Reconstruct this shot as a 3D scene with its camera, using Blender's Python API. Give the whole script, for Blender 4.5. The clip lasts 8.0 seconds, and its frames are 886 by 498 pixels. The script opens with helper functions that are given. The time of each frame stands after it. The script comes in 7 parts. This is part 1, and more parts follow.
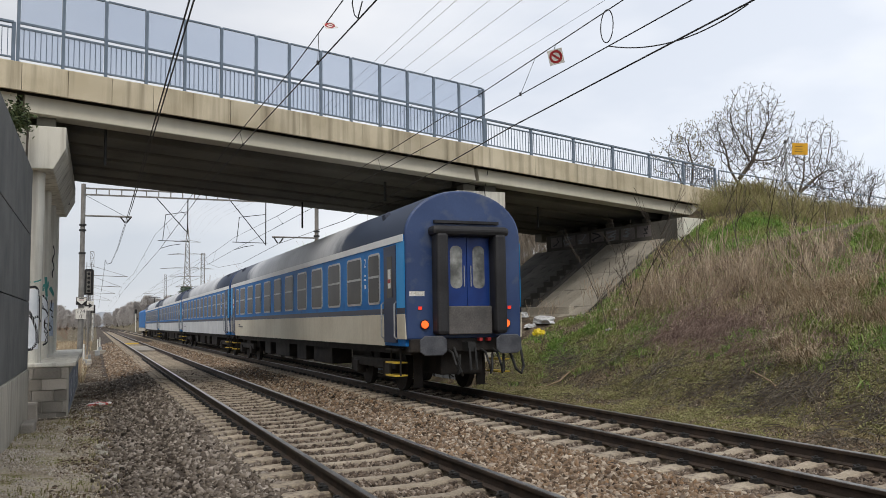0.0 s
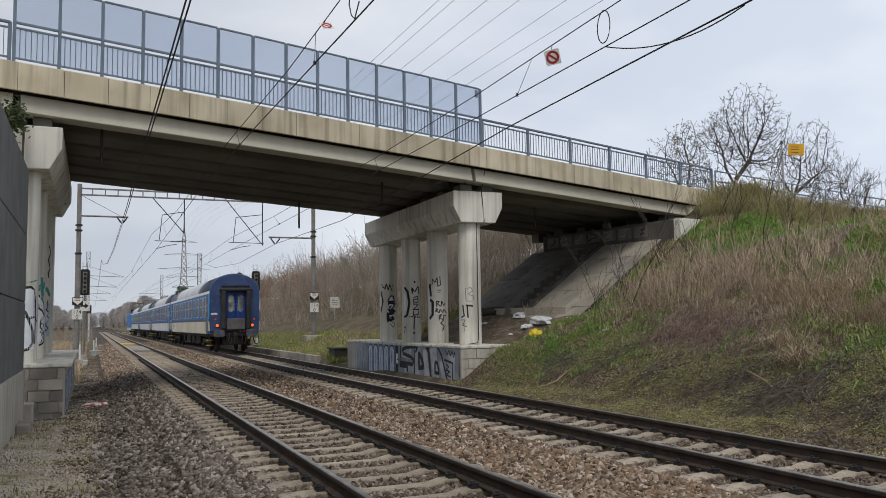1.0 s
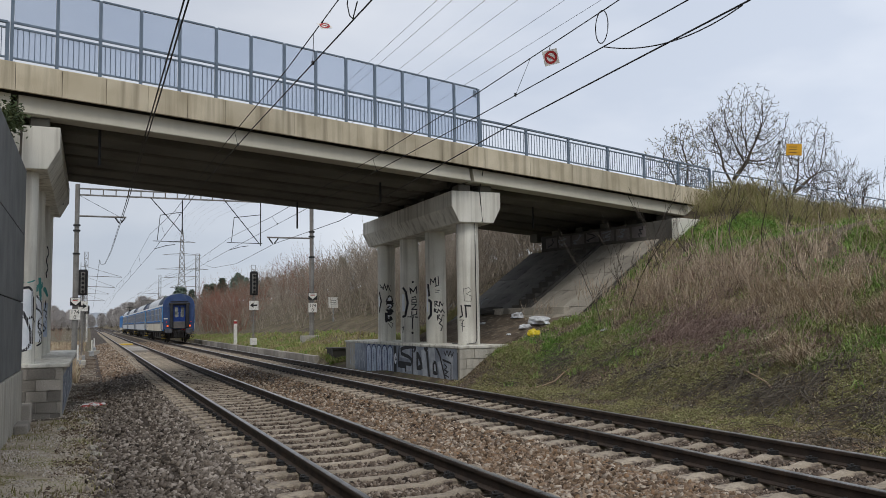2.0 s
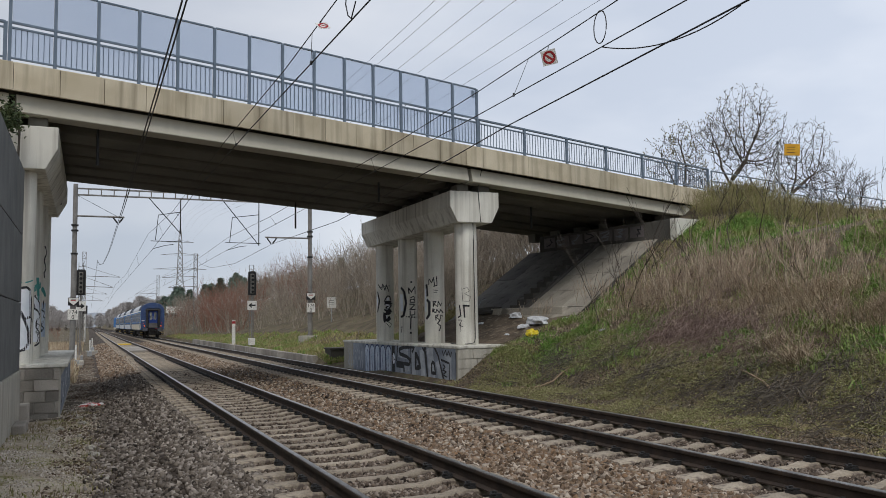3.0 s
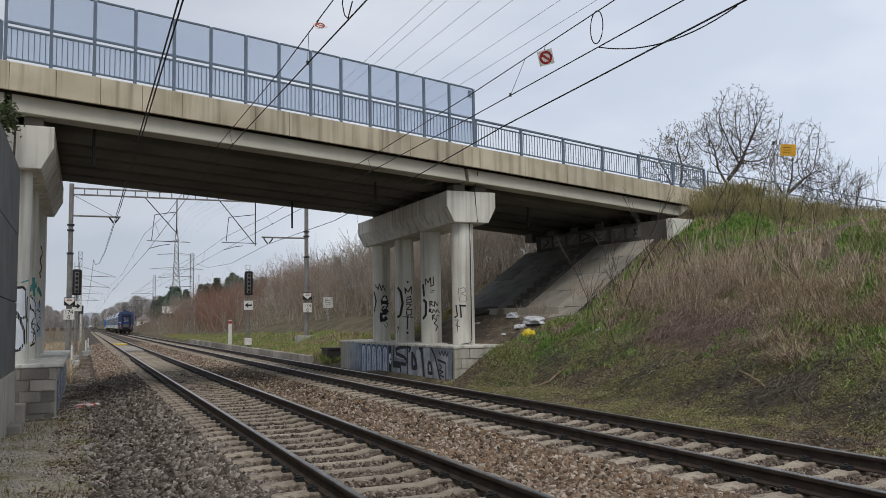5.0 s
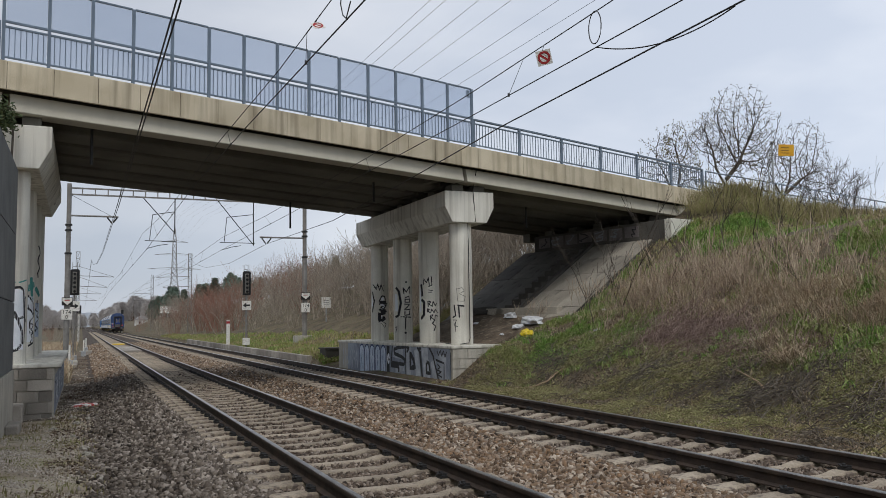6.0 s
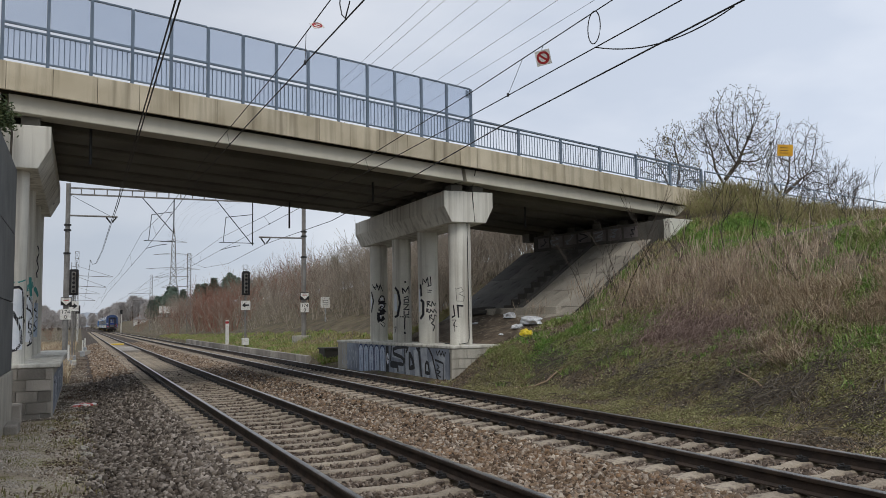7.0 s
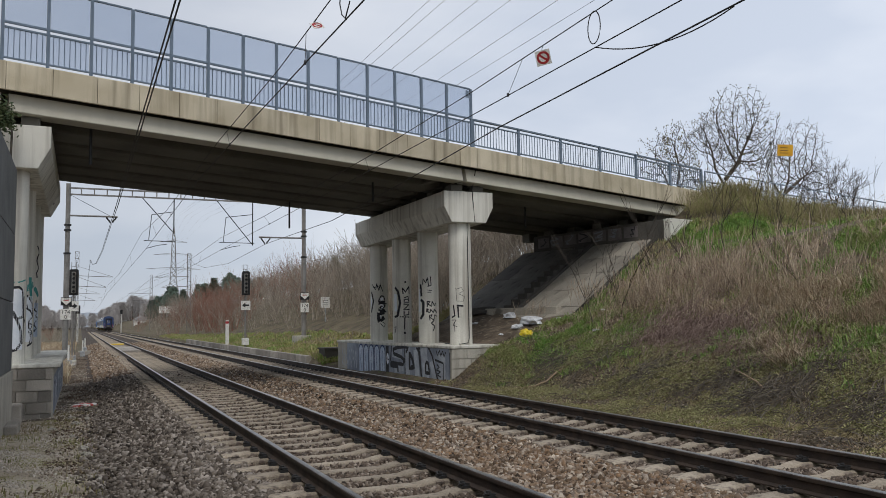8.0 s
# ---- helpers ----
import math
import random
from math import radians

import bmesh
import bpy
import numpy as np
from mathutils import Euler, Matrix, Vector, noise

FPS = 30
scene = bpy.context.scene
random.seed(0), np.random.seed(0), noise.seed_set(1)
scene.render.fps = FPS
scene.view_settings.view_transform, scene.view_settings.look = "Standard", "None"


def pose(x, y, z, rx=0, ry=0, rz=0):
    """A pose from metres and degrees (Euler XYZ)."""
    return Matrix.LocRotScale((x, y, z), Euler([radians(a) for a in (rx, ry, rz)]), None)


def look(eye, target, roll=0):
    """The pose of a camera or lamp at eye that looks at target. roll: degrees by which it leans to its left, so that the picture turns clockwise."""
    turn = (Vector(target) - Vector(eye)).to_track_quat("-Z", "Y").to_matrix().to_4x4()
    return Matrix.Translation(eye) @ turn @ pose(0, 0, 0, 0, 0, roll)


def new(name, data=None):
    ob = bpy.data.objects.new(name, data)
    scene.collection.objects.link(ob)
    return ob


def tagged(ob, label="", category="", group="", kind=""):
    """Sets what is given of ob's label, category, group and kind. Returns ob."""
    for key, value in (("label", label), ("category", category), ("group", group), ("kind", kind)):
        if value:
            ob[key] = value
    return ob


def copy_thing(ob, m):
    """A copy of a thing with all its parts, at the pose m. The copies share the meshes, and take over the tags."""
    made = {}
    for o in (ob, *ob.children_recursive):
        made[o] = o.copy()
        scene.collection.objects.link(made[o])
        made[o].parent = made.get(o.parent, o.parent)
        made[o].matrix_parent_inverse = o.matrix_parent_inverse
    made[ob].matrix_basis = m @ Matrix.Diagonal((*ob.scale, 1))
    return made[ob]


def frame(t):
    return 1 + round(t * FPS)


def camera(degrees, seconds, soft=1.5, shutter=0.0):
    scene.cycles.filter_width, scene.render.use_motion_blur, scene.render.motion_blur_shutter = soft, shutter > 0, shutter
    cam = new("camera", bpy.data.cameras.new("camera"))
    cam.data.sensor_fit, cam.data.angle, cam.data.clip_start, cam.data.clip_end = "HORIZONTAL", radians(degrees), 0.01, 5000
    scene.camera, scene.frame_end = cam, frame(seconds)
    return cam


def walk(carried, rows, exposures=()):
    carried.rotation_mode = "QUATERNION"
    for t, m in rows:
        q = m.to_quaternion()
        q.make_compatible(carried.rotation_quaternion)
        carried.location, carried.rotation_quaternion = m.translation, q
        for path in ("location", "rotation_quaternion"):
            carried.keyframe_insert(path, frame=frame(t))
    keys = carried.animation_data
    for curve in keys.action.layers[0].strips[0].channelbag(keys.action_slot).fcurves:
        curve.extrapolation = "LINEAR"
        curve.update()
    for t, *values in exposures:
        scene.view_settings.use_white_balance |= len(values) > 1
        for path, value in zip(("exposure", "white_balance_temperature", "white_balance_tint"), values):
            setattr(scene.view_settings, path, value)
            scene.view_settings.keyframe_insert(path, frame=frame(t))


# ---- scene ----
from collections import defaultdict

# ---------------------------------------------------------------- camera
EYE = Vector((0, 0, 1.59))
AIM = ((0.0, 22.988, 4.959, -0.927), (0.5, 23.085, 4.975, -0.915), (1.0, 23.212, 4.978, -0.929), (1.5, 23.284, 4.980, -0.950),
       (3.0, 23.450, 4.980, -0.962), (3.5, 23.525, 4.979, -0.957), (4.0, 23.577, 4.975, -0.962), (4.5, 23.632, 4.974, -0.962),
       (6.0, 23.812, 4.973, -0.954), (6.5, 23.869, 4.972, -0.955), (7.0, 23.872, 4.972, -0.950), (7.5, 23.868, 4.972, -0.953),
       (8.0, 23.870, 4.972, -0.955))


def aim(yaw, pitch, roll):
    a, b = radians(yaw), radians(pitch)
    return look(EYE, EYE + 10 * Vector((math.sin(a) * math.cos(b), math.cos(a) * math.cos(b), math.sin(b))), roll)


cam = camera(56.865, 8.0, soft=0.8)
walk(cam, [(t, aim(*a)) for t, *a in AIM], exposures=((0.0, 0.31, 6800, 10), (0.5, 0.23, 6700, 10), (1.0, 0.10, 6560, 10), (1.7, 0.04, 6460, 10), (3.0, 0.0, 6420, 10), (8.0, 0.0, 6420, 10)))

# ---------------------------------------------------------------- sky and light: a bright overcast day
world = bpy.data.worlds.new("overcast_sky")
scene.world = world
world.use_nodes = True
wn, wl = world.node_tree.nodes, world.node_tree.links
wn.clear()
sky = wn.new("ShaderNodeTexSky")
sky.sky_type, sky.sun_disc = "NISHITA", False
sky.sun_elevation, sky.sun_rotation = radians(48), radians(200)
sky_bg = wn.new("ShaderNodeBackground")
sky_bg.inputs["Strength"].default_value = 0.10
wl.new(sky.outputs[0], sky_bg.inputs["Color"])
tc = wn.new("ShaderNodeTexCoord")
mp = wn.new("ShaderNodeMapping")
mp.inputs["Scale"].default_value = (1.0, 1.0, 2.6)
wl.new(tc.outputs["Generated"], mp.inputs["Vector"])
cloud = wn.new("ShaderNodeTexNoise")
cloud.inputs["Scale"].default_value, cloud.inputs["Detail"].default_value, cloud.inputs["Roughness"].default_value = 2.1, 5.0, 0.5
wl.new(mp.outputs[0], cloud.inputs["Vector"])
ramp = wn.new("ShaderNodeValToRGB")
ramp.color_ramp.elements[0].position, ramp.color_ramp.elements[0].color = 0.36, (0.60, 0.655, 0.755, 1)
ramp.color_ramp.elements[1].position, ramp.color_ramp.elements[1].color = 0.62, (0.82, 0.85, 0.91, 1)
wl.new(cloud.outputs["Fac"], ramp.inputs[0])
cloud_bg = wn.new("ShaderNodeBackground")
cloud_bg.inputs["Strength"].default_value = 1.0
sep = wn.new("ShaderNodeSeparateXYZ")
wl.new(tc.outputs["Generated"], sep.inputs[0])
east = wn.new("ShaderNodeMapRange")
east.inputs[1].default_value, east.inputs[2].default_value, east.inputs[3].default_value, east.inputs[4].default_value = -0.1, 0.8, 0.78, 1.16
wl.new(sep.outputs[0], east.inputs[0])
brighter = wn.new("ShaderNodeVectorMath")
brighter.operation = "SCALE"
wl.new(ramp.outputs[0], brighter.inputs[0])
wl.new(east.outputs[0], brighter.inputs["Scale"])
wl.new(brighter.outputs[0], cloud_bg.inputs["Color"])
mixs = wn.new("ShaderNodeMixShader")
mixs.inputs[0].default_value = 0.9
wl.new(sky_bg.outputs[0], mixs.inputs[1])
wl.new(cloud_bg.outputs[0], mixs.inputs[2])
wo = wn.new("ShaderNodeOutputWorld")
wl.new(mixs.outputs[0], wo.inputs["Surface"])

sun = new("sun", bpy.data.lights.new("sun", "SUN"))
sun.data.energy, sun.data.angle, sun.data.color = 1.3, radians(25), (1.0, 0.96, 0.9)
sun.matrix_world = look((-14, -34, 46), (0, 0, 0))


# ---------------------------------------------------------------- materials
def surf(name, c1, c2, scale=2.0, rough=0.8, bump=0.3, fine=40.0, metal=0.0, c3=None, streak=0.0, vary=0.0, island=False, bump_dist=0.01,
         spread=(0.35, 0.65), spec=0.4, grain_mix=0.75):
    m = bpy.data.materials.new(name)
    m.use_nodes = True
    n, l = m.node_tree.nodes, m.node_tree.links
    b = n["Principled BSDF"]
    b.inputs["Roughness"].default_value, b.inputs["Metallic"].default_value = rough, metal
    b.inputs["Specular IOR Level"].default_value = spec
    t = n.new("ShaderNodeTexCoord")
    big = n.new("ShaderNodeTexNoise")
    big.inputs["Scale"].default_value, big.inputs["Detail"].default_value = scale, 6
    l.new(t.outputs["Object"], big.inputs["Vector"])
    r = n.new("ShaderNodeValToRGB")
    r.color_ramp.elements[0].position, r.color_ramp.elements[0].color = spread[0], (*c1, 1)
    r.color_ramp.elements[1].position, r.color_ramp.elements[1].color = spread[1], (*c2, 1)
    l.new(big.outputs["Fac"], r.inputs[0])
    col = r.outputs[0]
    small = n.new("ShaderNodeTexNoise")
    small.inputs["Scale"].default_value, small.inputs["Detail"].default_value = fine, 4
    l.new(t.outputs["Object"], small.inputs["Vector"])

    def mix(kind, fac, a, bb):
        x = n.new("ShaderNodeMix")
        x.data_type, x.blend_type = "RGBA", kind
        for sock, v in ((x.inputs[0], fac), (x.inputs[6], a), (x.inputs[7], bb)):
            if isinstance(v, (int, float)):
                sock.default_value = v
            elif isinstance(v, tuple):
                sock.default_value = (*v, 1)
            else:
                l.new(v, sock)
        return x.outputs[2]

    rr = n.new("ShaderNodeMapRange")
    rr.inputs[1].default_value, rr.inputs[2].default_value, rr.inputs[3].default_value, rr.inputs[4].default_value = 0.3, 0.7, 0.7, 1.25
    l.new(small.outputs["Fac"], rr.inputs[0])
    grain = n.new("ShaderNodeCombineColor")
    for i in range(3):
        l.new(rr.outputs[0], grain.inputs[i])
    col = mix("MULTIPLY", grain_mix, col, grain.outputs[0])
    if streak:
        mpn = n.new("ShaderNodeMapping")
        mpn.inputs["Scale"].default_value = (3.0, 3.0, 0.12)
        l.new(t.outputs["Object"], mpn.inputs["Vector"])
        st = n.new("ShaderNodeTexNoise")
        st.inputs["Scale"].default_value, st.inputs["Detail"].default_value = 1.6, 7
        l.new(mpn.outputs[0], st.inputs["Vector"])
        sr = n.new("ShaderNodeMapRange")
        sr.inputs[1].default_value, sr.inputs[2].default_value = 0.47, 0.68
        sr.inputs[3].default_value, sr.inputs[4].default_value = 0.0, streak
        l.new(st.outputs["Fac"], sr.inputs[0])
        col = mix("MIX", sr.outputs[0], col, c3 or tuple(0.45 * v for v in c1))
    elif c3:
        sp = n.new("ShaderNodeTexNoise")
        sp.inputs["Scale"].default_value, sp.inputs["Detail"].default_value = scale * 3.3, 5
        l.new(t.outputs["Object"], sp.inputs["Vector"])
        sr = n.new("ShaderNodeMapRange")
        sr.inputs[1].default_value, sr.inputs[2].default_value = 0.55, 0.68
        l.new(sp.outputs["Fac"], sr.inputs[0])
        col = mix("MIX", sr.outputs[0], col, c3)
    if vary:
        src = n.new("ShaderNodeNewGeometry").outputs["Random Per Island"] if island else n.new("ShaderNodeObjectInfo").outputs["Random"]
        vr = n.new("ShaderNodeMapRange")
        vr.inputs[3].default_value, vr.inputs[4].default_value = 1 - vary, 1 + vary
        l.new(src, vr.inputs[0])
        vc = n.new("ShaderNodeCombineColor")
        for i in range(3):
            l.new(vr.outputs[0], vc.inputs[i])
        col = mix("MULTIPLY", 1.0, col, vc.outputs[0])
    l.new(col, b.inputs["Base Color"])
    if bump:
        bp = n.new("ShaderNodeBump")
        bp.inputs["Strength"].default_value, bp.inputs["Distance"].default_value = bump, bump_dist
        l.new(small.outputs["Fac"], bp.inputs["Height"])
        l.new(bp.outputs[0], b.inputs["Normal"])
    return m


def island_ramp(name, colours, rough=0.85, spec=0.2, patch=None):
    """Leaves, stems and stones: each separate piece takes one of several colours."""
    m = bpy.data.materials.new(name)
    m.use_nodes = True
    n, l = m.node_tree.nodes, m.node_tree.links
    b = n["Principled BSDF"]
    b.inputs["Roughness"].default_value = rough
    b.inputs["Specular IOR Level"].default_value = spec
    g = n.new("ShaderNodeNewGeometry")
    r = n.new("ShaderNodeValToRGB")
    el = r.color_ramp.elements
    for i, c in enumerate(colours):
        e = el[i] if i < 2 else el.new(1.0)
        e.color = (*c, 1)
    for i in range(len(colours)):
        el[i].position = i / (len(colours) - 1)
    for i, c in enumerate(colours):
        el[i].color = (*c, 1)
    l.new(g.outputs["Random Per Island"], r.inputs[0])
    t = n.new("ShaderNodeTexCoord")
    nz = n.new("ShaderNodeTexNoise")
    nz.inputs["Scale"].default_value = 45
    l.new(t.outputs["Object"], nz.inputs["Vector"])
    mr = n.new("ShaderNodeMapRange")
    mr.inputs[3].default_value, mr.inputs[4].default_value = 0.6, 1.4
    l.new(nz.outputs["Fac"], mr.inputs[0])
    cc = n.new("ShaderNodeCombineColor")
    for i in range(3):
        l.new(mr.outputs[0], cc.inputs[i])
    x = n.new("ShaderNodeMix")
    x.data_type, x.blend_type = "RGBA", "MULTIPLY"
    x.inputs[0].default_value = 1.0
    col = r.outputs[0]
    if patch:
        pz = n.new("ShaderNodeTexNoise")
        pz.inputs["Scale"].default_value, pz.inputs["Detail"].default_value = 0.7, 3
        l.new(t.outputs["Object"], pz.inputs["Vector"])
        pr = n.new("ShaderNodeMapRange")
        pr.inputs[1].default_value, pr.inputs[2].default_value, pr.inputs[4].default_value = 0.42, 0.62, 0.75
        l.new(pz.outputs["Fac"], pr.inputs[0])
        px = n.new("ShaderNodeMix")
        px.data_type = "RGBA"
        l.new(pr.outputs[0], px.inputs[0])
        l.new(col, px.inputs[6])
        px.inputs[7].default_value = (*patch, 1)
        col = px.outputs[2]
    l.new(col, x.inputs[6])
    l.new(cc.outputs[0], x.inputs[7])
    l.new(x.outputs[2], b.inputs["Base Color"])
    return m


def glass(name, tint, gloss=0.12, rough=0.05, haze=0.0):
    m = bpy.data.materials.new(name)
    m.use_nodes = True
    n, l = m.node_tree.nodes, m.node_tree.links
    n.remove(n["Principled BSDF"])
    tr, gl, mx = n.new("ShaderNodeBsdfTransparent"), n.new("ShaderNodeBsdfGlossy"), n.new("ShaderNodeMixShader")
    tr.inputs[0].default_value = (*tint, 1)
    gl.inputs["Roughness"].default_value = rough
    mx.inputs[0].default_value = gloss
    l.new(tr.outputs[0], mx.inputs[1])
    l.new(gl.outputs[0], mx.inputs[2])
    out = mx.outputs[0]
    if haze:
        df, m2 = n.new("ShaderNodeBsdfDiffuse"), n.new("ShaderNodeMixShader")
        df.inputs[0].default_value = (0.45, 0.5, 0.55, 1)
        m2.inputs[0].default_value = haze
        l.new(out, m2.inputs[1])
        l.new(df.outputs[0], m2.inputs[2])
        out = m2.outputs[0]
    l.new(out, n["Material Output"].inputs["Surface"])
    return m


def lit(name, colour, strength):
    m = bpy.data.materials.new(name)
    m.use_nodes = True
    b = m.node_tree.nodes["Principled BSDF"]
    b.inputs["Base Color"].default_value = (*colour, 1)
    b.inputs["Emission Color"].default_value = (*colour, 1)
    b.inputs["Emission Strength"].default_value = strength
    return m


CONCRETE = surf("weathered_concrete", (0.36, 0.34, 0.29), (0.50, 0.47, 0.40), 0.7, 0.9, 0.35, 60, streak=0.55, c3=(0.20, 0.185, 0.15))
PARAPET = surf("parapet_concrete", (0.47, 0.405, 0.285), (0.60, 0.53, 0.395), 1.3, 0.9, 0.25, 50, streak=0.62, c3=(0.20, 0.165, 0.11), vary=0.12, grain_mix=0.5)
EDGE = surf("edge_girder_concrete", (0.46, 0.43, 0.35), (0.55, 0.52, 0.43), 0.35, 0.85, 0.12, 70, streak=0.18, c3=(0.33, 0.30, 0.24), grain_mix=0.3)
PALE = surf("pale_pier_concrete", (0.62, 0.60, 0.53), (0.78, 0.76, 0.68), 0.8, 0.9, 0.3, 60, streak=0.65, c3=(0.28, 0.25, 0.20), grain_mix=0.45)
# inner girders: shade below the deck is put into this dark colour
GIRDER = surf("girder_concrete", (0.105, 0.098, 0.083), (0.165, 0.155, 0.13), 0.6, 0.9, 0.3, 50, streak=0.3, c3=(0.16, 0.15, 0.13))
DARKCONC = surf("sooty_concrete", (0.055, 0.051, 0.045), (0.11, 0.103, 0.09), 0.6, 0.95, 0.3, 40)
BLOCK = surf("block_concrete", (0.22, 0.20, 0.17), (0.33, 0.30, 0.26), 1.5, 0.95, 0.5, 50, vary=0.45)
# darker copy of PAVED: shade under the bridge put into the colour
SHADEPAVE = surf("damp_slope_concrete", (0.11, 0.105, 0.097), (0.20, 0.19, 0.172), 0.8, 0.8, 0.5, 30, c3=(0.06, 0.057, 0.05), vary=0.25)
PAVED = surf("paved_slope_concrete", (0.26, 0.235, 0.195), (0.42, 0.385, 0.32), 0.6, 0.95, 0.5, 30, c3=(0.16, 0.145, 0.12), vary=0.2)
WALLGREY = surf("grey_wall_panel", (0.10, 0.105, 0.105), (0.15, 0.155, 0.15), 1.2, 0.85, 0.4, 70, streak=0.3, c3=(0.2, 0.2, 0.19))
STEELBLUE = surf("blue_grey_paint", (0.12, 0.16, 0.21), (0.16, 0.21, 0.27), 3, 0.45, 0.05, 60, grain_mix=0.25)
GALV = surf("galvanised_steel", (0.33, 0.35, 0.36), (0.45, 0.46, 0.46), 4, 0.5, 0.08, 60, metal=0.5)
MASTPAINT = surf("grey_mast_paint", (0.16, 0.155, 0.145), (0.24, 0.235, 0.22), 3, 0.6, 0.1, 60, streak=0.3, c3=(0.2, 0.13, 0.08))
BLACK = surf("black_metal", (0.012, 0.012, 0.013), (0.03, 0.03, 0.03), 4, 0.6, 0.1, 80)
WIREM = surf("dark_wire", (0.02, 0.02, 0.021), (0.035, 0.033, 0.03), 4, 0.55, 0.0, 40)
RUSTRAIL = surf("rusty_rail_web", (0.035, 0.026, 0.021), (0.065, 0.045, 0.033), 5, 0.8, 0.3, 90)
RAILHEAD = surf("polished_rail_head", (0.30, 0.29, 0.28), (0.45, 0.44, 0.43), 5, 0.32, 0.05, 60, metal=0.9)
SLEEPER = surf("sleeper_concrete", (0.235, 0.195, 0.145), (0.39, 0.33, 0.255), 3.5, 0.95, 0.5, 45, c3=(0.15, 0.12, 0.10), vary=0.18)
# bed colour kept dark to paint the shade in gaps between stones
BALLASTBED = surf("ballast_bed", (0.035, 0.027, 0.021), (0.11, 0.083, 0.062), 11, 0.95, 1.0, 20, c3=(0.04, 0.032, 0.027), bump_dist=0.06)
STONES = island_ramp("ballast_stones", ((0.03, 0.022, 0.016), (0.20, 0.135, 0.085), (0.33, 0.245, 0.175), (0.08, 0.05, 0.032), (0.52, 0.44, 0.35), (0.15, 0.115, 0.09), (0.26, 0.16, 0.09)), 0.9)
STONESCRIB = island_ramp("crib_stones", ((0.025, 0.019, 0.015), (0.11, 0.082, 0.062), (0.20, 0.155, 0.12), (0.06, 0.044, 0.034), (0.36, 0.30, 0.245), (0.09, 0.07, 0.055)), 0.9)
STONESDARK = island_ramp("shoulder_stones", ((0.032, 0.026, 0.021), (0.13, 0.106, 0.086), (0.23, 0.195, 0.16), (0.075, 0.06, 0.048), (0.42, 0.37, 0.32), (0.14, 0.115, 0.095)), 0.9)
STALK = island_ramp("dead_stalks", ((0.34, 0.25, 0.18), (0.48, 0.38, 0.28), (0.62, 0.52, 0.39), (0.17, 0.115, 0.085), (0.54, 0.44, 0.32)), 0.9)
CLODS = island_ramp("soil_clods", ((0.06, 0.045, 0.03), (0.11, 0.085, 0.055), (0.17, 0.14, 0.095), (0.045, 0.035, 0.025), (0.24, 0.20, 0.15)), 0.95)
STONESGREY = island_ramp("path_stones", ((0.30, 0.255, 0.195), (0.46, 0.40, 0.325), (0.60, 0.545, 0.47), (0.37, 0.315, 0.245)), 0.9)
SOIL = surf("soil_and_turf", (0.085, 0.066, 0.046), (0.18, 0.145, 0.092), 1.3, 1.0, 0.9, 14, c3=(0.105, 0.115, 0.045), bump_dist=0.1)
DIRT = surf("trodden_dirt", (0.30, 0.245, 0.175), (0.48, 0.415, 0.32), 1.1, 1.0, 0.9, 30, c3=(0.22, 0.185, 0.09), bump_dist=0.03)
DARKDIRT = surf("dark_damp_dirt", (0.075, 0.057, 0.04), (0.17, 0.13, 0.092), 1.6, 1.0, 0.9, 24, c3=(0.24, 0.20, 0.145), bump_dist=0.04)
GRASS = island_ramp("grass_blades", ((0.10, 0.10, 0.035), (0.21, 0.22, 0.06), (0.30, 0.27, 0.12), (0.15, 0.18, 0.045), (0.42, 0.36, 0.21), (0.19, 0.15, 0.09)), 0.75, patch=(0.24, 0.175, 0.11))
GRASSUP = island_ramp("upper_grass_blades", ((0.20, 0.21, 0.06), (0.29, 0.30, 0.085), (0.38, 0.34, 0.16), (0.20, 0.26, 0.06), (0.46, 0.40, 0.23)), 0.75, patch=(0.36, 0.29, 0.175))
OLIVE = island_ramp("olive_weed_leaves", ((0.19, 0.20, 0.07), (0.33, 0.33, 0.12), (0.24, 0.26, 0.08), (0.45, 0.41, 0.20), (0.17, 0.145, 0.075)), 0.75, patch=(0.31, 0.24, 0.15))
IVY = island_ramp("ivy_leaves", ((0.03, 0.05, 0.022), (0.06, 0.085, 0.035), (0.10, 0.11, 0.05)), 0.6)
TUFT = island_ramp("tuft_leaves", ((0.20, 0.205, 0.085), (0.32, 0.32, 0.14), (0.42, 0.40, 0.20), (0.15, 0.155, 0.06), (0.32, 0.27, 0.16), (0.20, 0.15, 0.095)), 0.75)
LITTERLEAF = island_ramp("dead_leaves", ((0.09, 0.062, 0.045), (0.17, 0.12, 0.085), (0.27, 0.20, 0.15), (0.055, 0.04, 0.03), (0.33, 0.27, 0.21)), 0.95)
LUSH = island_ramp("lush_leaves", ((0.12, 0.23, 0.05), (0.19, 0.33, 0.07), (0.30, 0.39, 0.12)), 0.6, patch=(0.30, 0.30, 0.12))
STRAW = island_ramp("dry_stalks", ((0.36, 0.28, 0.18), (0.52, 0.43, 0.29), (0.26, 0.18, 0.12), (0.44, 0.34, 0.23), (0.62, 0.54, 0.40)), 0.9)
BRAMBLE = island_ramp("bramble_stems", ((0.13, 0.085, 0.072), (0.24, 0.17, 0.145), (0.36, 0.275, 0.23), (0.10, 0.066, 0.056), (0.28, 0.19, 0.165)), 0.9)
BARK = surf("grey_bark", (0.075, 0.062, 0.05), (0.14, 0.12, 0.095), 5, 0.95, 0.5, 40, vary=0.2)
TWIG = island_ramp("bare_twigs", ((0.18, 0.15, 0.12), (0.30, 0.255, 0.205), (0.42, 0.365, 0.30)), 0.95)
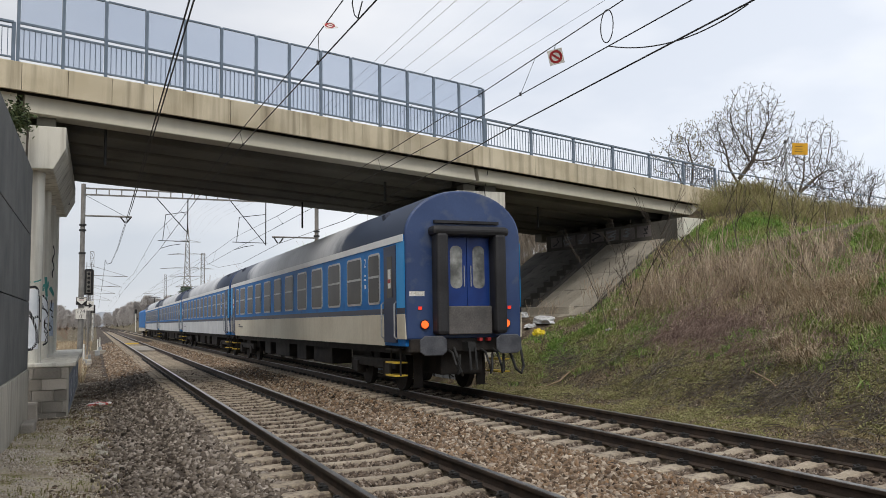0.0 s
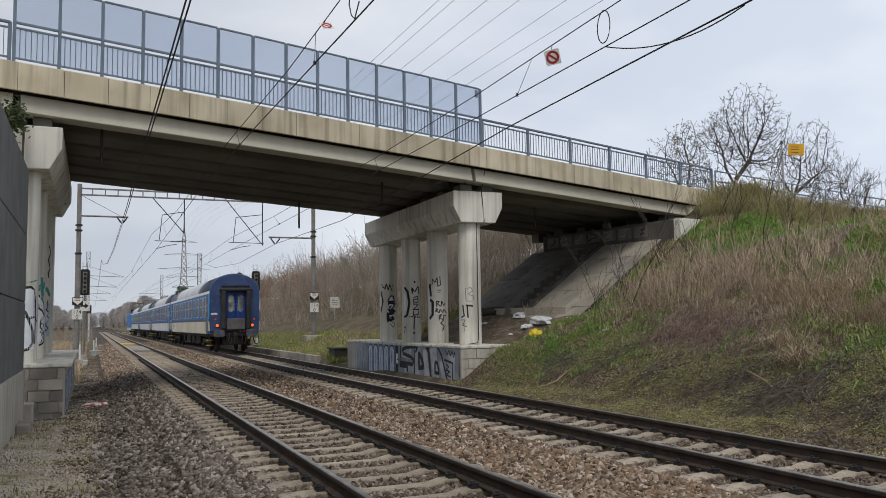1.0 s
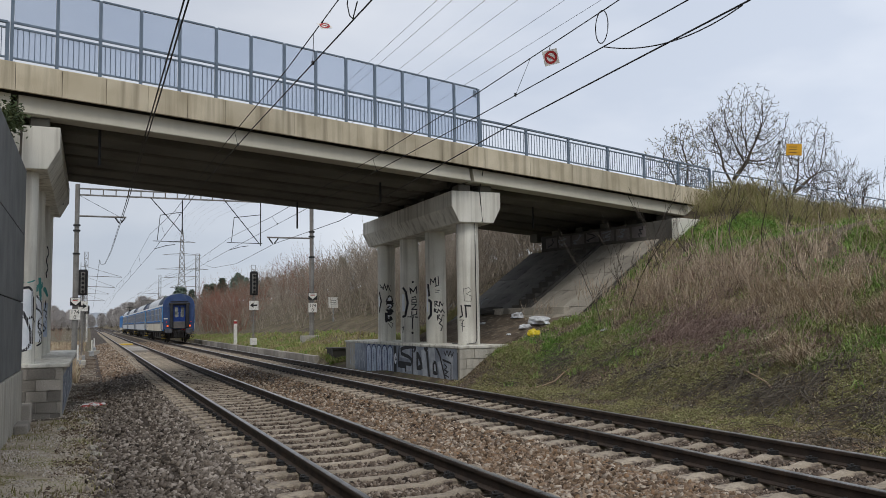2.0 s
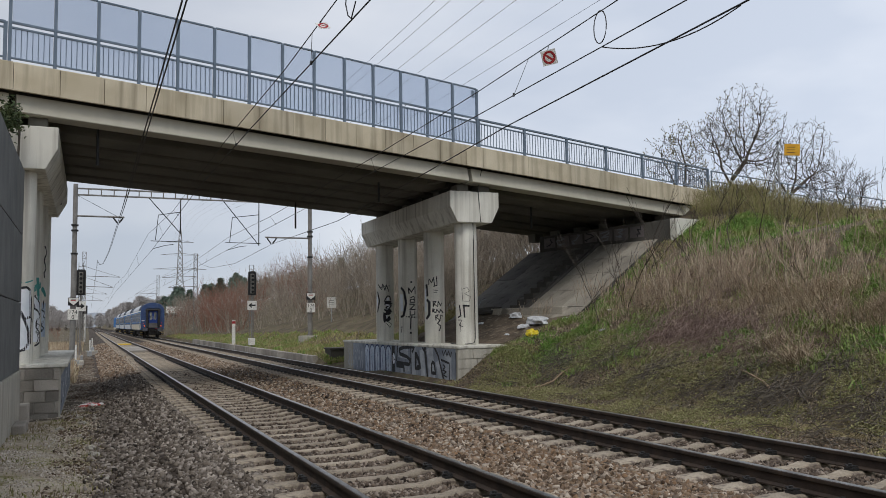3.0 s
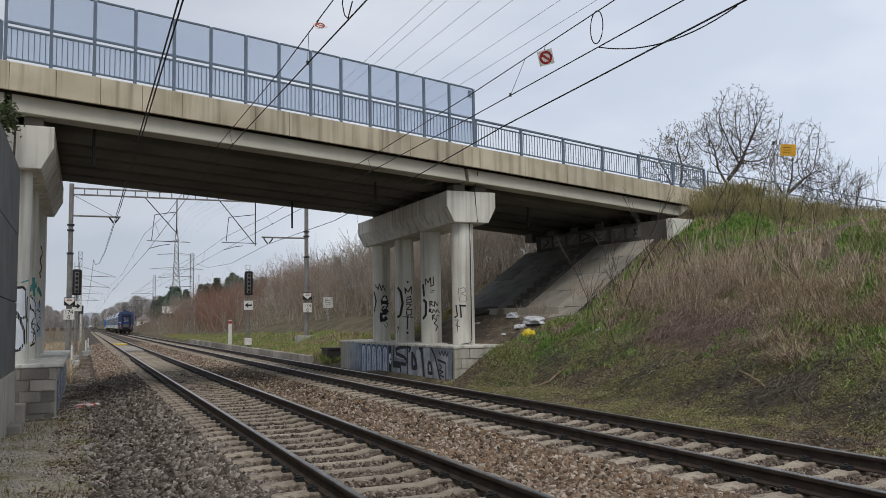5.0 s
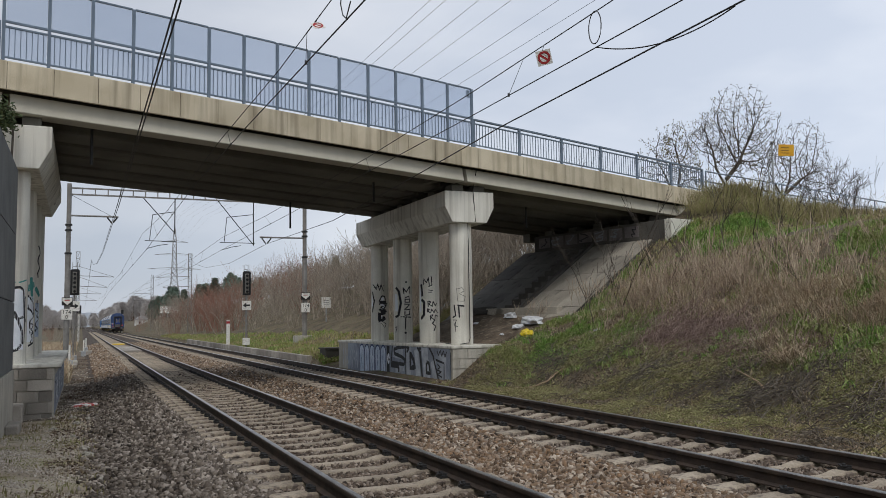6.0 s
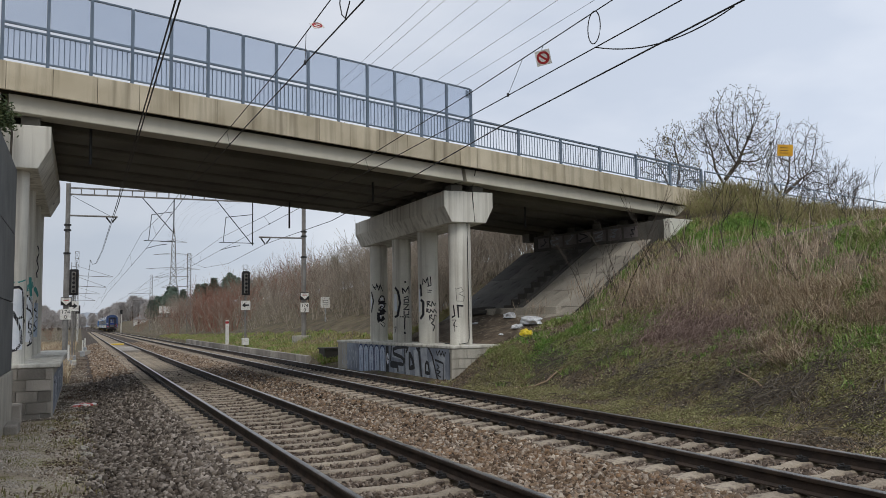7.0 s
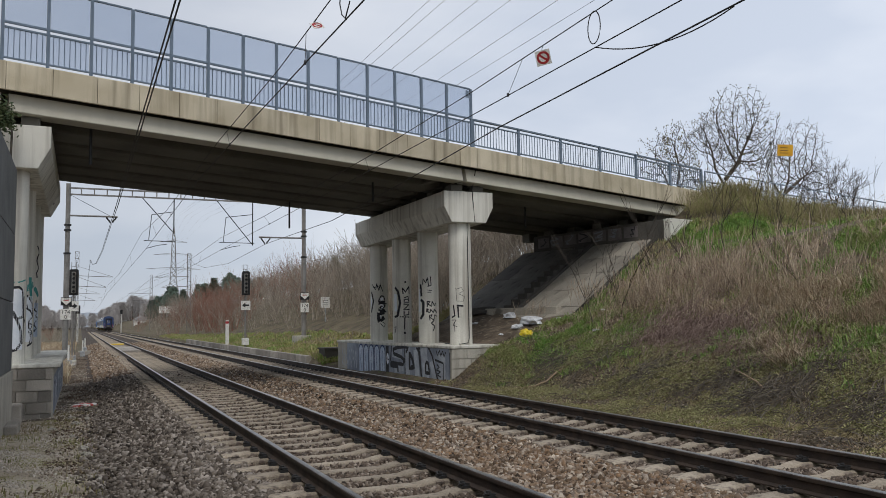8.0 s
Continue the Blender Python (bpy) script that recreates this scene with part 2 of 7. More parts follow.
TREETWIG = island_ramp("tree_twigs", ((0.045, 0.038, 0.031), (0.07, 0.058, 0.047), (0.095, 0.08, 0.065)), 0.95)
# distant twigs: paled in the colour itself, in place of haze
HAZETWIG = island_ramp("far_bare_twigs", ((0.36, 0.34, 0.325), (0.48, 0.455, 0.44), (0.42, 0.39, 0.365)), 0.95)
TWIGRED = island_ramp("reddish_twigs", ((0.20, 0.095, 0.07), (0.29, 0.15, 0.11), (0.22, 0.125, 0.095)), 0.95)
BUD = island_ramp("buds", ((0.15, 0.14, 0.06), (0.2, 0.17, 0.09)), 0.8)
# needles lightened towards grey, the haze of distance put into the colour
PINE = island_ramp("pine_needles", ((0.10, 0.14, 0.11), (0.15, 0.20, 0.155), (0.20, 0.25, 0.20)), 0.8)
T_BLUE = surf("coach_blue_paint", (0.008, 0.155, 0.47), (0.014, 0.20, 0.56), 0.8, 0.5, 0.02, 30, c3=(0.010, 0.14, 0.42), spec=0.12, grain_mix=0.12)
T_SKY = surf("coach_light_blue_paint", (0.02, 0.30, 0.68), (0.03, 0.35, 0.76), 1.2, 0.45, 0.02, 30, spec=0.15, grain_mix=0.12)
T_DOORBLUE = surf("gangway_door_blue", (0.006, 0.03, 0.16), (0.01, 0.045, 0.22), 2, 0.4, 0.04, 30, grain_mix=0.2)
# opaque panes: pale patches paint the light reflected and seen through
T_DOORPANE = surf("gangway_door_pane", (0.10, 0.105, 0.10), (0.34, 0.35, 0.33), 1.6, 0.15, 0.0, 10, spread=(0.40, 0.60))
T_NAVY = surf("coach_dark_blue_paint", (0.020, 0.046, 0.135), (0.038, 0.072, 0.18), 0.9, 0.36, 0.04, 30, c3=(0.065, 0.09, 0.16), spec=0.5, grain_mix=0.2)
T_CREAM = surf("coach_cream_paint", (0.60, 0.545, 0.43), (0.70, 0.65, 0.53), 0.5, 0.6, 0.02, 12, streak=0.16, c3=(0.40, 0.33, 0.235), spec=0.25, grain_mix=0.15)
T_BAND = surf("coach_dark_band_paint", (0.018, 0.022, 0.045), (0.026, 0.032, 0.06), 1, 0.45, 0.04, 30)
T_ROOFEND = surf("coach_roof_dark_end", (0.035, 0.045, 0.075), (0.06, 0.07, 0.10), 0.8, 0.55, 0.1, 30)


def roof_paint():
    """Grey coach roof whose ends are stained dark blue, with a soft uneven border."""
    m = surf("coach_roof_paint", (0.50, 0.515, 0.54), (0.62, 0.635, 0.66), 0.5, 0.5, 0.05, 20, streak=0.2, c3=(0.30, 0.31, 0.33), spec=0.3, grain_mix=0.2)
    n, l = m.node_tree.nodes, m.node_tree.links
    b = n["Principled BSDF"]
    old = b.inputs["Base Color"].links[0].from_socket
    t, sp, nz = n.new("ShaderNodeTexCoord"), n.new("ShaderNodeSeparateXYZ"), n.new("ShaderNodeTexNoise")
    nz.inputs["Scale"].default_value, nz.inputs["Detail"].default_value = 1.3, 5
    l.new(t.outputs["Object"], sp.inputs[0])
    l.new(t.outputs["Object"], nz.inputs["Vector"])
    a = n.new("ShaderNodeMath")
    a.operation = "SUBTRACT"
    l.new(sp.outputs["Y"], a.inputs[0])
    a.inputs[1].default_value = 12.1
    c = n.new("ShaderNodeMath")
    c.operation = "ABSOLUTE"
    l.new(a.outputs[0], c.inputs[0])
    d = n.new("ShaderNodeMath")
    d.operation = "MULTIPLY_ADD"
    l.new(nz.outputs["Fac"], d.inputs[0])
    d.inputs[1].default_value = 3.2
    l.new(c.outputs[0], d.inputs[2])
    r = n.new("ShaderNodeMapRange")
    r.inputs[1].default_value, r.inputs[2].default_value = 8.0, 9.2
    l.new(d.outputs[0], r.inputs[0])
    x = n.new("ShaderNodeMix")
    x.data_type = "RGBA"
    l.new(r.outputs[0], x.inputs[0])
    l.new(old, x.inputs[6])
    x.inputs[7].default_value = (0.05, 0.065, 0.10, 1)
    l.new(x.outputs[2], b.inputs["Base Color"])
    return m


T_ROOFPAINT = roof_paint()
T_WHITE = surf("coach_white_line", (0.78, 0.79, 0.79), (0.86, 0.87, 0.86), 1, 0.45, 0.02, 30, grain_mix=0.15)
T_FRAME = surf("window_frame_alu", (0.36, 0.36, 0.35), (0.50, 0.50, 0.48), 4, 0.45, 0.05, 60, metal=0.2)
T_DOOR = surf("coach_entrance_door_paint", (0.010, 0.018, 0.05), (0.016, 0.027, 0.07), 1, 0.4, 0.03, 30, spec=0.2, grain_mix=0.15)
T_PALEBAND = surf("coach_white_lower_paint", (0.58, 0.60, 0.62), (0.70, 0.72, 0.73), 0.9, 0.6, 0.04, 30, streak=0.15, c3=(0.42, 0.41, 0.38), spec=0.2, grain_mix=0.12)
T_WINDOW = surf("coach_window_glass", (0.032, 0.027, 0.021), (0.06, 0.051, 0.04), 1.2, 0.3, 0.0, 10, spec=0.08, grain_mix=0.2)
T_UNDER = surf("underframe_grime", (0.018, 0.016, 0.015), (0.04, 0.034, 0.03), 3, 0.85, 0.3, 40)
FOOTPLATE = surf("foot_plate_steel", (0.075, 0.072, 0.07), (0.13, 0.12, 0.115), 2.5, 0.6, 0.2, 40)
RUBBER = surf("gangway_rubber", (0.014, 0.014, 0.016), (0.028, 0.028, 0.031), 2, 0.6, 0.1, 40)
YELLOW = surf("yellow_paint", (0.62, 0.42, 0.04), (0.74, 0.52, 0.07), 4, 0.5, 0.05, 40)
SIGNYELLOW = surf("yellow_sign_face", (0.66, 0.33, 0.01), (0.74, 0.40, 0.02), 3, 0.5, 0.02, 40)
WHITEPAINT = surf("white_enamel", (0.66, 0.65, 0.60), (0.78, 0.77, 0.73), 6, 0.5, 0.03, 40, c3=(0.5, 0.45, 0.36))
REDPAINT = surf("red_enamel", (0.30, 0.02, 0.025), (0.42, 0.035, 0.035), 5, 0.5, 0.03, 40)
BLACKPAINT = surf("black_enamel", (0.01, 0.01, 0.011), (0.02, 0.02, 0.02), 5, 0.5, 0.02, 40)
SPRAYBLACK = surf("black_spray_paint", (0.012, 0.012, 0.014), (0.03, 0.03, 0.035), 6, 0.7, 0.05, 60)
SPRAYWHITE = surf("white_spray_paint", (0.70, 0.74, 0.79), (0.84, 0.86, 0.89), 2, 0.8, 0.05, 60, grain_mix=0.3)
SPRAYBLUE = surf("blue_grey_spray_paint", (0.20, 0.225, 0.27), (0.34, 0.375, 0.43), 2.2, 0.8, 0.1, 40, streak=0.4, c3=(0.12, 0.125, 0.15))
SPRAYTEAL = surf("teal_spray_paint", (0.05, 0.24, 0.22), (0.10, 0.33, 0.30), 3, 0.8, 0.05, 60)
PLASTICBAG = surf("pale_plastic_sheet", (0.55, 0.56, 0.58), (0.72, 0.73, 0.74), 4, 0.4, 0.4, 20)
NOISEPANE = glass("tinted_acrylic", (0.80, 0.84, 0.90), 0.08, 0.06, haze=0.10)
LAMPLIT = lit("tail_lamp_lit", (1.0, 0.12, 0.02), 1.05)
# reflectors: a weak red glow is put into the material
LAMPRED = lit("tail_reflector_red", (0.8, 0.04, 0.02), 0.35)
# the ridge's pale blue is painted haze
HAZEHILL = surf("far_hill", (0.30, 0.33, 0.37), (0.36, 0.385, 0.42), 0.01, 1.0, 0.0, 0.05)
ROOFTILE = surf("grey_roof", (0.28, 0.27, 0.26), (0.36, 0.35, 0.34), 1, 0.8, 0.1, 20)


# ---------------------------------------------------------------- mesh building
class Geo:
    """Vertices and faces of one part."""

    def __init__(self):
        self.v, self.f = [], []

    def add(self, verts, faces):
        k = len(self.v)
        self.v.extend(tuple(p) for p in verts)
        self.f.extend(tuple(i + k for i in f) for f in faces)
        return self

    def box(self, x0, x1, y0, y1, z0, z1, m=None):
        vs = [Vector(p) for p in ((x0, y0, z0), (x1, y0, z0), (x1, y1, z0), (x0, y1, z0), (x0, y0, z1), (x1, y0, z1), (x1, y1, z1), (x0, y1, z1))]
        if m:
            vs = [m @ p for p in vs]
        return self.add(vs, ((0, 3, 2, 1), (4, 5, 6, 7), (0, 1, 5, 4), (1, 2, 6, 5), (2, 3, 7, 6), (3, 0, 4, 7)))

    def rings(self, rings, caps=True):
        n = len(rings[0])
        faces = [(i * n + j, i * n + (j + 1) % n, (i + 1) * n + (j + 1) % n, (i + 1) * n + j) for i in range(len(rings) - 1) for j in range(n)]
        if caps:
            faces += [tuple(reversed(range(n))), tuple(range((len(rings) - 1) * n, len(rings) * n))]
        return self.add([p for r in rings for p in r], faces)

    def tube(self, pts, r, n=8, caps=True):
        """A round bar along points; r: one radius or one for each point."""
        pts = [Vector(p) for p in pts]
        rs = [r] * len(pts) if isinstance(r, (int, float)) else r
        out = []
        for i, p in enumerate(pts):
            d = (pts[min(i + 1, len(pts) - 1)] - pts[max(i - 1, 0)]).normalized()
            a = d.orthogonal().normalized() if abs(d.z) > 0.95 else d.cross(Vector((0, 0, 1))).normalized()
            b = d.cross(a)
            out.append([p + rs[i] * (math.cos(2 * math.pi * j / n) * a + math.sin(2 * math.pi * j / n) * b) for j in range(n)])
        return self.rings(out, caps)

    def profile(self, prof, fn, steps, caps=True):
        """A 2D outline carried along steps; fn(step, a, b) gives the place."""
        return self.rings([[fn(s, a, b) for a, b in prof] for s in steps], caps)


def part(name, g, material, parent=None, label="", smooth=False, bevel=0.0):
    me = bpy.data.meshes.new(name)
    me.from_pydata([tuple(p) for p in g.v], [], g.f)
    me.materials.append(material)
    if smooth:
        me.polygons.foreach_set("use_smooth", [True] * len(me.polygons))
    bm = bmesh.new()
    bm.from_mesh(me)
    bmesh.ops.recalc_face_normals(bm, faces=bm.faces)
    bm.to_mesh(me)
    bm.free()
    ob = new(name, me)
    ob.parent = parent
    if label:
        ob["label"] = label
    if bevel:
        bv = ob.modifiers.new("bevel", "BEVEL")
        bv.width, bv.segments, bv.limit_method = bevel, 2, "ANGLE"
    return ob


def quick(name, verts, faces, material, parent=None, smooth=False):
    """A large mesh from arrays, without any clean-up."""
    me = bpy.data.meshes.new(name)
    verts, faces = np.asarray(verts, np.float32), np.asarray(faces, np.int32)
    k = faces.shape[1]
    me.vertices.add(len(verts))
    me.vertices.foreach_set("co", verts.ravel())
    me.loops.add(faces.size)
    me.loops.foreach_set("vertex_index", faces.ravel())
    me.polygons.add(len(faces))
    me.polygons.foreach_set("loop_start", np.arange(len(faces), dtype=np.int32) * k)
    me.polygons.foreach_set("loop_total", np.full(len(faces), k, np.int32))
    if smooth:
        me.polygons.foreach_set("use_smooth", np.ones(len(faces), bool))
    me.update(calc_edges=True)
    me.materials.append(material)
    ob = new(name, me)
    ob.parent = parent
    return ob


def share(ob, parent, m):
    """Another piece on the same mesh."""
    o = new(ob.name.split(".")[0], ob.data)
    o.parent = parent
    o.matrix_basis = m
    return o


def thing(name, label, category, m=None, group="", kind=""):
    e = new(name)
    e.empty_display_size = 0.2
    if m:
        e.matrix_basis = m
    return tagged(e, label, category, group, kind)


def lettering(name, text, size, material, parent, m, squash=1.0, thick=0.002, align="CENTER"):
    """Letters of the built-in font as a mesh; they lie in the local xy plane."""
    cu = bpy.data.curves.new(name, "FONT")
    cu.body, cu.size, cu.align_x, cu.extrude, cu.resolution_u = text, size, align, thick, 3
    tmp = bpy.data.objects.new("tmp", cu)
    me = bpy.data.meshes.new_from_object(tmp)
    bpy.data.objects.remove(tmp)
    me.materials.clear()
    me.materials.append(material)
    ob = new(name, me)
    ob.parent = parent
    ob.matrix_basis = m @ Matrix.Diagonal((squash, 1, 1, 1))
    return ob


# ---------------------------------------------------------------- the lie of the land (rail top is z = 0, tracks run along y)
TRACKS = (3.096, 7.321)
GAUGE = 0.7525
BR_AZ = 1.3769
BRIDGE = Matrix.Translation((11.32, 23.0, 0)) @ Matrix.Rotation(math.pi / 2 - BR_AZ, 4, "Z")


def road_z(s):
    return 7.051 - 0.0463 * s - 0.00033 * s * s


def smooth01(x):
    x = np.clip(x, 0, 1)
    return x * x * (3 - 2 * x)


def ground_z(x, y):
    """Height of the ground at a place (arrays or numbers)."""
    x, y = np.asarray(x, float), np.asarray(y, float)
    base = -0.52 + 0.04 * np.sin(x * 1.3 + y * 0.7) * np.cos(y * 0.9 - x * 0.4)
    left = base + 0.18 * smooth01((-0.2 - x) / 1.5) * smooth01((19 - y) / 6) - 0.05 * smooth01((y - 40) / 30)
    s = (x - 11.32) * math.sin(BR_AZ) + (y - 23.0) * math.cos(BR_AZ)
    d = -(x - 11.32) * math.cos(BR_AZ) + (y - 23.0) * math.sin(BR_AZ)
    cut_near = -0.45 + 0.10 * (x - 9.6) + 0.46 * np.clip(x - 11.2, 0, None)
    cut_under = np.where(s < 3.9, -0.45 + 1.15 * smooth01((x - 9.8) / 2.2) + 0.31 * np.clip(s - 0.6, 0, None), 1.24 + 0.651 * (s - 3.3))
    wu = smooth01((d + 2.6) / 2.2)
    cut = cut_near * (1 - wu) + cut_under * wu
    road = 6.45 - 0.01 * np.clip(s - 12, 0, None)
    side = np.maximum(road - 0.5 * np.clip(-d - 0.2, 0, None), 4.3 + 0.02 * (x - 18))
    top = np.where(d > -0.2, np.where(d < 9.3, road, np.maximum(road - 0.5 * (d - 9.3), 5.2)), side)
    hill = -np.log(np.exp(-2.2 * cut) + np.exp(-2.2 * np.clip(top, -5, 9))) / 2.2
    far_cut = np.where(x < 11.9, 0.02 + 0.12 * (x - 9.7), 0.28 + 0.40 * (x - 11.9))
    far_cut = far_cut - 0.5 * smooth01((37.5 - y) / 2.5) * smooth01((12.3 - x) / 0.6)
    far_top = 5.6 - 1.8 * smooth01((y - 110) / 120) + 0.4 * np.sin(y * 0.05)
    far = -np.log(np.exp(-2.0 * far_cut) + np.exp(-2.0 * far_top)) / 2.0
    wf = np.maximum(smooth01((d - 12.0) / 2.5), smooth01((d - 6.5) / 2.6) * smooth01((13.5 - s) / 2.5))
    right = hill * (1 - wf) + far * wf
    bump = 0.10 * np.sin(x * 0.9 + 1.7 * np.sin(y * 0.5)) * np.sin(y * 0.8 + x * 0.3) * smooth01((x - 10.5) / 3)
    right = right + bump
    right = np.where(x < 9.75, base, right)
    w = smooth01((x - 9.55) / 0.5)
    return np.where(x > 5, base * (1 - w) + right * w, np.where(x < 0.9, left, base))


def axis(lo, hi, near0, near1, step, grow):
    a = list(np.arange(near0, near1 + step * 0.5, step))
    st = step
    while a[-1] < hi:
        st *= grow
        a.append(a[-1] + st)
    st = step
    while a[0] > lo:
        st *= grow
        a.insert(0, a[0] - st)
    return np.array(a)


def build_ground():
    xs, ys = axis(-2200, 2500, -6, 40, 0.3, 1.15), axis(-300, 3600, 2, 45, 0.35, 1.09)
    X, Y = np.meshgrid(xs, ys)
    Z = ground_z(X, Y)
    n, m = len(xs), len(ys)
    idx = np.arange(n * m).reshape(m, n)
    F = np.stack([idx[:-1, :-1], idx[:-1, 1:], idx[1:, 1:], idx[1:, :-1]], -1).reshape(-1, 4)
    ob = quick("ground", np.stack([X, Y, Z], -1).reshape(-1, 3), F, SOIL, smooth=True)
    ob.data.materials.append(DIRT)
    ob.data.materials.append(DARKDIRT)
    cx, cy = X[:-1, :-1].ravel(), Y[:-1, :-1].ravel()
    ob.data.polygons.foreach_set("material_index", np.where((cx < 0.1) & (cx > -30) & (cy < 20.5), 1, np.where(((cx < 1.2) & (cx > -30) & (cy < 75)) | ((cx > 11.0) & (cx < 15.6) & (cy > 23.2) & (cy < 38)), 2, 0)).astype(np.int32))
    tagged(ob, "brown soil and turf with dead weeds on a railway bank", "ground", kind="structure")


def ballast_z(x):
    """Top of the ballast across the two tracks."""
    return np.interp(x, (0.15, 1.3, 1.7, 4.5, 5.2, 5.95, 8.65, 8.95, 9.75), (-0.58, -0.285, -0.24, -0.24, -0.30, -0.24, -0.24, -0.275, -0.58))


def build_ballast():
    xs = np.linspace(0.15, 9.75, 97)
    ys = axis(-30, 1500, 3, 40, 0.12, 1.06)
    X, Y = np.meshgrid(xs, ys)
    rng = np.random.default_rng(5)
    Z = ballast_z(X) + rng.normal(0, 0.012, X.shape) * (Y < 60)
    n, m = len(xs), len(ys)
    idx = np.arange(n * m).reshape(m, n)
    F = np.stack([idx[:-1, :-1], idx[:-1, 1:], idx[1:, 1:], idx[1:, :-1]], -1).reshape(-1, 4)
    ob = quick("ballast_bed", np.stack([X, Y, Z], -1).reshape(-1, 3), F, BALLASTBED)
    tagged(ob, "rust-brown crushed stone ballast under two railway tracks", "ballast", kind="structure")


def scatter_stones(name, n, place, size, material, label, seed):
    """Crushed stones: squashed, twisted six-sided lumps."""
    rng = np.random.default_rng(seed)
    base = np.array([(0, 0, 1), (1, 0, .1), (.2, .95, -.1), (-.9, .4, .15), (-.5, -.85, 0), (.6, -.8, -.1), (0, 0, -.8)], float)
    tri = np.array([(0, 1, 2), (0, 2, 3), (0, 3, 4), (0, 4, 5), (0, 5, 1), (6, 2, 1), (6, 3, 2), (6, 4, 3), (6, 5, 4), (6, 1, 5)])
    P = place(rng, n)
    k = len(P)
    q = rng.normal(size=(k, 4))
    q /= np.linalg.norm(q, axis=1)[:, None]
    w, x, y, z = q.T
    R = np.stack([1 - 2 * (y * y + z * z), 2 * (x * y - z * w), 2 * (x * z + y * w), 2 * (x * y + z * w), 1 - 2 * (x * x + z * z), 2 * (y * z - x * w),
                  2 * (x * z - y * w), 2 * (y * z + x * w), 1 - 2 * (x * x + y * y)], -1).reshape(k, 3, 3)
    L = base[None] * (1 + rng.normal(0, 0.16, (k, 7, 1))) * (rng.uniform(0.6, 1.2, (k, 1, 3)))
    V = np.einsum("kij,kpj->kpi", R, L) * rng.uniform(size[0], size[1], (k, 1, 1)) + P[:, None, :]
    F = (tri[None] + 7 * np.arange(k)[:, None, None]).reshape(-1, 3)
    ob = quick(name, V.reshape(-1, 3), F, material)
    return tagged(ob, label, "stones", kind="stuff")


def rail_profile():
    # foot, web and head of a flat-bottomed rail, top at 0
    return [(-0.07, -0.165), (0.07, -0.165), (0.07, -0.152), (0.012, -0.135), (0.010, -0.05), (0.035, -0.04), (0.036, -0.010), (0.028, -0.002),
            (-0.028, -0.002), (-0.036, -0.010), (-0.035, -0.04), (-0.010, -0.05), (-0.012, -0.135), (-0.07, -0.152)]


def sleeper_geo():
    """Concrete sleeper, waisted in the middle, with raised rail seats; 2.6 m long across the track."""
    g = Geo()
    rings = []
    for x, w, h in ((-1.3, .115, .0), (-1.25, .128, .01), (-0.95, .132, .02), (-0.55, .128, .02), (-0.35, .105, -.015), (0.35, .105, -.015), (0.55, .128, .02),
                    (0.95, .132, .02), (1.25, .128, .01), (1.3, .115, .0)):
        rings.append([Vector((x, -w, -0.4)), Vector((x, w, -0.4)), Vector((x, w * 0.93, -0.215 + h)), Vector((x, w * 0.75, -0.195 + h)),
                      Vector((x, -w * 0.75, -0.195 + h)), Vector((x, -w * 0.93, -0.215 + h))])
    return g.rings(rings)


def clip_geo():
    g = Geo()
    for sx in (-1, 1):
        g.box(sx * 0.115 - 0.045, sx * 0.115 + 0.045, -0.06, 0.06, -0.18, -0.145)
        g.tube([(sx * 0.13, 0, -0.15), (sx * 0.13, 0, -0.10)], 0.022, 6)
        g.tube([(sx * 0.075, -0.05, -0.13), (sx * 0.14, -0.055, -0.12), (sx * 0.16, 0, -0.135), (sx * 0.14, 0.055, -0.12), (sx * 0.075, 0.05, -0.13)], 0.012, 5)
    return g


def build_track(cx, phase, kind_label):
    t = thing("railway_track", kind_label, "railway track", pose(cx, 0, 0), kind="structure")
    ys = [-20, 0, 20, 60, 150, 400, 1400]
    for sx in (-1, 1):
        g = Geo().profile(rail_profile(), lambda s, a, b: Vector((sx * GAUGE + a, s, b)), ys)
        r = part("rail", g, RUSTRAIL, t, "rusty steel rail with a polished head")
        h = Geo().profile([(-0.03, -0.004), (0.03, -0.004), (0.026, 0.003), (-0.026, 0.003)], lambda s, a, b: Vector((sx * GAUGE + a, s, b)), ys)
        part("running_surface", h, RAILHEAD, r)
    far = Geo()
    one = part("sleeper", sleeper_geo(), SLEEPER, t)
    cl = None
    rng = random.Random(int(cx * 10))
    base = sleeper_geo()
    first = True
    for i in range(420):
        y = phase + 0.6 * i
        if i < 140:
            m = pose(rng.uniform(-.01, .01), y, rng.uniform(-.006, .006), 0, rng.uniform(-.3, .3), rng.uniform(-.5, .5))
            if first:
                one.matrix_basis, first, sl = m, False, one
            else:
                sl = share(one, t, m)
            if y < 45:
                for sx in (-1, 1):
                    if cl is None:
                        cl = part("rail_clip", clip_geo(), BLACK, sl)
                        cl.matrix_basis = pose(sx * GAUGE, 0, 0)
                    else:
                        share(cl, sl, pose(sx * GAUGE, 0, 0))
        else:
            far.add([v + Vector((0, y, 0)) for v in map(Vector, base.v)], base.f)
    for i in range(1, 42):
        far.add([v + Vector((0, phase - 0.6 * i, 0)) for v in map(Vector, base.v)], base.f)
    me = quick_geo("distant_sleepers", far, SLEEPER, t)
    me["kind"] = "stuff"


def quick_geo(name, g, material, parent=None):
    """A joined mesh of many pieces, faces of any size."""
    me = bpy.data.meshes.new(name)
    me.from_pydata([tuple(p) for p in g.v], [], g.f)
    me.materials.append(material)
    ob = new(name, me)
    ob.parent = parent
    return ob


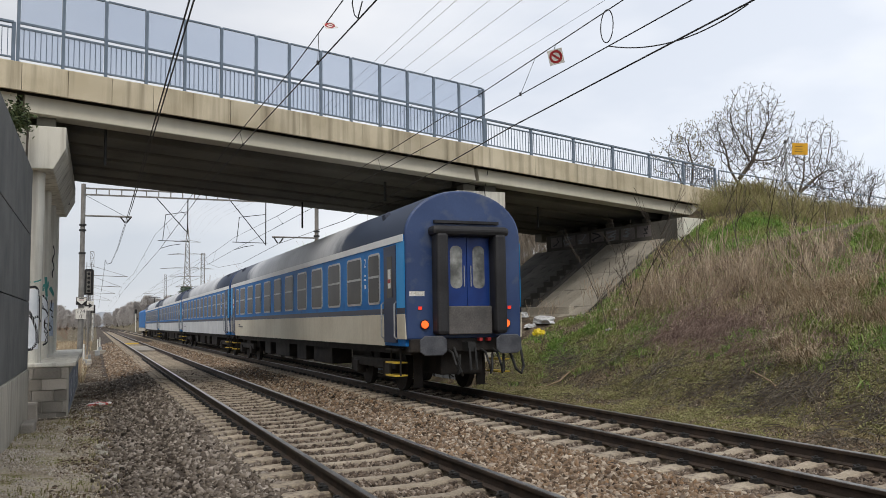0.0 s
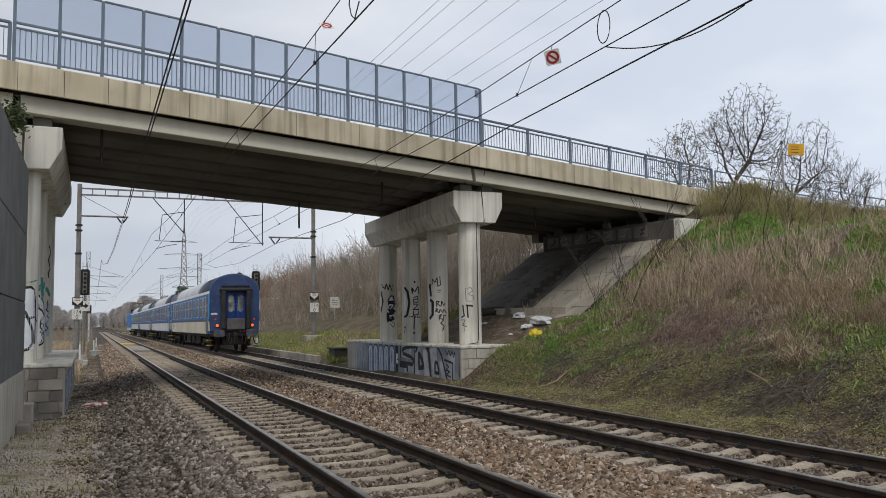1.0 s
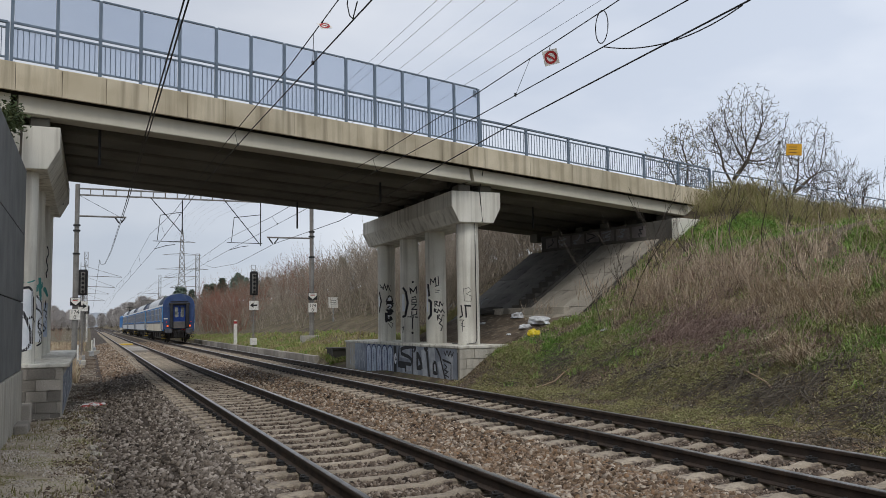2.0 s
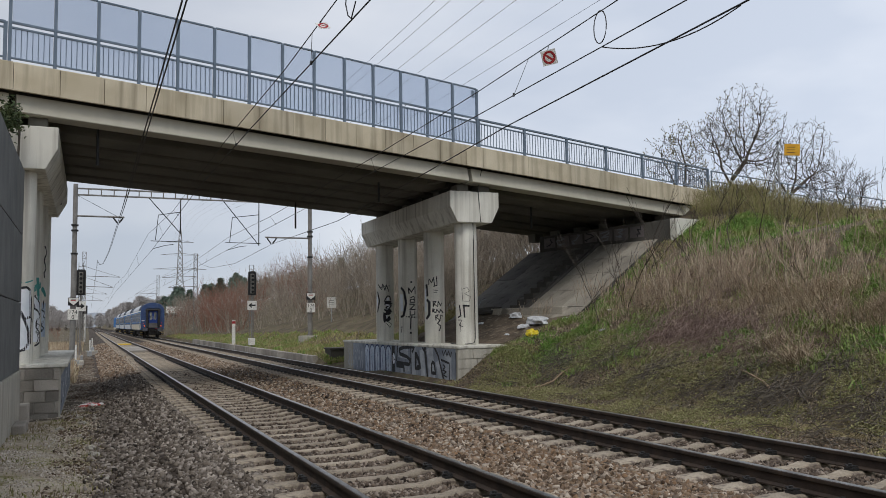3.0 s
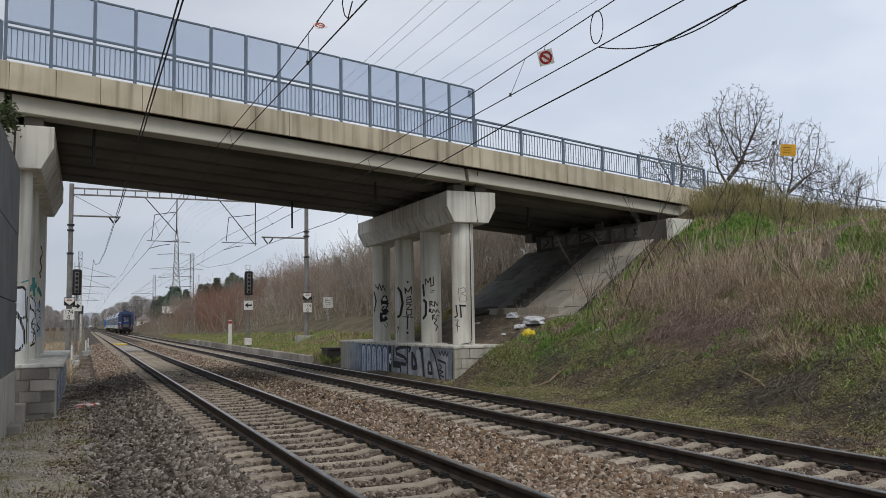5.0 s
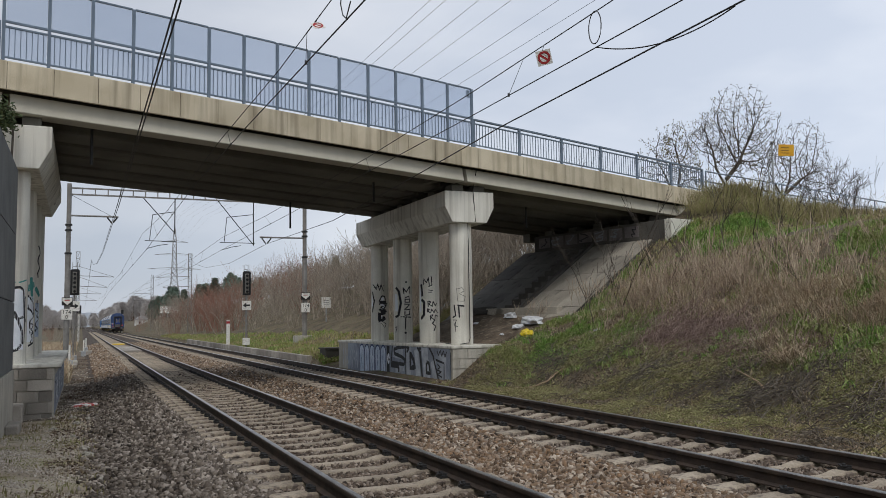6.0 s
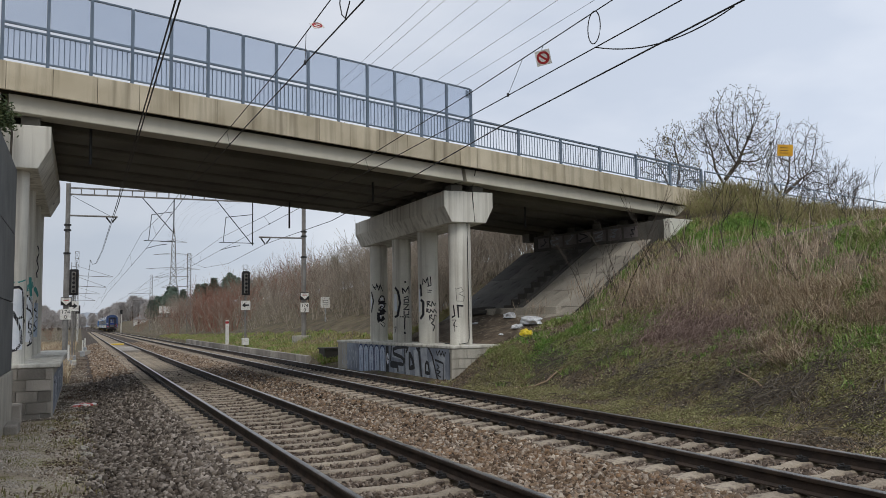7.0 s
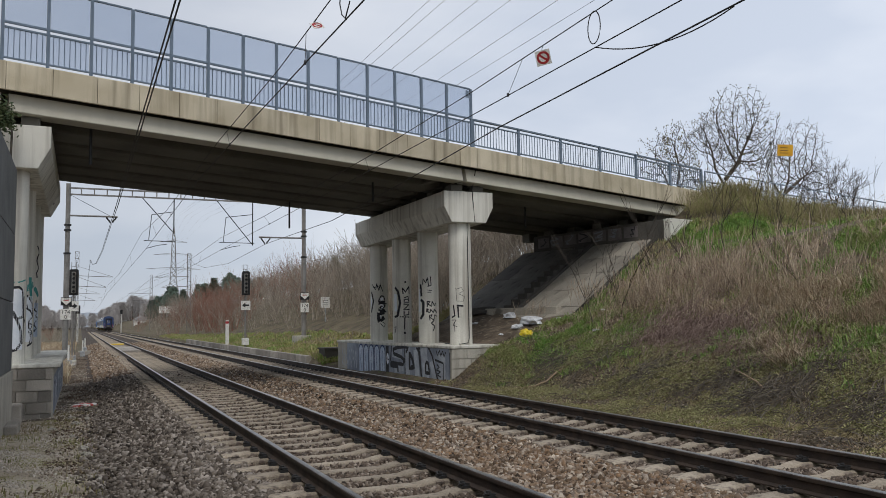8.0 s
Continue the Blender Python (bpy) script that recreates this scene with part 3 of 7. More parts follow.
# ---------------------------------------------------------------- the road bridge
def along(s, y, dz):
    """Bridge space: s along the road, y into its width, dz over the parapet's top."""
    return Vector((s, y, road_z(s) + dz))


S_STEPS0 = [-40, -30, -22, -16, -13.28]
S_STEPS = [-13.12, -8, -4, -0.32]
S_STEPS2 = [-0.18, 3, 6, 9, 12.2]


def build_bridge():
    br = thing("road_bridge", "beige concrete girder road bridge with stained parapet over the railway", "bridge", BRIDGE)
    # parapet beam, cast in pieces about a metre long
    cuts = [-40, -34, -28, -22, -18, -15.2] + [-14.2 + 0.975 * i for i in range(15)] + [0.12]
    cuts = sorted(set(round(c, 3) for c in cuts if c <= 0.12)) + [2.0, 3.9, 5.8, 7.7, 9.6, 11.5, 13.2]
    prof = [(0, -0.66), (0, -0.02), (0.03, 0), (0.42, 0), (0.42, -0.30), (1.2, -0.32), (1.2, -0.50), (0.40, -0.56), (0.10, -0.63), (0.08, -0.66)]
    for a, b in zip(cuts[:-1], cuts[1:]):
        g = Geo().profile(prof, lambda s, y, z: along(s, y, z), [a + 0.006, b - 0.006])
        part("parapet_panel", g, PARAPET, br)
    core = Geo().profile([(0.03, -0.64), (0.03, -0.03), (0.40, -0.03), (0.40, -0.5), (0.10, -0.62)], lambda s, y, z: along(s, y, z), [-40, -20, -10, 0, 6, 13.1])
    part("parapet_core", core, DARKCONC, br)
    far = Geo().profile([(9.0, 0), (8.6, 0), (8.6, -0.3), (7.8, -0.32), (7.8, -0.5), (8.6, -0.56), (9.0, -0.7)], lambda s, y, z: along(s, y, z), [-40, -20, -10, 0, 6, 13.2])
    part("far_parapet", far, PARAPET, br)
    # the slab's dark colour carries the shade of its underside
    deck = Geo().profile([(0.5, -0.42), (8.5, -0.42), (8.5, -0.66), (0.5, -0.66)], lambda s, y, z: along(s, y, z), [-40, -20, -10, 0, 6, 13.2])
    part("deck_slab", deck, DARKCONC, br, "dark concrete deck slab")
    # girders: two spans each, a joint over the pier
    gp = [(-0.68, -0.66), (0.68, -0.66), (0.68, -0.80), (0.60, -1.075), (0.56, -1.12), (-0.56, -1.12), (-0.60, -1.075), (-0.68, -0.80)]
    edge = [(-0.34, -0.68), (0.35, -0.66), (0.35, -0.78), (0.1, -0.88), (0.1, -1.11), (-0.42, -1.11), (-0.44, -1.09)]
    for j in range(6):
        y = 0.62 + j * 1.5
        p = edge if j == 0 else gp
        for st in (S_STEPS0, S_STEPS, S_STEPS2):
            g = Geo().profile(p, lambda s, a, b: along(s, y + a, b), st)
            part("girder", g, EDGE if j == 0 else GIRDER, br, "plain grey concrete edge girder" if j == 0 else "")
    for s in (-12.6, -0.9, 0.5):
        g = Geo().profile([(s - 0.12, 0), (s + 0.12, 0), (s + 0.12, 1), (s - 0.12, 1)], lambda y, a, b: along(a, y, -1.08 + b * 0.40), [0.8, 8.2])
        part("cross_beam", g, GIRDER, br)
    # drain pipes that hang through the deck
    for s, y, l in ((-11.2, 1.0, 0.75), (-10.95, 7.5, 0.9), (-2.45, 2.2, 0.55), (-2.9, 7.6, 0.9), (4.3, 2.6, 0.7), (9.2, 0.8, 0.3)):
        t = along(s, y, -1.0)
        part("drain_pipe", Geo().tube([t, t + Vector((0, 0, -l - 0.2))], 0.035, 8), BLACK, br)
    return br


def build_noise_fence():
    f = thing("noise_fence", "blue-grey steel railing with tall tinted acrylic panes on a bridge parapet", "fence", BRIDGE)
    step = 0.9504
    post = Geo().box(-0.035, 0.035, 0.10, 0.17, 0, 1.90).box(-0.07, 0.07, 0.07, 0.20, 0, 0.015)
    first = None
    S = [0.0 - step * i for i in range(15)]
    for i, s in enumerate(S):
        m = Matrix.Translation((s, 0, road_z(s)))
        if first is None:
            first = part("post", post, STEELBLUE, f)
            first.matrix_basis = m
        else:
            share(first, f, m)
    bar = pane = None
    rng = random.Random(3)
    for s1, s0 in zip(S[:-1], S[1:]):
        for z, h, nm in ((0.09, 0.035, "rail"), (0.80, 0.04, "rail"), (0.915, 0.05, "rail"), (1.885, 0.04, "top_rail")):
            g = Geo().profile([(0.11, z), (0.16, z), (0.16, z + h), (0.11, z + h)], lambda s, y, d: along(s, y, d), [s0 + 0.036, s1 - 0.036])
            part(nm, g, STEELBLUE, f)
        for k in range(1, 8):
            s = s0 + step * k / 8
            m = Matrix.Translation((s, 0, road_z(s)))
            if bar is None:
                bar = part("baluster", Geo().box(-0.008, 0.008, 0.125, 0.145, 0.10, 0.82), STEELBLUE, f)
                bar.matrix_basis = m
            else:
                share(bar, f, m)
        g = Geo().profile([(0.13, 0.975), (0.142, 0.975), (0.142, 1.87), (0.13, 1.87)], lambda s, y, d: along(s, y, d), [s0 + 0.045, s1 - 0.045])
        p = part("pane", g, NOISEPANE, f, "tinted clear acrylic pane")
        p.visible_shadow = False
        g = Geo().profile([(0.165, 0.13), (0.173, 0.13), (0.173, 0.80), (0.165, 0.80)], lambda s, y, d: along(s, y, d), [s0 + 0.045, s1 - 0.045])
        p = part("lower_pane", g, NOISEPANE, f, "tinted clear acrylic pane behind the bars")
        p.visible_shadow = False
    lab = Geo().profile([(0.10, 1.60), (0.106, 1.60), (0.106, 1.83), (0.10, 1.83)], lambda s, y, d: along(s, y, d), [-0.22, -0.10])
    part("sticker", lab, STEELBLUE, f, "dark square sticker")


def build_railing(start, count):
    f = thing("bridge_railing", "blue-grey steel bar railing along a bridge parapet", "railing", BRIDGE, group="bridge railings")
    S = [start + 1.9 * i for i in range(count)]
    post = bar = None
    for s in S:
        m = Matrix.Translation((s, 0, road_z(s)))
        if post is None:
            post = part("post", Geo().box(-0.04, 0.04, 0.10, 0.17, 0, 0.93).box(-0.08, 0.08, 0.07, 0.2, 0, 0.015), STEELBLUE, f)
            post.matrix_basis = m
        else:
            share(post, f, m)
    for s0, s1 in zip(S[:-1], S[1:]):
        for z, h in ((0.09, 0.035), (0.78, 0.035)):
            part("rail", Geo().profile([(0.11, z), (0.16, z), (0.16, z + h), (0.11, z + h)], lambda s, y, d: along(s, y, d), [s0 + 0.041, s1 - 0.041]), STEELBLUE, f)
        part("handrail", Geo().profile([(0.09, 0.90), (0.18, 0.90), (0.18, 0.95), (0.09, 0.95)], lambda s, y, d: along(s, y, d), [s0 + 0.001, s1 - 0.001]), STEELBLUE, f)
        for k in range(1, 16):
            s = s0 + (s1 - s0) * k / 16
            m = Matrix.Translation((s, 0, road_z(s)))
            if bar is None:
                bar = part("baluster", Geo().box(-0.008, 0.008, 0.125, 0.145, 0.10, 0.80), STEELBLUE, f)
                bar.matrix_basis = m
            else:
                share(bar, f, m)


def build_guard_rail():
    """Plain two-rail guard that leaves the bridge along the road."""
    g2 = thing("guard_rail", "grey tubular steel guard rail along the road's edge", "guard rail", BRIDGE)
    T = [11.7 + 2.6 * i for i in range(7)]
    top = lambda s: 6.5 - 0.02 * (s - 11.7)
    for s in T:
        part("post", Geo().tube([(s, 0.15, top(s) - 0.4), (s, 0.15, top(s) + 0.86)], 0.03, 8), STEELBLUE, g2)
    for z in (0.45, 0.86):
        part("rail", Geo().tube([(T[0], 0.15, top(T[0]) + z), (T[-1], 0.15, top(T[-1]) + z)], 0.03, 8), STEELBLUE, g2)


def build_pier(name, label, x, y0, cap_top, plinth_top, ys, cap_len, cap_off, plinth):
    """A row of round columns on a plinth under a chamfered cap beam; x is the columns' line."""
    p = thing(name, label, "bridge pier", pose(x, y0, 0))
    w = 0.865
    prof = [(-w, 0), (-w, -0.50), (-w + 0.25, -1.0), (w - 0.26, -1.0), (w, -0.50), (w, 0)]
    cap = Geo().profile(prof, lambda s, a, b: Vector((a + cap_off, s, cap_top + b)), [0.0, cap_len])
    part("cap_beam", cap, PALE, p, "pale concrete cap beam with chamfered underside", bevel=0.02)
    for y in ys:
        c = Geo().tube([(0, y - y0, plinth_top - 0.02), (0, y - y0, cap_top - 0.95)], 0.36, 40)
        part("column", c, PALE, p, "pale round concrete column", smooth=False)
    for y in [0.45 + 1.5 * k for k in range(6)]:
        for sx in (-0.33, 0.42):
            part("bearing_block", Geo().box(cap_off + sx - 0.2, cap_off + sx + 0.2, y - 0.25, y + 0.25, cap_top - 0.005, cap_top + 0.235), GIRDER, p)
    x0, x1, ya, yb = plinth
    part("plinth", Geo().box(x0 - x, x1 - x, ya - y0, yb - y0, -0.8, plinth_top - 0.09), CONCRETE, p, "rough concrete plinth", bevel=0.015)
    part("coping", Geo().box(x0 - x - 0.03, x1 - x + 0.14, ya - y0 - 0.05, yb - y0 + 0.05, plinth_top - 0.09, plinth_top), PALE, p, "pale concrete coping", bevel=0.02)
    return p


def build_abutment():
    a = thing("abutment", "dark concrete bridge abutment with faint graffiti above a paved slope", "abutment", BRIDGE)
    z = lambda s: road_z(s) - 1.40
    part("seat", Geo().box(8.04, 10.6, -0.7, 6.42, 1.2, 5.12), DARKCONC, a, "dark concrete bearing seat", bevel=0.02)
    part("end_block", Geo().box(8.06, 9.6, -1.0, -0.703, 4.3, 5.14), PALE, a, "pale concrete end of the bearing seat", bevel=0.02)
    part("back_wall", Geo().box(10.1, 10.6, 0.6, 6.42, 5.1, 6.2), DARKCONC, a)
    part("wing_wall", Geo().box(9.9, 12.6, 0.12, 0.58, 4.2, 5.86), PALE, a, "pale concrete wing wall", bevel=0.02)
    for j in range(6):
        part("bearing_block", Geo().box(9.1, 9.6, 0.42 + 1.5 * j, 0.9 + 1.5 * j, 5.1, 5.47), GIRDER, a)
    # paved slope under the bridge, with a stair of blocks up its middle
    s = thing("paved_slope", "grey concrete slabs paving the bank under the bridge", "paved slope", BRIDGE, kind="structure")
    x0, z0, x1, z1 = 3.3, 1.37, 8.04, 4.457
    slab = shaded = None
    rng = random.Random(8)
    L = math.hypot(x1 - x0, z1 - z0)
    ang = math.atan2(z1 - z0, x1 - x0)
    nx, ny = 5, 6
    for i in range(nx):
        for j in range(ny):
            u, v = i * L / nx, -0.15 + j * 7.25 / ny
            m = Matrix.Translation((x0, v, z0)) @ Matrix.Rotation(-ang, 4, "Y") @ Matrix.Translation((u, 0, rng.uniform(-.006, .006)))
            # slabs past the stair take the copy with shade in its colour
            if j >= 3 and shaded is None:
                shaded = part("slab", Geo().box(0.008, L / nx - 0.008, 0.008, 7.25 / ny - 0.008, -0.25, 0), SHADEPAVE, s, "concrete slab darkened in colour for the shade under the bridge")
                shaded.matrix_basis = m
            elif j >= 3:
                share(shaded, s, m)
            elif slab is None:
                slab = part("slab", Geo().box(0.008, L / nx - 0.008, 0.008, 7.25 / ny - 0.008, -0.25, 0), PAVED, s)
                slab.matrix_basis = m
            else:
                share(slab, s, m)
    under = Geo().box(-0.2, L, -0.15, 7.1, -0.6, -0.03, Matrix.Translation((x0, 0, z0)) @ Matrix.Rotation(-ang, 4, "Y"))
    part("bedding", under, DARKCONC, s)
    part("toe_kerb", Geo().box(3.86, 4.12, 0.6, 5.4, 1.2, 2.0), PAVED, s, "low concrete toe kerb", bevel=0.02)
    st = thing("slope_stair", "narrow stair of concrete blocks up the paved bank", "stair", BRIDGE)
    blk = None
    for k in range(12):
        f = 0.14 + 0.86 * k / 12
        m = Matrix.Translation((x0 + 0.1 + f * (x1 - x0), 3.0, z0 + 0.04 + f * (z1 - z0)))
        if blk is None:
            blk = part("step", Geo().box(-0.10, 0.22, 0, 0.55, -0.12, 0.26), DARKCONC, st)
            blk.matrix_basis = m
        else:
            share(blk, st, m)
    part("stringer", Geo().box(0.6, L, 2.82, 2.98, -0.05, 0.10, Matrix.Translation((x0, 0, z0)) @ Matrix.Rotation(-ang, 4, "Y")), DARKCONC, st)


def build_wall_left():
    w = thing("noise_wall", "tall dark grey concrete panel wall beside the track", "wall", pose(-1.36, 20.2, 0), kind="structure")
    for k in range(8):
        y1 = -4.0 * k
        if y1 < -32:
            break
        part("base_panel", Geo().box(-0.22, 0.03, y1 - 3.99, y1, -0.9, 0.66), CONCRETE, w, "pale concrete base strip", bevel=0.01)
        for j in range(3):
            z = 0.67 + 1.47 * j
            part("panel", Geo().box(-0.2, 0, y1 - 3.985, y1 - 0.005, z, z + 1.455), WALLGREY, w, bevel=0.012)


build_ground()
build_ballast()
build_bridge()
build_noise_fence()
build_railing(0.06, 7)
build_railing(-24.8, 7)
build_guard_rail()
MIDPIER = build_pier("bridge_pier", "pale concrete pier with four round columns on a graffitied plinth", 11.2, 23.45, 5.69, 0.80, (23.98, 26.65, 29.25, 31.9), 9.2, 0.11,
                     (10.36, 11.95, 22.95, 35.0))
LEFTPIER = build_pier("bridge_pier", "pale concrete pier with graffitied round columns on a block plinth", -1.53, 20.75, 6.22, 0.75, (21.4, 24.4, 27.3, 29.6), 9.2, -0.05,
                      (-2.3, -0.55, 20.95, 32.5))
build_abutment()
build_wall_left()


# ---------------------------------------------------------------- the train
def arch(w, z0, ze, zt, n=20):
    """Cross-section of a coach: straight sides, then an arched roof."""
    pts = [(-w, z0), (-w, ze)]
    for i in range(1, n):
        a = math.pi * i / n
        pts.append((-w * math.copysign(abs(math.cos(a)) ** 0.97, math.cos(a)), ze + (zt - ze) * math.sin(a) ** 1.04))
    return pts + [(w, ze), (w, z0)]


def rounded(a, b, z0, z1, r, n=4):
    """Outline of a rectangle with round corners."""
    out = []
    for cy, cz, q in ((a + r, z0 + r, 180), (b - r, z0 + r, 270), (b - r, z1 - r, 0), (a + r, z1 - r, 90)):
        out += [(cy + r * math.cos(radians(q + 90 * k / n)), cz + r * math.sin(radians(q + 90 * k / n))) for k in range(n + 1)]
    return out


def build_coach(lamps=False):
    """Express coach 24.2 m long; y = 0 is its rear end, it runs towards +y."""
    c = thing("passenger_coach", "blue and cream express passenger coach with a grey roof", "railway coach", group="train coaches")
    L, W = 24.2, 1.37
    body = Geo().profile([(-W + .03, 1.05), (-W, 1.75), (-W, 3.40), (W, 3.40), (W, 1.75), (W - .03, 1.05)], lambda y, a, b: Vector((a, y, b)), [0.12, L - 0.12])
    part("body", body, T_BLUE, c, "blue painted steel body")
    roof = arch(W, 3.40, 3.43, 4.40)
    part("roof", Geo().profile(roof, lambda y, a, b: Vector((a, y, b)), [0.12, 5, 10, 16, 20, L - 0.12]), T_ROOFPAINT, c, "weathered grey roof with dark stained ends", smooth=True)
    for sx in (-1, 1):
        o = lambda y, a, b: Vector((sx * (W + a), y, b))
        part("cornice", Geo().profile([(0.0, 3.27), (0.018, 3.27), (0.018, 3.42), (0.0, 3.42)], o, [0.14, L - 0.14]), T_WHITE, c, "pale line under the roof")
        part("lower_band", Geo().profile([(-0.03, 1.04), (0.0, 1.04), (0.012, 1.73), (0.0, 1.73)], o, [1.45, L - 1.45]), T_CREAM, c, "cream painted lower side")
        for ya, yb in ((0.06, 0.56), (L - 0.56, L - 0.06)):
            part("corner_panel", Geo().profile([(0, 1.86), (0.006, 1.86), (0.006, 3.27), (0, 3.27)], o, [ya, yb]), T_SKY, c, "light blue corner panel")
            part("corner_line", Geo().profile([(0, 1.735), (0.010, 1.735), (0.010, 1.86), (0, 1.86)], o, [ya, yb]), T_BAND, c)
            part("corner_band", Geo().profile([(-0.03, 1.2), (0.0, 1.2), (0.012, 1.73), (0.0, 1.73)], o, [ya, yb]), T_CREAM, c)
        part("dark_band", Geo().profile([(0, 1.735), (0.010, 1.735), (0.010, 1.86), (0, 1.86)], o, [1.42, L - 1.42]), T_BAND, c)
        ws = [(1.72, 2.48)] + [(3.12 + 1.885 * k, 4.25 + 1.885 * k) for k in range(10)] + [(21.75, 22.4)]
        for a, b in ws:
            z0, z1 = (2.02, 3.10)
            on = lambda d, yy, zz: Vector((sx * (W + d), yy, zz))
            win = part("window", Geo().profile(rounded(a - .05, b + .05, z0 - .05, z1 + .05, .12), on, [0.0, 0.018]), T_FRAME, c, "aluminium framed window")
            part("pane", Geo().profile(rounded(a, b, z0, z1, .09), on, [0.012, 0.022]), T_WINDOW, win)
            zm = z0 + 0.56
            part("transom", Geo().profile([(a, zm), (b, zm), (b, zm + 0.05), (a, zm + 0.05)], lambda d, yy, zz: Vector((sx * (W + d), yy, zz)), [0.02, 0.034]), T_FRAME, win)
        for ya, yb in ((0.60, 1.40), (L - 1.40, L - 0.60)):
            d = part("door", Geo().profile([(ya, 1.12), (yb, 1.12), (yb, 3.23), (ya, 3.23)], lambda q, yy, zz: Vector((sx * (W + q), yy, zz)), [-0.1, 0.008]), T_DOOR, c, "dark blue entrance door")
            ym = (ya + yb) / 2
            part("pane", Geo().profile([(ym - .17, 2.1), (ym + .17, 2.1), (ym + .17, 3.0), (ym - .17, 3.0)], lambda q, yy, zz: Vector((sx * (W + q), yy, zz)), [0.006, 0.016]), T_WINDOW, d)
            part("notice", Geo().profile([(ym - .09, 2.42), (ym + .09, 2.42), (ym + .09, 2.50), (ym - .09, 2.50)], lambda q, yy, zz: Vector((sx * (W + q), yy, zz)), [0.019, 0.023]), REDPAINT, d)
            part("notice", Geo().profile([(ym - .09, 2.3), (ym + .09, 2.3), (ym + .09, 2.72), (ym - .09, 2.72)], lambda q, yy, zz: Vector((sx * (W + q), yy, zz)), [0.016, 0.02]), WHITEPAINT, d)
            for yy in (ya - .03, yb + .03):
                part("grab_rail", Geo().tube([(sx * (W + 0.01), yy, 1.2), (sx * (W + 0.06), yy, 1.25), (sx * (W + 0.06), yy, 1.95), (sx * (W + 0.01), yy, 2.0)], 0.018, 6), GALV, d)
            for k, z in enumerate((0.98, 0.70, 0.42)):
                part("step", Geo().box(sx * (W - 0.28), sx * (W + 0.02), ya + .1, yb - .1, z - 0.03, z), YELLOW if k else T_UNDER, d, "yellow edged step" if k else "")
            for yy in (ya + .1, yb - .1):
                part("step_hanger", Geo().tube([(sx * (W - .12), yy, 1.1), (sx * (W - .12), yy, 0.4)], 0.02, 6), T_UNDER, d)
    # ends
    for y0, sg in ((0.0, 1), (L, -1)):
        Y = lambda d: y0 + sg * d
        e = part("end_wall", Geo().profile([(-W + .02, 1.18)] + arch(W - .005, 1.75, 3.43, 4.39)[1:-1] + [(W - .02, 1.18)], lambda y, a, b: Vector((a, y, b)), [Y(0.04), Y(0.125)]), T_NAVY, c, "dark blue end wall", bevel=0.05)
        part("gutter", Geo().box(-0.72, 0.80, Y(-0.06), Y(0.05), 3.66, 3.72) if sg > 0 else Geo().box(-0.8, 0.72, Y(0.05), Y(-0.06), 3.66, 3.72), RUBBER, e)
        lo, hi = sorted((Y(-0.32), Y(0.06)))
        part("gangway_side", Geo().box(-0.78, -0.50, lo, hi, 1.28, 3.44), RUBBER, e, "black rubber gangway bellows", bevel=0.08)
        part("gangway_side", Geo().box(0.58, 0.86, lo, hi, 1.28, 3.44), RUBBER, e, "black rubber gangway bellows", bevel=0.08)
        part("gangway_top", Geo().box(-0.86, 0.94, lo, hi, 3.38, 3.58), RUBBER, e, "black rubber gangway bellows", bevel=0.08)
        part("foot_plate", Geo().box(-0.47, 0.55, Y(-0.16) if sg > 0 else Y(-0.10), Y(-0.10) if sg > 0 else Y(-0.16), 1.28, 1.88), FOOTPLATE, e, "grey steel foot plate", bevel=0.02)
        lo, hi = sorted((Y(0.02), Y(0.06)))
        for xa, xb in ((-0.48, 0.035), (0.045, 0.57)):
            dr = part("gangway_door", Geo().box(xa, xb, Y(0.0) if sg > 0 else Y(0.04), Y(0.04) if sg > 0 else Y(0.0), 1.3, 3.36), T_DOORBLUE, e, "blue gangway door leaf", bevel=0.01)
            xm = (xa + xb) / 2
            part("pane", Geo().profile(rounded(xm - .13, xm + .15, 2.26, 3.18, .12), lambda y, a, b: Vector((a, y, b)), sorted((Y(-0.006), Y(0.002)))), T_DOORPANE, dr, "glazed pane with reflected light put into its colour")
            part("door_handle", Geo().tube([(0.04 + (xm - 0.04) * 0.3, Y(-0.03), 2.3), (0.04 + (xm - 0.04) * 0.3, Y(-0.03), 2.75)], 0.012, 6), GALV, dr)
        for x in (-0.875, 0.875):
            a, b = Y(-0.05), Y(-0.62)
            buf = part("buffer", Geo().tube([(x, Y(0.2), 1.06), (x, a, 1.06), (x, Y(-0.25), 1.06)], [0.14, 0.14, 0.11], 16), T_UNDER, c, "greasy steel buffer")
            pl = Geo().profile([(-.30, -.12), (-.30, .12), (-.2, .2), (.2, .2), (.30, .12), (.30, -.12), (.2, -.2), (-.2, -.2)], lambda y, u, v: Vector((x + u, y, 1.06 + v)), [Y(-0.25), Y(-0.30)])
            part("buffer_plate", pl, surf_once(), buf, "worn grey buffer plate", bevel=0.015)
        part("headstock", Geo().box(-W + .1, W - .1, *sorted((Y(0.02), Y(0.30))), 0.92, 1.2), T_UNDER, c, bevel=0.02)
        hook = part("coupling", Geo().box(-0.09, 0.09, *sorted((Y(-0.28), Y(0.1))), 0.92, 1.12), BLACK, c, "black screw coupling")
        part("link", Geo().tube([(-.07, Y(-.3), 1.0), (-.07, Y(-.36), 0.55), (.07, Y(-.36), 0.55), (.07, Y(-.3), 1.0)], 0.028, 8), BLACK, hook)
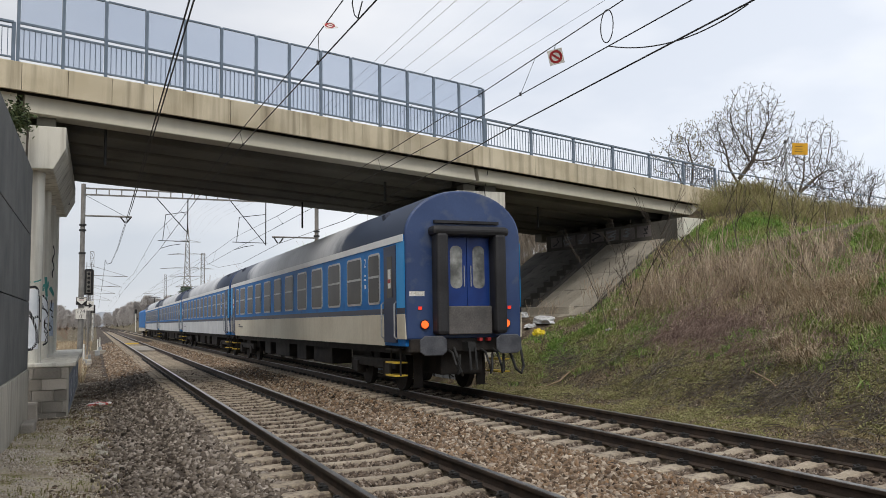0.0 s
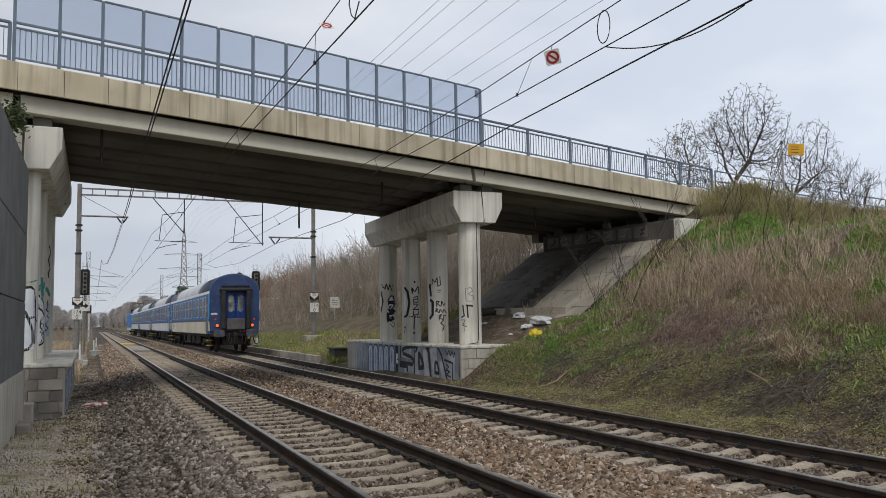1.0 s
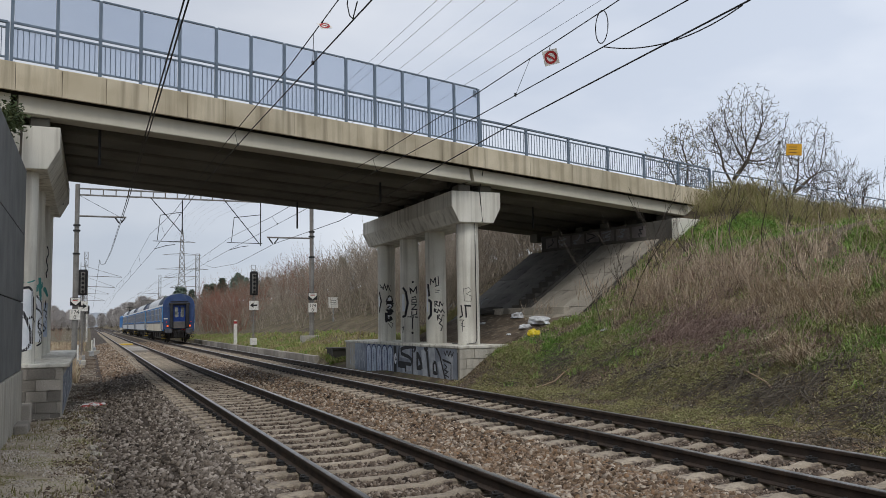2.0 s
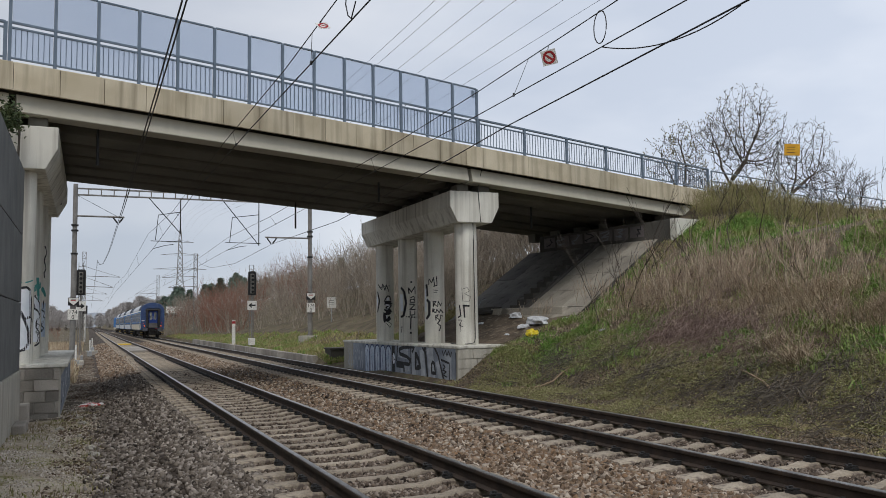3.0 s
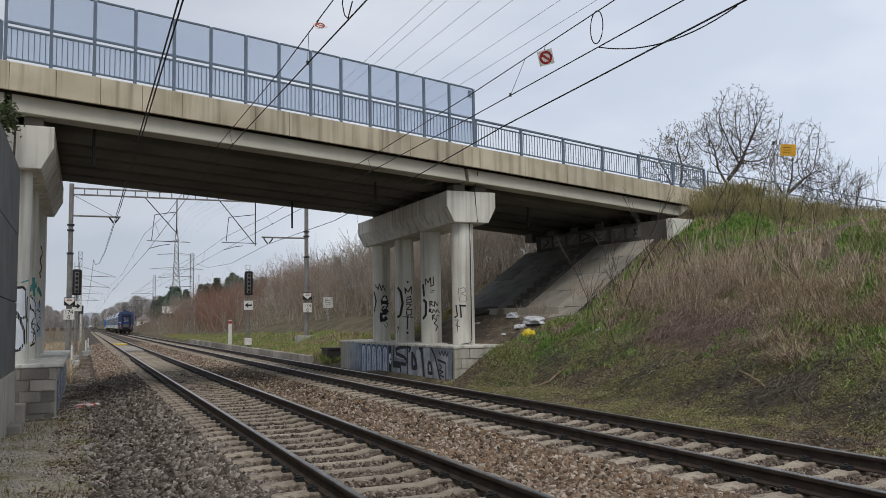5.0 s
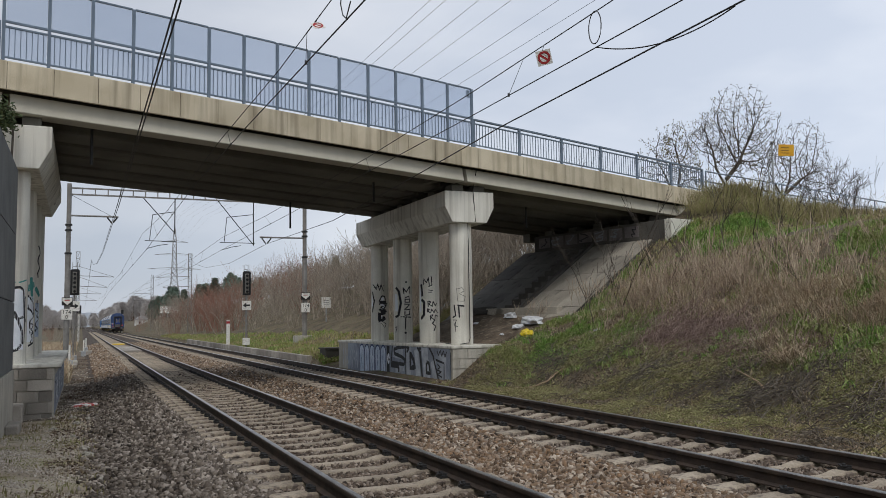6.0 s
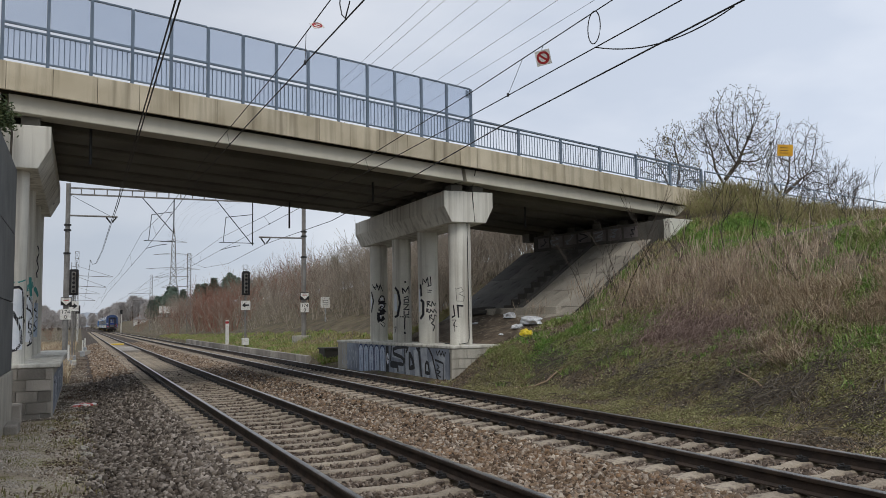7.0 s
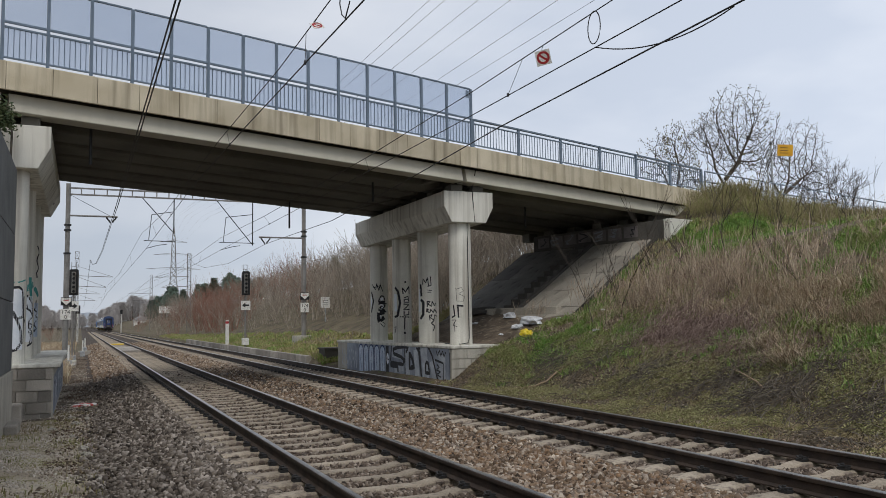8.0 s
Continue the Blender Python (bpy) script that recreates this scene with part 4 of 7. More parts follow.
        for x in (-0.42, 0.35, 0.62):
            part("brake_hose", Geo().tube([(x, Y(0.0), 0.95), (x, Y(-.2), 0.9), (x + .05, Y(-.28), 0.65), (x + .12, Y(-.2), 0.45), (x + .2, Y(-.1), 0.5), (x + .26, Y(0.0), 0.85)], 0.026, 8), BLACK, c)
        part("number_plate", Geo().box(-1.28, -0.94, *sorted((Y(0.036), Y(0.045))), 2.10, 2.20) if sg > 0 else Geo().box(0.94, 1.28, *sorted((Y(0.036), Y(0.045))), 2.10, 2.20), WHITEPAINT, e)
        part("jumper_cable", Geo().tube([(sg * 0.98, Y(0.02), 1.0), (sg * 1.0, Y(-.16), .78), (sg * 1.06, Y(-.22), .52), (sg * 1.2, Y(-.2), .42), (sg * 1.32, Y(-.1), .55), (sg * 1.33, Y(0.05), .95)], 0.03, 8), BLACK, c)
        part("brake_hose", Geo().tube([(-sg * .3, Y(0.0), 1.0), (-sg * .32, Y(-.24), .8), (-sg * .26, Y(-.28), .5), (-sg * .18, Y(-.16), .42)], 0.03, 8), BLACK, c)
        for x in (-.58, .3, .5):
            part("pipe_tap", Geo().box(x - .04, x + .04, *sorted((Y(-.1), Y(0.03))), 1.13, 1.2), REDPAINT, c, "red brake pipe tap", bevel=0.01)
        # plain dark box added to close off the bright view under the end
        part("draw_gear", Geo().box(-.5, .5, *sorted((Y(.25), Y(1.5))), .42, .95), T_UNDER, c, bevel=0.04)
        part("rail_guard", Geo().box(-.86, -.66, *sorted((Y(.9), Y(.96))), .12, .9).box(.66, .86, *sorted((Y(.9), Y(.96))), .12, .9), T_UNDER, c)
    # class number and small lettering on the sides
    for sx in (-1, 1):
        turn = Matrix(((0, 0, sx, sx * (W + .004)), (sx, 0, 0, 2.80), (0, 1, 0, 0), (0, 0, 0, 1)))
        lettering("class_number", "2", 0.30, T_WHITE, c, turn @ Matrix.Translation((0, 2.88, 0)), 0.9)
        part("lettering_bars", Geo().box(sx * (W + .001), sx * (W + .005), 2.74, 2.86, 2.66, 2.70).box(sx * (W + .001), sx * (W + .005), 2.74, 2.86, 2.56, 2.60).box(sx * (W + .001), sx * (W + .005), 2.75, 2.85, 2.36, 2.46), T_WHITE, c)
        part("side_mark", Geo().box(sx * (W + .013), sx * (W + .017), 20.6, 21.7, 1.42, 1.46).box(sx * (W + .013), sx * (W + .017), 21.3, 21.7, 1.5, 1.56), T_BAND, c)
    # underframe, bogies, gear
    part("underframe", Geo().box(-1.15, 1.15, 0.3, L - .3, 0.86, 1.06), T_UNDER, c)
    for yb in (3.1, L - 3.1):
        bg = part("bogie", Geo().box(-1.12, -0.98, yb - 1.7, yb + 1.7, 0.5, 0.72).box(0.98, 1.12, yb - 1.7, yb + 1.7, 0.5, 0.72).box(-1.0, 1.0, yb - .25, yb + .25, 0.45, 0.85), T_UNDER, c, "grimy bogie frame", bevel=0.03)
        for dy in (-1.25, 1.25):
            part("axle", Geo().tube([(-1.0, yb + dy, 0.46), (1.0, yb + dy, 0.46)], 0.08, 10), T_UNDER, bg)
            for sx in (-1, 1):
                part("wheel", Geo().tube([(sx * .70, yb + dy, 0.46), (sx * .83, yb + dy, 0.46)], 0.46, 28), T_UNDER, bg, "dark steel wheel")
                part("axle_box", Geo().box(sx * 1.05 - .12, sx * 1.05 + .12, yb + dy - .18, yb + dy + .18, 0.3, 0.62), T_UNDER, bg, bevel=0.03)
                part("spring", Geo().tube([(sx * 1.05, yb + dy + .35, 0.36), (sx * 1.05, yb + dy + .35, 0.66)], 0.10, 10), T_UNDER, bg)
    for a, b, x in ((7.2, 9.4, -1.0), (10.3, 11.6, -1.02), (13.0, 15.4, -0.98), (16.2, 17.3, -1.02), (7.8, 10.2, 0.5), (12.5, 14.8, 0.45), (5.4, 6.6, -0.4)):
        part("equipment_box", Geo().box(x, x + .6, a, b, 0.38, 0.9), T_UNDER, c, bevel=0.03)
    for y in (2.0, 22.0):
        part("roof_vent", Geo().tube([(-1.05, y, 3.98), (-1.12, y, 4.09)], [0.14, 0.10], 10), T_ROOFEND, c)
    return c


_once = []


def surf_once():
    if not _once:
        _once.append(surf("buffer_steel", (0.06, 0.063, 0.075), (0.11, 0.115, 0.13), 4, 0.5, 0.15, 40, metal=0.2))
    return _once[0]


def build_loco():
    """Electric locomotive 16.8 m long, seen far ahead of the coaches."""
    l = thing("locomotive", "blue electric locomotive with a raised pantograph", "locomotive", group="train")
    L, W = 16.6, 1.42
    part("body", Geo().profile(arch(W, 1.2, 3.3, 3.85), lambda y, a, b: Vector((a, y, b)), [0.3, L - .3]), T_BLUE, l, bevel=0.05)
    part("skirt", Geo().box(-W + .02, W - .02, 0.35, L - .35, 0.75, 1.2), T_CREAM, l)
    part("end_wall", Geo().box(-W + .1, W - .1, 0.22, 0.31, 1.2, 3.3), T_NAVY, l)
    part("windscreen", Geo().box(-1.1, 1.1, 0.2, 0.225, 2.4, 3.1), T_WINDOW, l)
    for yb in (3.6, L - 3.6):
        bg = part("bogie", Geo().box(-1.1, 1.1, yb - 2.0, yb + 2.0, 0.4, 0.8), T_UNDER, l, bevel=0.05)
        for dy in (-1.5, 1.5):
            for sx in (-1, 1):
                part("wheel", Geo().tube([(sx * .70, yb + dy, 0.6), (sx * .83, yb + dy, 0.6)], 0.6, 24), T_UNDER, bg)
    pan = part("pantograph", Geo().tube([(0, 3.2, 3.95), (0, 4.6, 4.55), (0, 3.4, 5.22)], 0.05, 6).tube([(-.75, 3.4, 5.25), (.75, 3.4, 5.25)], 0.035, 6), BLACK, l, "raised black pantograph")
    part("base_frame", Geo().box(-.7, .7, 2.8, 4.9, 3.83, 3.92), BLACK, pan)
    part("roof_gear", Geo().box(-.4, .4, 7, 10.5, 3.8, 4.05), T_ROOFEND, l, bevel=0.03)
    return l


COACHES = [build_coach()]
for _k in range(3):
    COACHES.append(copy_thing(COACHES[0], pose(7.321, 16 + 24.6 * (_k + 1), 0)))
for _c in COACHES[1:]:
    for _p in _c.children:
        if _p.name.startswith(("lower_band", "corner_band")):
            _p.material_slots[0].link = "OBJECT"
            _p.material_slots[0].material = T_PALEBAND
_last = COACHES[0]
tagged(_last, "last blue and cream express coach with lit tail lamps", group="train coaches")
for _x in (-0.95, 0.97):
    _h = part("tail_lamp", Geo().tube([(_x, 0.06, 1.5), (_x, 0.0, 1.5)], 0.105, 20), BLACK, _last, "lit orange-red tail lamp")
    part("lens", Geo().tube([(_x, 0.01, 1.5), (_x, -0.02, 1.5)], [0.085, 0.075], 20), LAMPLIT, _h)
    part("reflector", Geo().box(_x * 1.1 - .04, _x * 1.1 + .04, 0.02, 0.045, 1.81, 1.88), LAMPRED, _last, "small red reflector")
LOCO = build_loco()


# ---------------------------------------------------------------- paint on concrete
def wrapped(name, ob, r, ang, z0):
    """Lays a flat mesh (x along, y up) round a column of radius r at the angle ang."""
    for v in ob.data.vertices:
        a, rr = ang + v.co.x / r, r + 0.003 + max(v.co.z, 0)
        v.co = (rr * math.cos(a), rr * math.sin(a), z0 + v.co.y)
    return ob


def ribbon(pts, w):
    """A flat stroke along 2D points."""
    g = Geo()
    pts = [Vector(p) for p in pts]
    k = max(1, math.ceil(w / 0.06))
    vs = []
    for i, p in enumerate(pts):
        d = pts[min(i + 1, len(pts) - 1)] - pts[max(i - 1, 0)]
        n = Vector((-d.y, d.x)).normalized() * w / 2
        for j in range(k + 1):
            q = p + n * (1 - 2 * j / k)
            vs.append((q.x, q.y, 0.0))
    m = k + 1
    return g.add(vs, [(i * m + j, i * m + j + 1, (i + 1) * m + j + 1, (i + 1) * m + j) for i in range(len(pts) - 1) for j in range(k)])


def dense(pts, n=4):
    out = []
    for a, b in zip(pts[:-1], pts[1:]):
        out += [(a[0] + (b[0] - a[0]) * k / n, a[1] + (b[1] - a[1]) * k / n) for k in range(n)]
    return out + [pts[-1]]


def column_paint(pier, cx, cy, items):
    """Spray strokes and letters on a column; items: (material, width, points) or (material, text, size, x, y, squash)."""
    ang = math.atan2(-cy, -cx)
    for it in items:
        if isinstance(it[1], str):
            ob = lettering("graffiti", it[1], it[2], it[0], pier, Matrix.Identity(4), 1.0, 0.001)
            for v in ob.data.vertices:
                v.co = (v.co.x * it[5] + it[3], v.co.y + it[4], max(v.co.z, 0))
        else:
            ob = part("graffiti", ribbon(dense(it[2]), it[1]), it[0], pier)
        wrapped("graffiti", ob, 0.36, ang, 0)
        px, py, _ = pier.matrix_basis.translation
        ob.matrix_basis = Matrix.Translation((cx - px, cy - py, 0))


def arc2(cx, cy, rx, ry, a0, a1, n=10):
    return [(cx + rx * math.cos(radians(a0 + (a1 - a0) * i / n)), cy + ry * math.sin(radians(a0 + (a1 - a0) * i / n))) for i in range(n + 1)]


def scribble(rng, x, y, w, h, n):
    return [(x + rng.uniform(-w, w), y + h * (1 - 2 * i / n) + rng.uniform(-.06, .06)) for i in range(n + 1)]


def build_graffiti():
    K = SPRAYBLACK
    rg = random.Random(4)
    column_paint(MIDPIER, 11.2, 23.98, [(K, 0.055, [(-.13, 2.05), (.09, 2.03)]), (K, 0.05, [(-.09, 2.04), (-.07, 1.66)]), (K, 0.05, [(-.25, 2.07), (-.2, 1.72), (-.33, 1.67)]),
                                        (K, 0.014, [(-.15, 2.61), (-.12, 2.19), (.09, 2.18), (.13, 2.33), (-.06, 2.42), (.1, 2.51), (.03, 2.62), (-.13, 2.57)]),
                                        (K, 0.022, [(-.33, 1.59), (-.16, 1.59), (-.28, 1.42), (-.12, 1.38)]), (K, 0.022, [(-.21, 1.53), (-.21, 1.22)])])
    column_paint(MIDPIER, 11.2, 26.65, [(K, 0.032, [(-.2, 2.83), (-.19, 3.05), (-.09, 2.9), (-.02, 3.09), (.01, 2.77)]), (K, 0.032, [(.08, 3.12), (.1, 2.81), (-.03, 2.77)]), (K, 0.022, [(-.03, 2.65), (.13, 2.62)]), (K, 0.022, [(-.03, 2.57), (.1, 2.57)]),
                                        (K, 0.10, [(-.31, 2.86), (-.27, 2.43)]), (K, 0.10, [(-.31, 2.32), (-.19, 2.23), (-.2, 1.79), (-.34, 1.64)]), (SPRAYWHITE, 0.09, [(-.36, 2.7), (-.36, 1.9)]),
                                        (K, 0.036, [(-.04, 2.06), (-.05, 2.26), (.05, 2.24), (-.02, 2.16), (.11, 2.07), (.13, 2.26), (.22, 2.09), (.27, 2.2)]),
                                        (K, 0.036, [(-.08, 1.87), (-.06, 2.0), (0, 1.96), (-.07, 1.92), (.04, 1.85), (.07, 1.98), (.17, 1.85), (.21, 1.97), (.34, 1.84)]),
                                        (K, 0.034, [(.04, 1.59), (.03, 1.76), (.12, 1.79), (.06, 1.68), (.19, 1.6), (.21, 1.78), (.32, 1.73)]), (K, 0.04, [(.2, 1.6), (.09, 1.49), (.22, 1.39), (.15, 1.22)])])
    column_paint(MIDPIER, 11.2, 29.25, [(K, 0.045, [(.04, 2.61), (.01, 2.84), (.13, 2.67), (.29, 2.9), (.3, 2.61)]), (K, 0.038, [(.08, 2.46), (.24, 2.51), (.28, 2.29), (.08, 2.29), (.08, 2.4), (.28, 2.4)]),
                                        (K, 0.042, [(.05, 2.22), (.28, 2.21), (.05, 2.0), (.31, 2.02)]), (K, 0.042, [(.07, 1.95), (.07, 1.8), (.27, 1.82), (.27, 1.97)]), (K, 0.05, [(-.09, 1.75), (.36, 1.72)]),
                                        (K, 0.045, [(.1, 1.72), (.08, 1.27)]), (K, 0.05, arc2(.09, 1.14, .02, .02, 0, 350)), (K, 0.04, arc2(.13, 3.05, .02, .02, 0, 350)),
                                        (K, 0.09, [(-.29, 2.86), (-.15, 2.69), (-.08, 2.26), (-.18, 1.79), (-.33, 1.73)]), (SPRAYWHITE, 0.13, [(-.28, 2.6), (-.26, 1.95)]), (K, 0.03, [(-.34, 1.34), (-.25, 1.38), (-.32, 1.13)])])
    column_paint(MIDPIER, 11.2, 31.9, [(K, 0.036, [(-.31, 3.1), (-.13, 2.87), (-.09, 3.13), (0, 2.83), (.05, 3.09), (.16, 2.8)]), (K, 0.03, [(-.27, 2.96), (.19, 3.03)]),
                                       (K, 0.05, [(.09, 2.62), (-.03, 2.4), (.27, 2.39), (.2, 2.6), (.09, 2.62)]), (SPRAYWHITE, 0.12, [(.1, 2.55), (.13, 2.43)]), (K, 0.17, [(-.02, 2.33), (.28, 2.3), (.03, 2.05), (.28, 1.97), (0, 1.9), (0, 1.6), (.22, 1.74)]),
                                       (SPRAYWHITE, 0.06, [(.02, 2.26), (.2, 2.24), (.08, 2.08)]), (SPRAYWHITE, 0.05, [(.05, 1.85), (.08, 1.7)]), (K, 0.025, [(.13, 1.56), (.27, 1.48), (.2, 1.33), (.05, 1.5)]),
                                       (K, 0.07, [(-.35, 2.8), (-.24, 2.41), (-.37, 1.95)]), (SPRAYWHITE, 0.08, [(-.38, 2.6), (-.36, 2.2)])])
    # cable that runs down the nearest column and along the plinth
    cab = thing("cable", "thin black cable stapled down a pier column", "cable")
    a = math.atan2(-23.98, -11.2) + 0.75
    pts = [(11.2 + .375 * math.cos(a), 23.98 + .375 * math.sin(a), z) for z in (1.0, 1.8, 2.6, 3.4, 4.1, 4.7)]
    pts = [(10.9, 24.6, 0.83), (11.0, 23.6, 0.83), (11.25, 23.58, 0.86)] + pts + [(11.5, 23.42, 4.72), (11.45, 23.42, 5.3), (11.42, 23.42, 5.75), (11.45, 23.2, 6.35)]
    part("cable_run", Geo().tube(pts, 0.014, 6), BLACK, cab)
    # painted face of the middle pier's plinth
    face = Matrix(((0, 0, -1, 10.355), (-1, 0, 0, 0), (0, 1, 0, 0), (0, 0, 0, 1)))
    wall = thing("wall_painting", "large blue-grey graffiti lettering on a concrete plinth", "graffiti")
    part("ground_coat", Geo().box(10.352, 10.359, 23.05, 33.6, -0.5, 0.70), SPRAYBLUE, wall)
    lift = lambda d: Matrix.Translation((-d, 0, 0)) @ face
    # pale letter fills, then thick dark outlines
    for pts, w in (([(-28.1, .5), (-27.1, .45)], .42), ([(-27.9, -.12), (-27.0, .0)], .3), ([(-26.6, .72), (-26.6, -.3)], .5), ([(-25.8, .62), (-25.7, -.3)], .42), ([(-25.1, .7), (-24.9, -.35)], .5), ([(-24.4, .3), (-24.2, -.4)], .4), ([(-23.6, .5), (-23.6, -.4)], .5)):
        b = part("letter_fill", ribbon(dense(pts), w), surf_named("pale_grey_spray"), wall)
        b.matrix_basis = lift(0.006)
    for n, (pts, w) in enumerate((([(-26.73, .7), (-27.47, .66), (-27.99, .57), (-27.92, .42), (-27.2, .33), (-26.87, .23), (-26.99, .07), (-28.23, .09), (-28.27, -.02), (-27.51, -.03), (-27.52, -.22)], .13),
                                  ([(-26.81, .80), (-26.81, -.3)], .09), ([(-26.36, .53), (-26.38, -.03), (-25.94, .03), (-26.09, .27), (-26.34, .47)], .17), ([(-25.56, .7), (-25.3, -.38)], .11),
                                  ([(-24.77, .78), (-24.38, .46), (-23.89, -.42)], .10), ([(-24.94, .22), (-24.95, -.11), (-24.62, -.12), (-24.72, .2), (-24.92, .24)], .12), ([(-25.26, -.38), (-25.43, .58)], .08),
                                  ([(-24.17, .34), (-23.5, .25), (-23.53, -.4)], .07), ([(-24.04, .63), (-23.94, .48), (-23.78, .65), (-23.68, .47), (-23.53, .63), (-23.42, .44), (-23.3, .61)], .05),
                                  ([(-24.02, .2), (-23.8, .12), (-24.06, .02), (-23.7, -.02), (-24.04, -.12), (-23.67, -.19)], .045), ([(-28.6, .68), (-28.6, -.35)], .30), ([(-28.14, .7), (-28.26, .13)], .09),
                                  ([(-26.85, .69), (-26.46, .66), (-26.7, .5)], .10), ([(-25.72, .69), (-25.56, .58), (-25.39, .69)], .10), ([(-23.0, .6), (-22.99, -.4)], .04))):
        b = part("letter_stroke", ribbon(dense(pts, 3), w), SPRAYBLACK, wall)
        b.matrix_basis = lift(0.010 + 0.0004 * n)
    drop = part("white_drop", ribbon(arc2(-28.55, .22, .07, .16, 0, 340), 0.10), SPRAYWHITE, wall)
    drop.matrix_basis = lift(0.018)
    for k in range(5):
        y = 29.15 + 0.64 * k
        cap = arc2(-y, 0.42, .28, .26, 0, 180, 8) + [(-y - .25, -.42)] + [(-y + .25, -.42), (-y + .28, .42)]
        o = part("white_loop", Geo().add([(p[0], p[1], 0) for p in cap[:-1]], [tuple(range(len(cap) - 1))]), surf_named("pale_blue_spray"), wall)
        o.matrix_basis = lift(0.006)
        b = part("loop_outline", ribbon(dense(cap, 2), 0.055), surf_named("dark_blue_spray"), wall)
        b.matrix_basis = lift(0.009)
        b = part("loop_outline", ribbon([(-y + .04 * (k % 3), .5), (-y - .05, .1), (-y + .03, -.15), (-y - .02, -.4)], 0.035), surf_named("dark_blue_spray"), wall)
        b.matrix_basis = lift(0.0095)
    for k in range(7):
        y = 32.4 + 0.3 * k
        b = part("faded_stroke", ribbon(dense([(-y + p[0], p[1]) for p in scribble(rg, 0, 0.1, .12, .35, 4)], 2), 0.07), surf_named("pale_grey_spray"), wall)
        b.matrix_basis = lift(0.0062 + .0004 * k)
    # block joints on the near end of that plinth, and blocks of the other one
    bl = thing("plinth_blocks", "grey concrete blocks facing the end of a bridge plinth", "blocks")
    rb = random.Random(9)
    for (x0, x1, y, zt, rows, hh) in ((10.37, 11.95, 22.945, 0.70, 4, 0.30), (-1.75, -0.58, 20.94, 0.65, 5, 0.255)):
        for r in range(rows):
            x = x0 - (0.3 if r % 2 else 0)
            while x < x1 - 0.05:
                w = rb.uniform(0.42, 0.62)
                a, b = max(x, x0), min(x + w, x1)
                if b - a > 0.08:
                    z1 = zt - r * hh
                    d = rb.uniform(0.025, 0.06)
                    part("block", Geo().box(a + .008, b - .008, y - d, y + .03, z1 - hh + .01, z1 - .008), BLOCK if x0 < 0 else CONCRETE, bl)
                x += w
    # left pier: white panels with black outline and a teal smear
    PB = surf_named("pale_blue_spray")
    column_paint(LEFTPIER, -1.53, 21.4, [(SPRAYWHITE, 0.5, [(.08, 2.46), (.08, 1.08)]), (K, 0.055, [(-.3, 2.46), (-.01, 2.48), (.21, 2.51), (.31, 2.43), (.33, 1.84), (.17, 1.78), (.1, 1.84)]),
                                         (K, 0.065, [(.08, 1.95), (.13, 1.86), (.28, 1.5), (.29, 1.22), (.18, 1.08), (.01, 1.05), (-.3, 1.05)]), (K, 0.03, [(.2, 1.78), (.36, 1.82), (.42, 1.7)]), (K, 0.03, [(.36, 2.3), (.36, 1.2)]),
                                         (SPRAYTEAL, 0.03, [(-.3, 2.60), (.2, 2.62), (.4, 2.68)])])
    column_paint(LEFTPIER, -1.53, 24.4, [(SPRAYWHITE, 0.34, [(.26, 2.4), (.26, 1.2)]), (K, 0.05, [(.21, 2.42), (.41, 2.22), (.46, 1.87), (.3, 1.77)]), (K, 0.05, [(.2, 2.2), (.23, 2.07), (.33, 2.02), (.46, 1.87)]), (K, 0.05, [(.3, 1.75), (.28, 1.58), (.46, 1.43), (.46, 1.18), (.25, 1.1)]),
                                         (SPRAYTEAL, 0.16, [(.1, 2.56), (.46, 2.72)]), (SPRAYTEAL, 0.10, [(.3, 2.9), (.34, 2.45), (.36, 2.3)]), (K, 0.035, scribble(rg, .36, 1.5, .1, .3, 9))])
    column_paint(LEFTPIER, -1.53, 27.3, [(PB, 0.2, [(.36, 2.3), (.36, 1.3)]), (K, 0.045, scribble(rg, .36, 1.9, .1, .5, 11)), (K, 0.05, scribble(rg, .38, 3.5, .06, .5, 9)), (SPRAYTEAL, 0.12, [(.25, 2.75), (.45, 2.5)])])
    # old blue-grey paint on the track side of the left plinth
    lc = thing("plinth_paint", "faded blue-grey spray paint on the plinth beside the track", "graffiti")
    coat = part("ground_coat", Geo().box(-0.556, -0.545, 21.1, 31.5, -0.42, 0.46), SPRAYBLUE, lc)
    lm = Matrix(((0, 0, 1, -0.541), (1, 0, 0, 0), (0, 1, 0, 0), (0, 0, 0, 1)))
    for k in range(10):
        y = 21.5 + 0.95 * k
        b = part("paint_stroke", ribbon(dense([(y + p[0], p[1]) for p in scribble(rg, 0, 0.05, .38, .3, 7)], 2), 0.06), SPRAYWHITE if k % 3 else SPRAYBLACK, lc)
        b.matrix_basis = lm
    # chalky lettering on the abutment and the paved slope
    ab = thing("faint_lettering", "faint pinkish and white spray lettering under the bridge", "graffiti", BRIDGE)
    for k in range(7):
        y = 0.5 + 0.82 * k
        o = part("letter_patch", Geo().box(8.032, 8.036, y, y + 0.7, 4.55 + rg.uniform(0, .08), 5.02), surf_named("faint_pink_spray"), ab)
        b = part("letter_stroke", ribbon(dense([(-y - .43 + p[0], p[1]) for p in scribble(rg, 0, 4.8, .3, .17, 7)], 2), 0.05), surf_named("faint_blue_spray") if k % 3 else SPRAYBLACK, o)
        b.matrix_basis = Matrix(((0, 0, -1, 8.029), (-1, 0, 0, 0), (0, 1, 0, 0), (0, 0, 0, 1)))
    ang = math.atan2(4.92 - 1.37, 8.75 - 3.3)
    for k in range(7):
        u, v = 1.6 + 0.1 * (k % 3), 6.3 + 0.36 * k
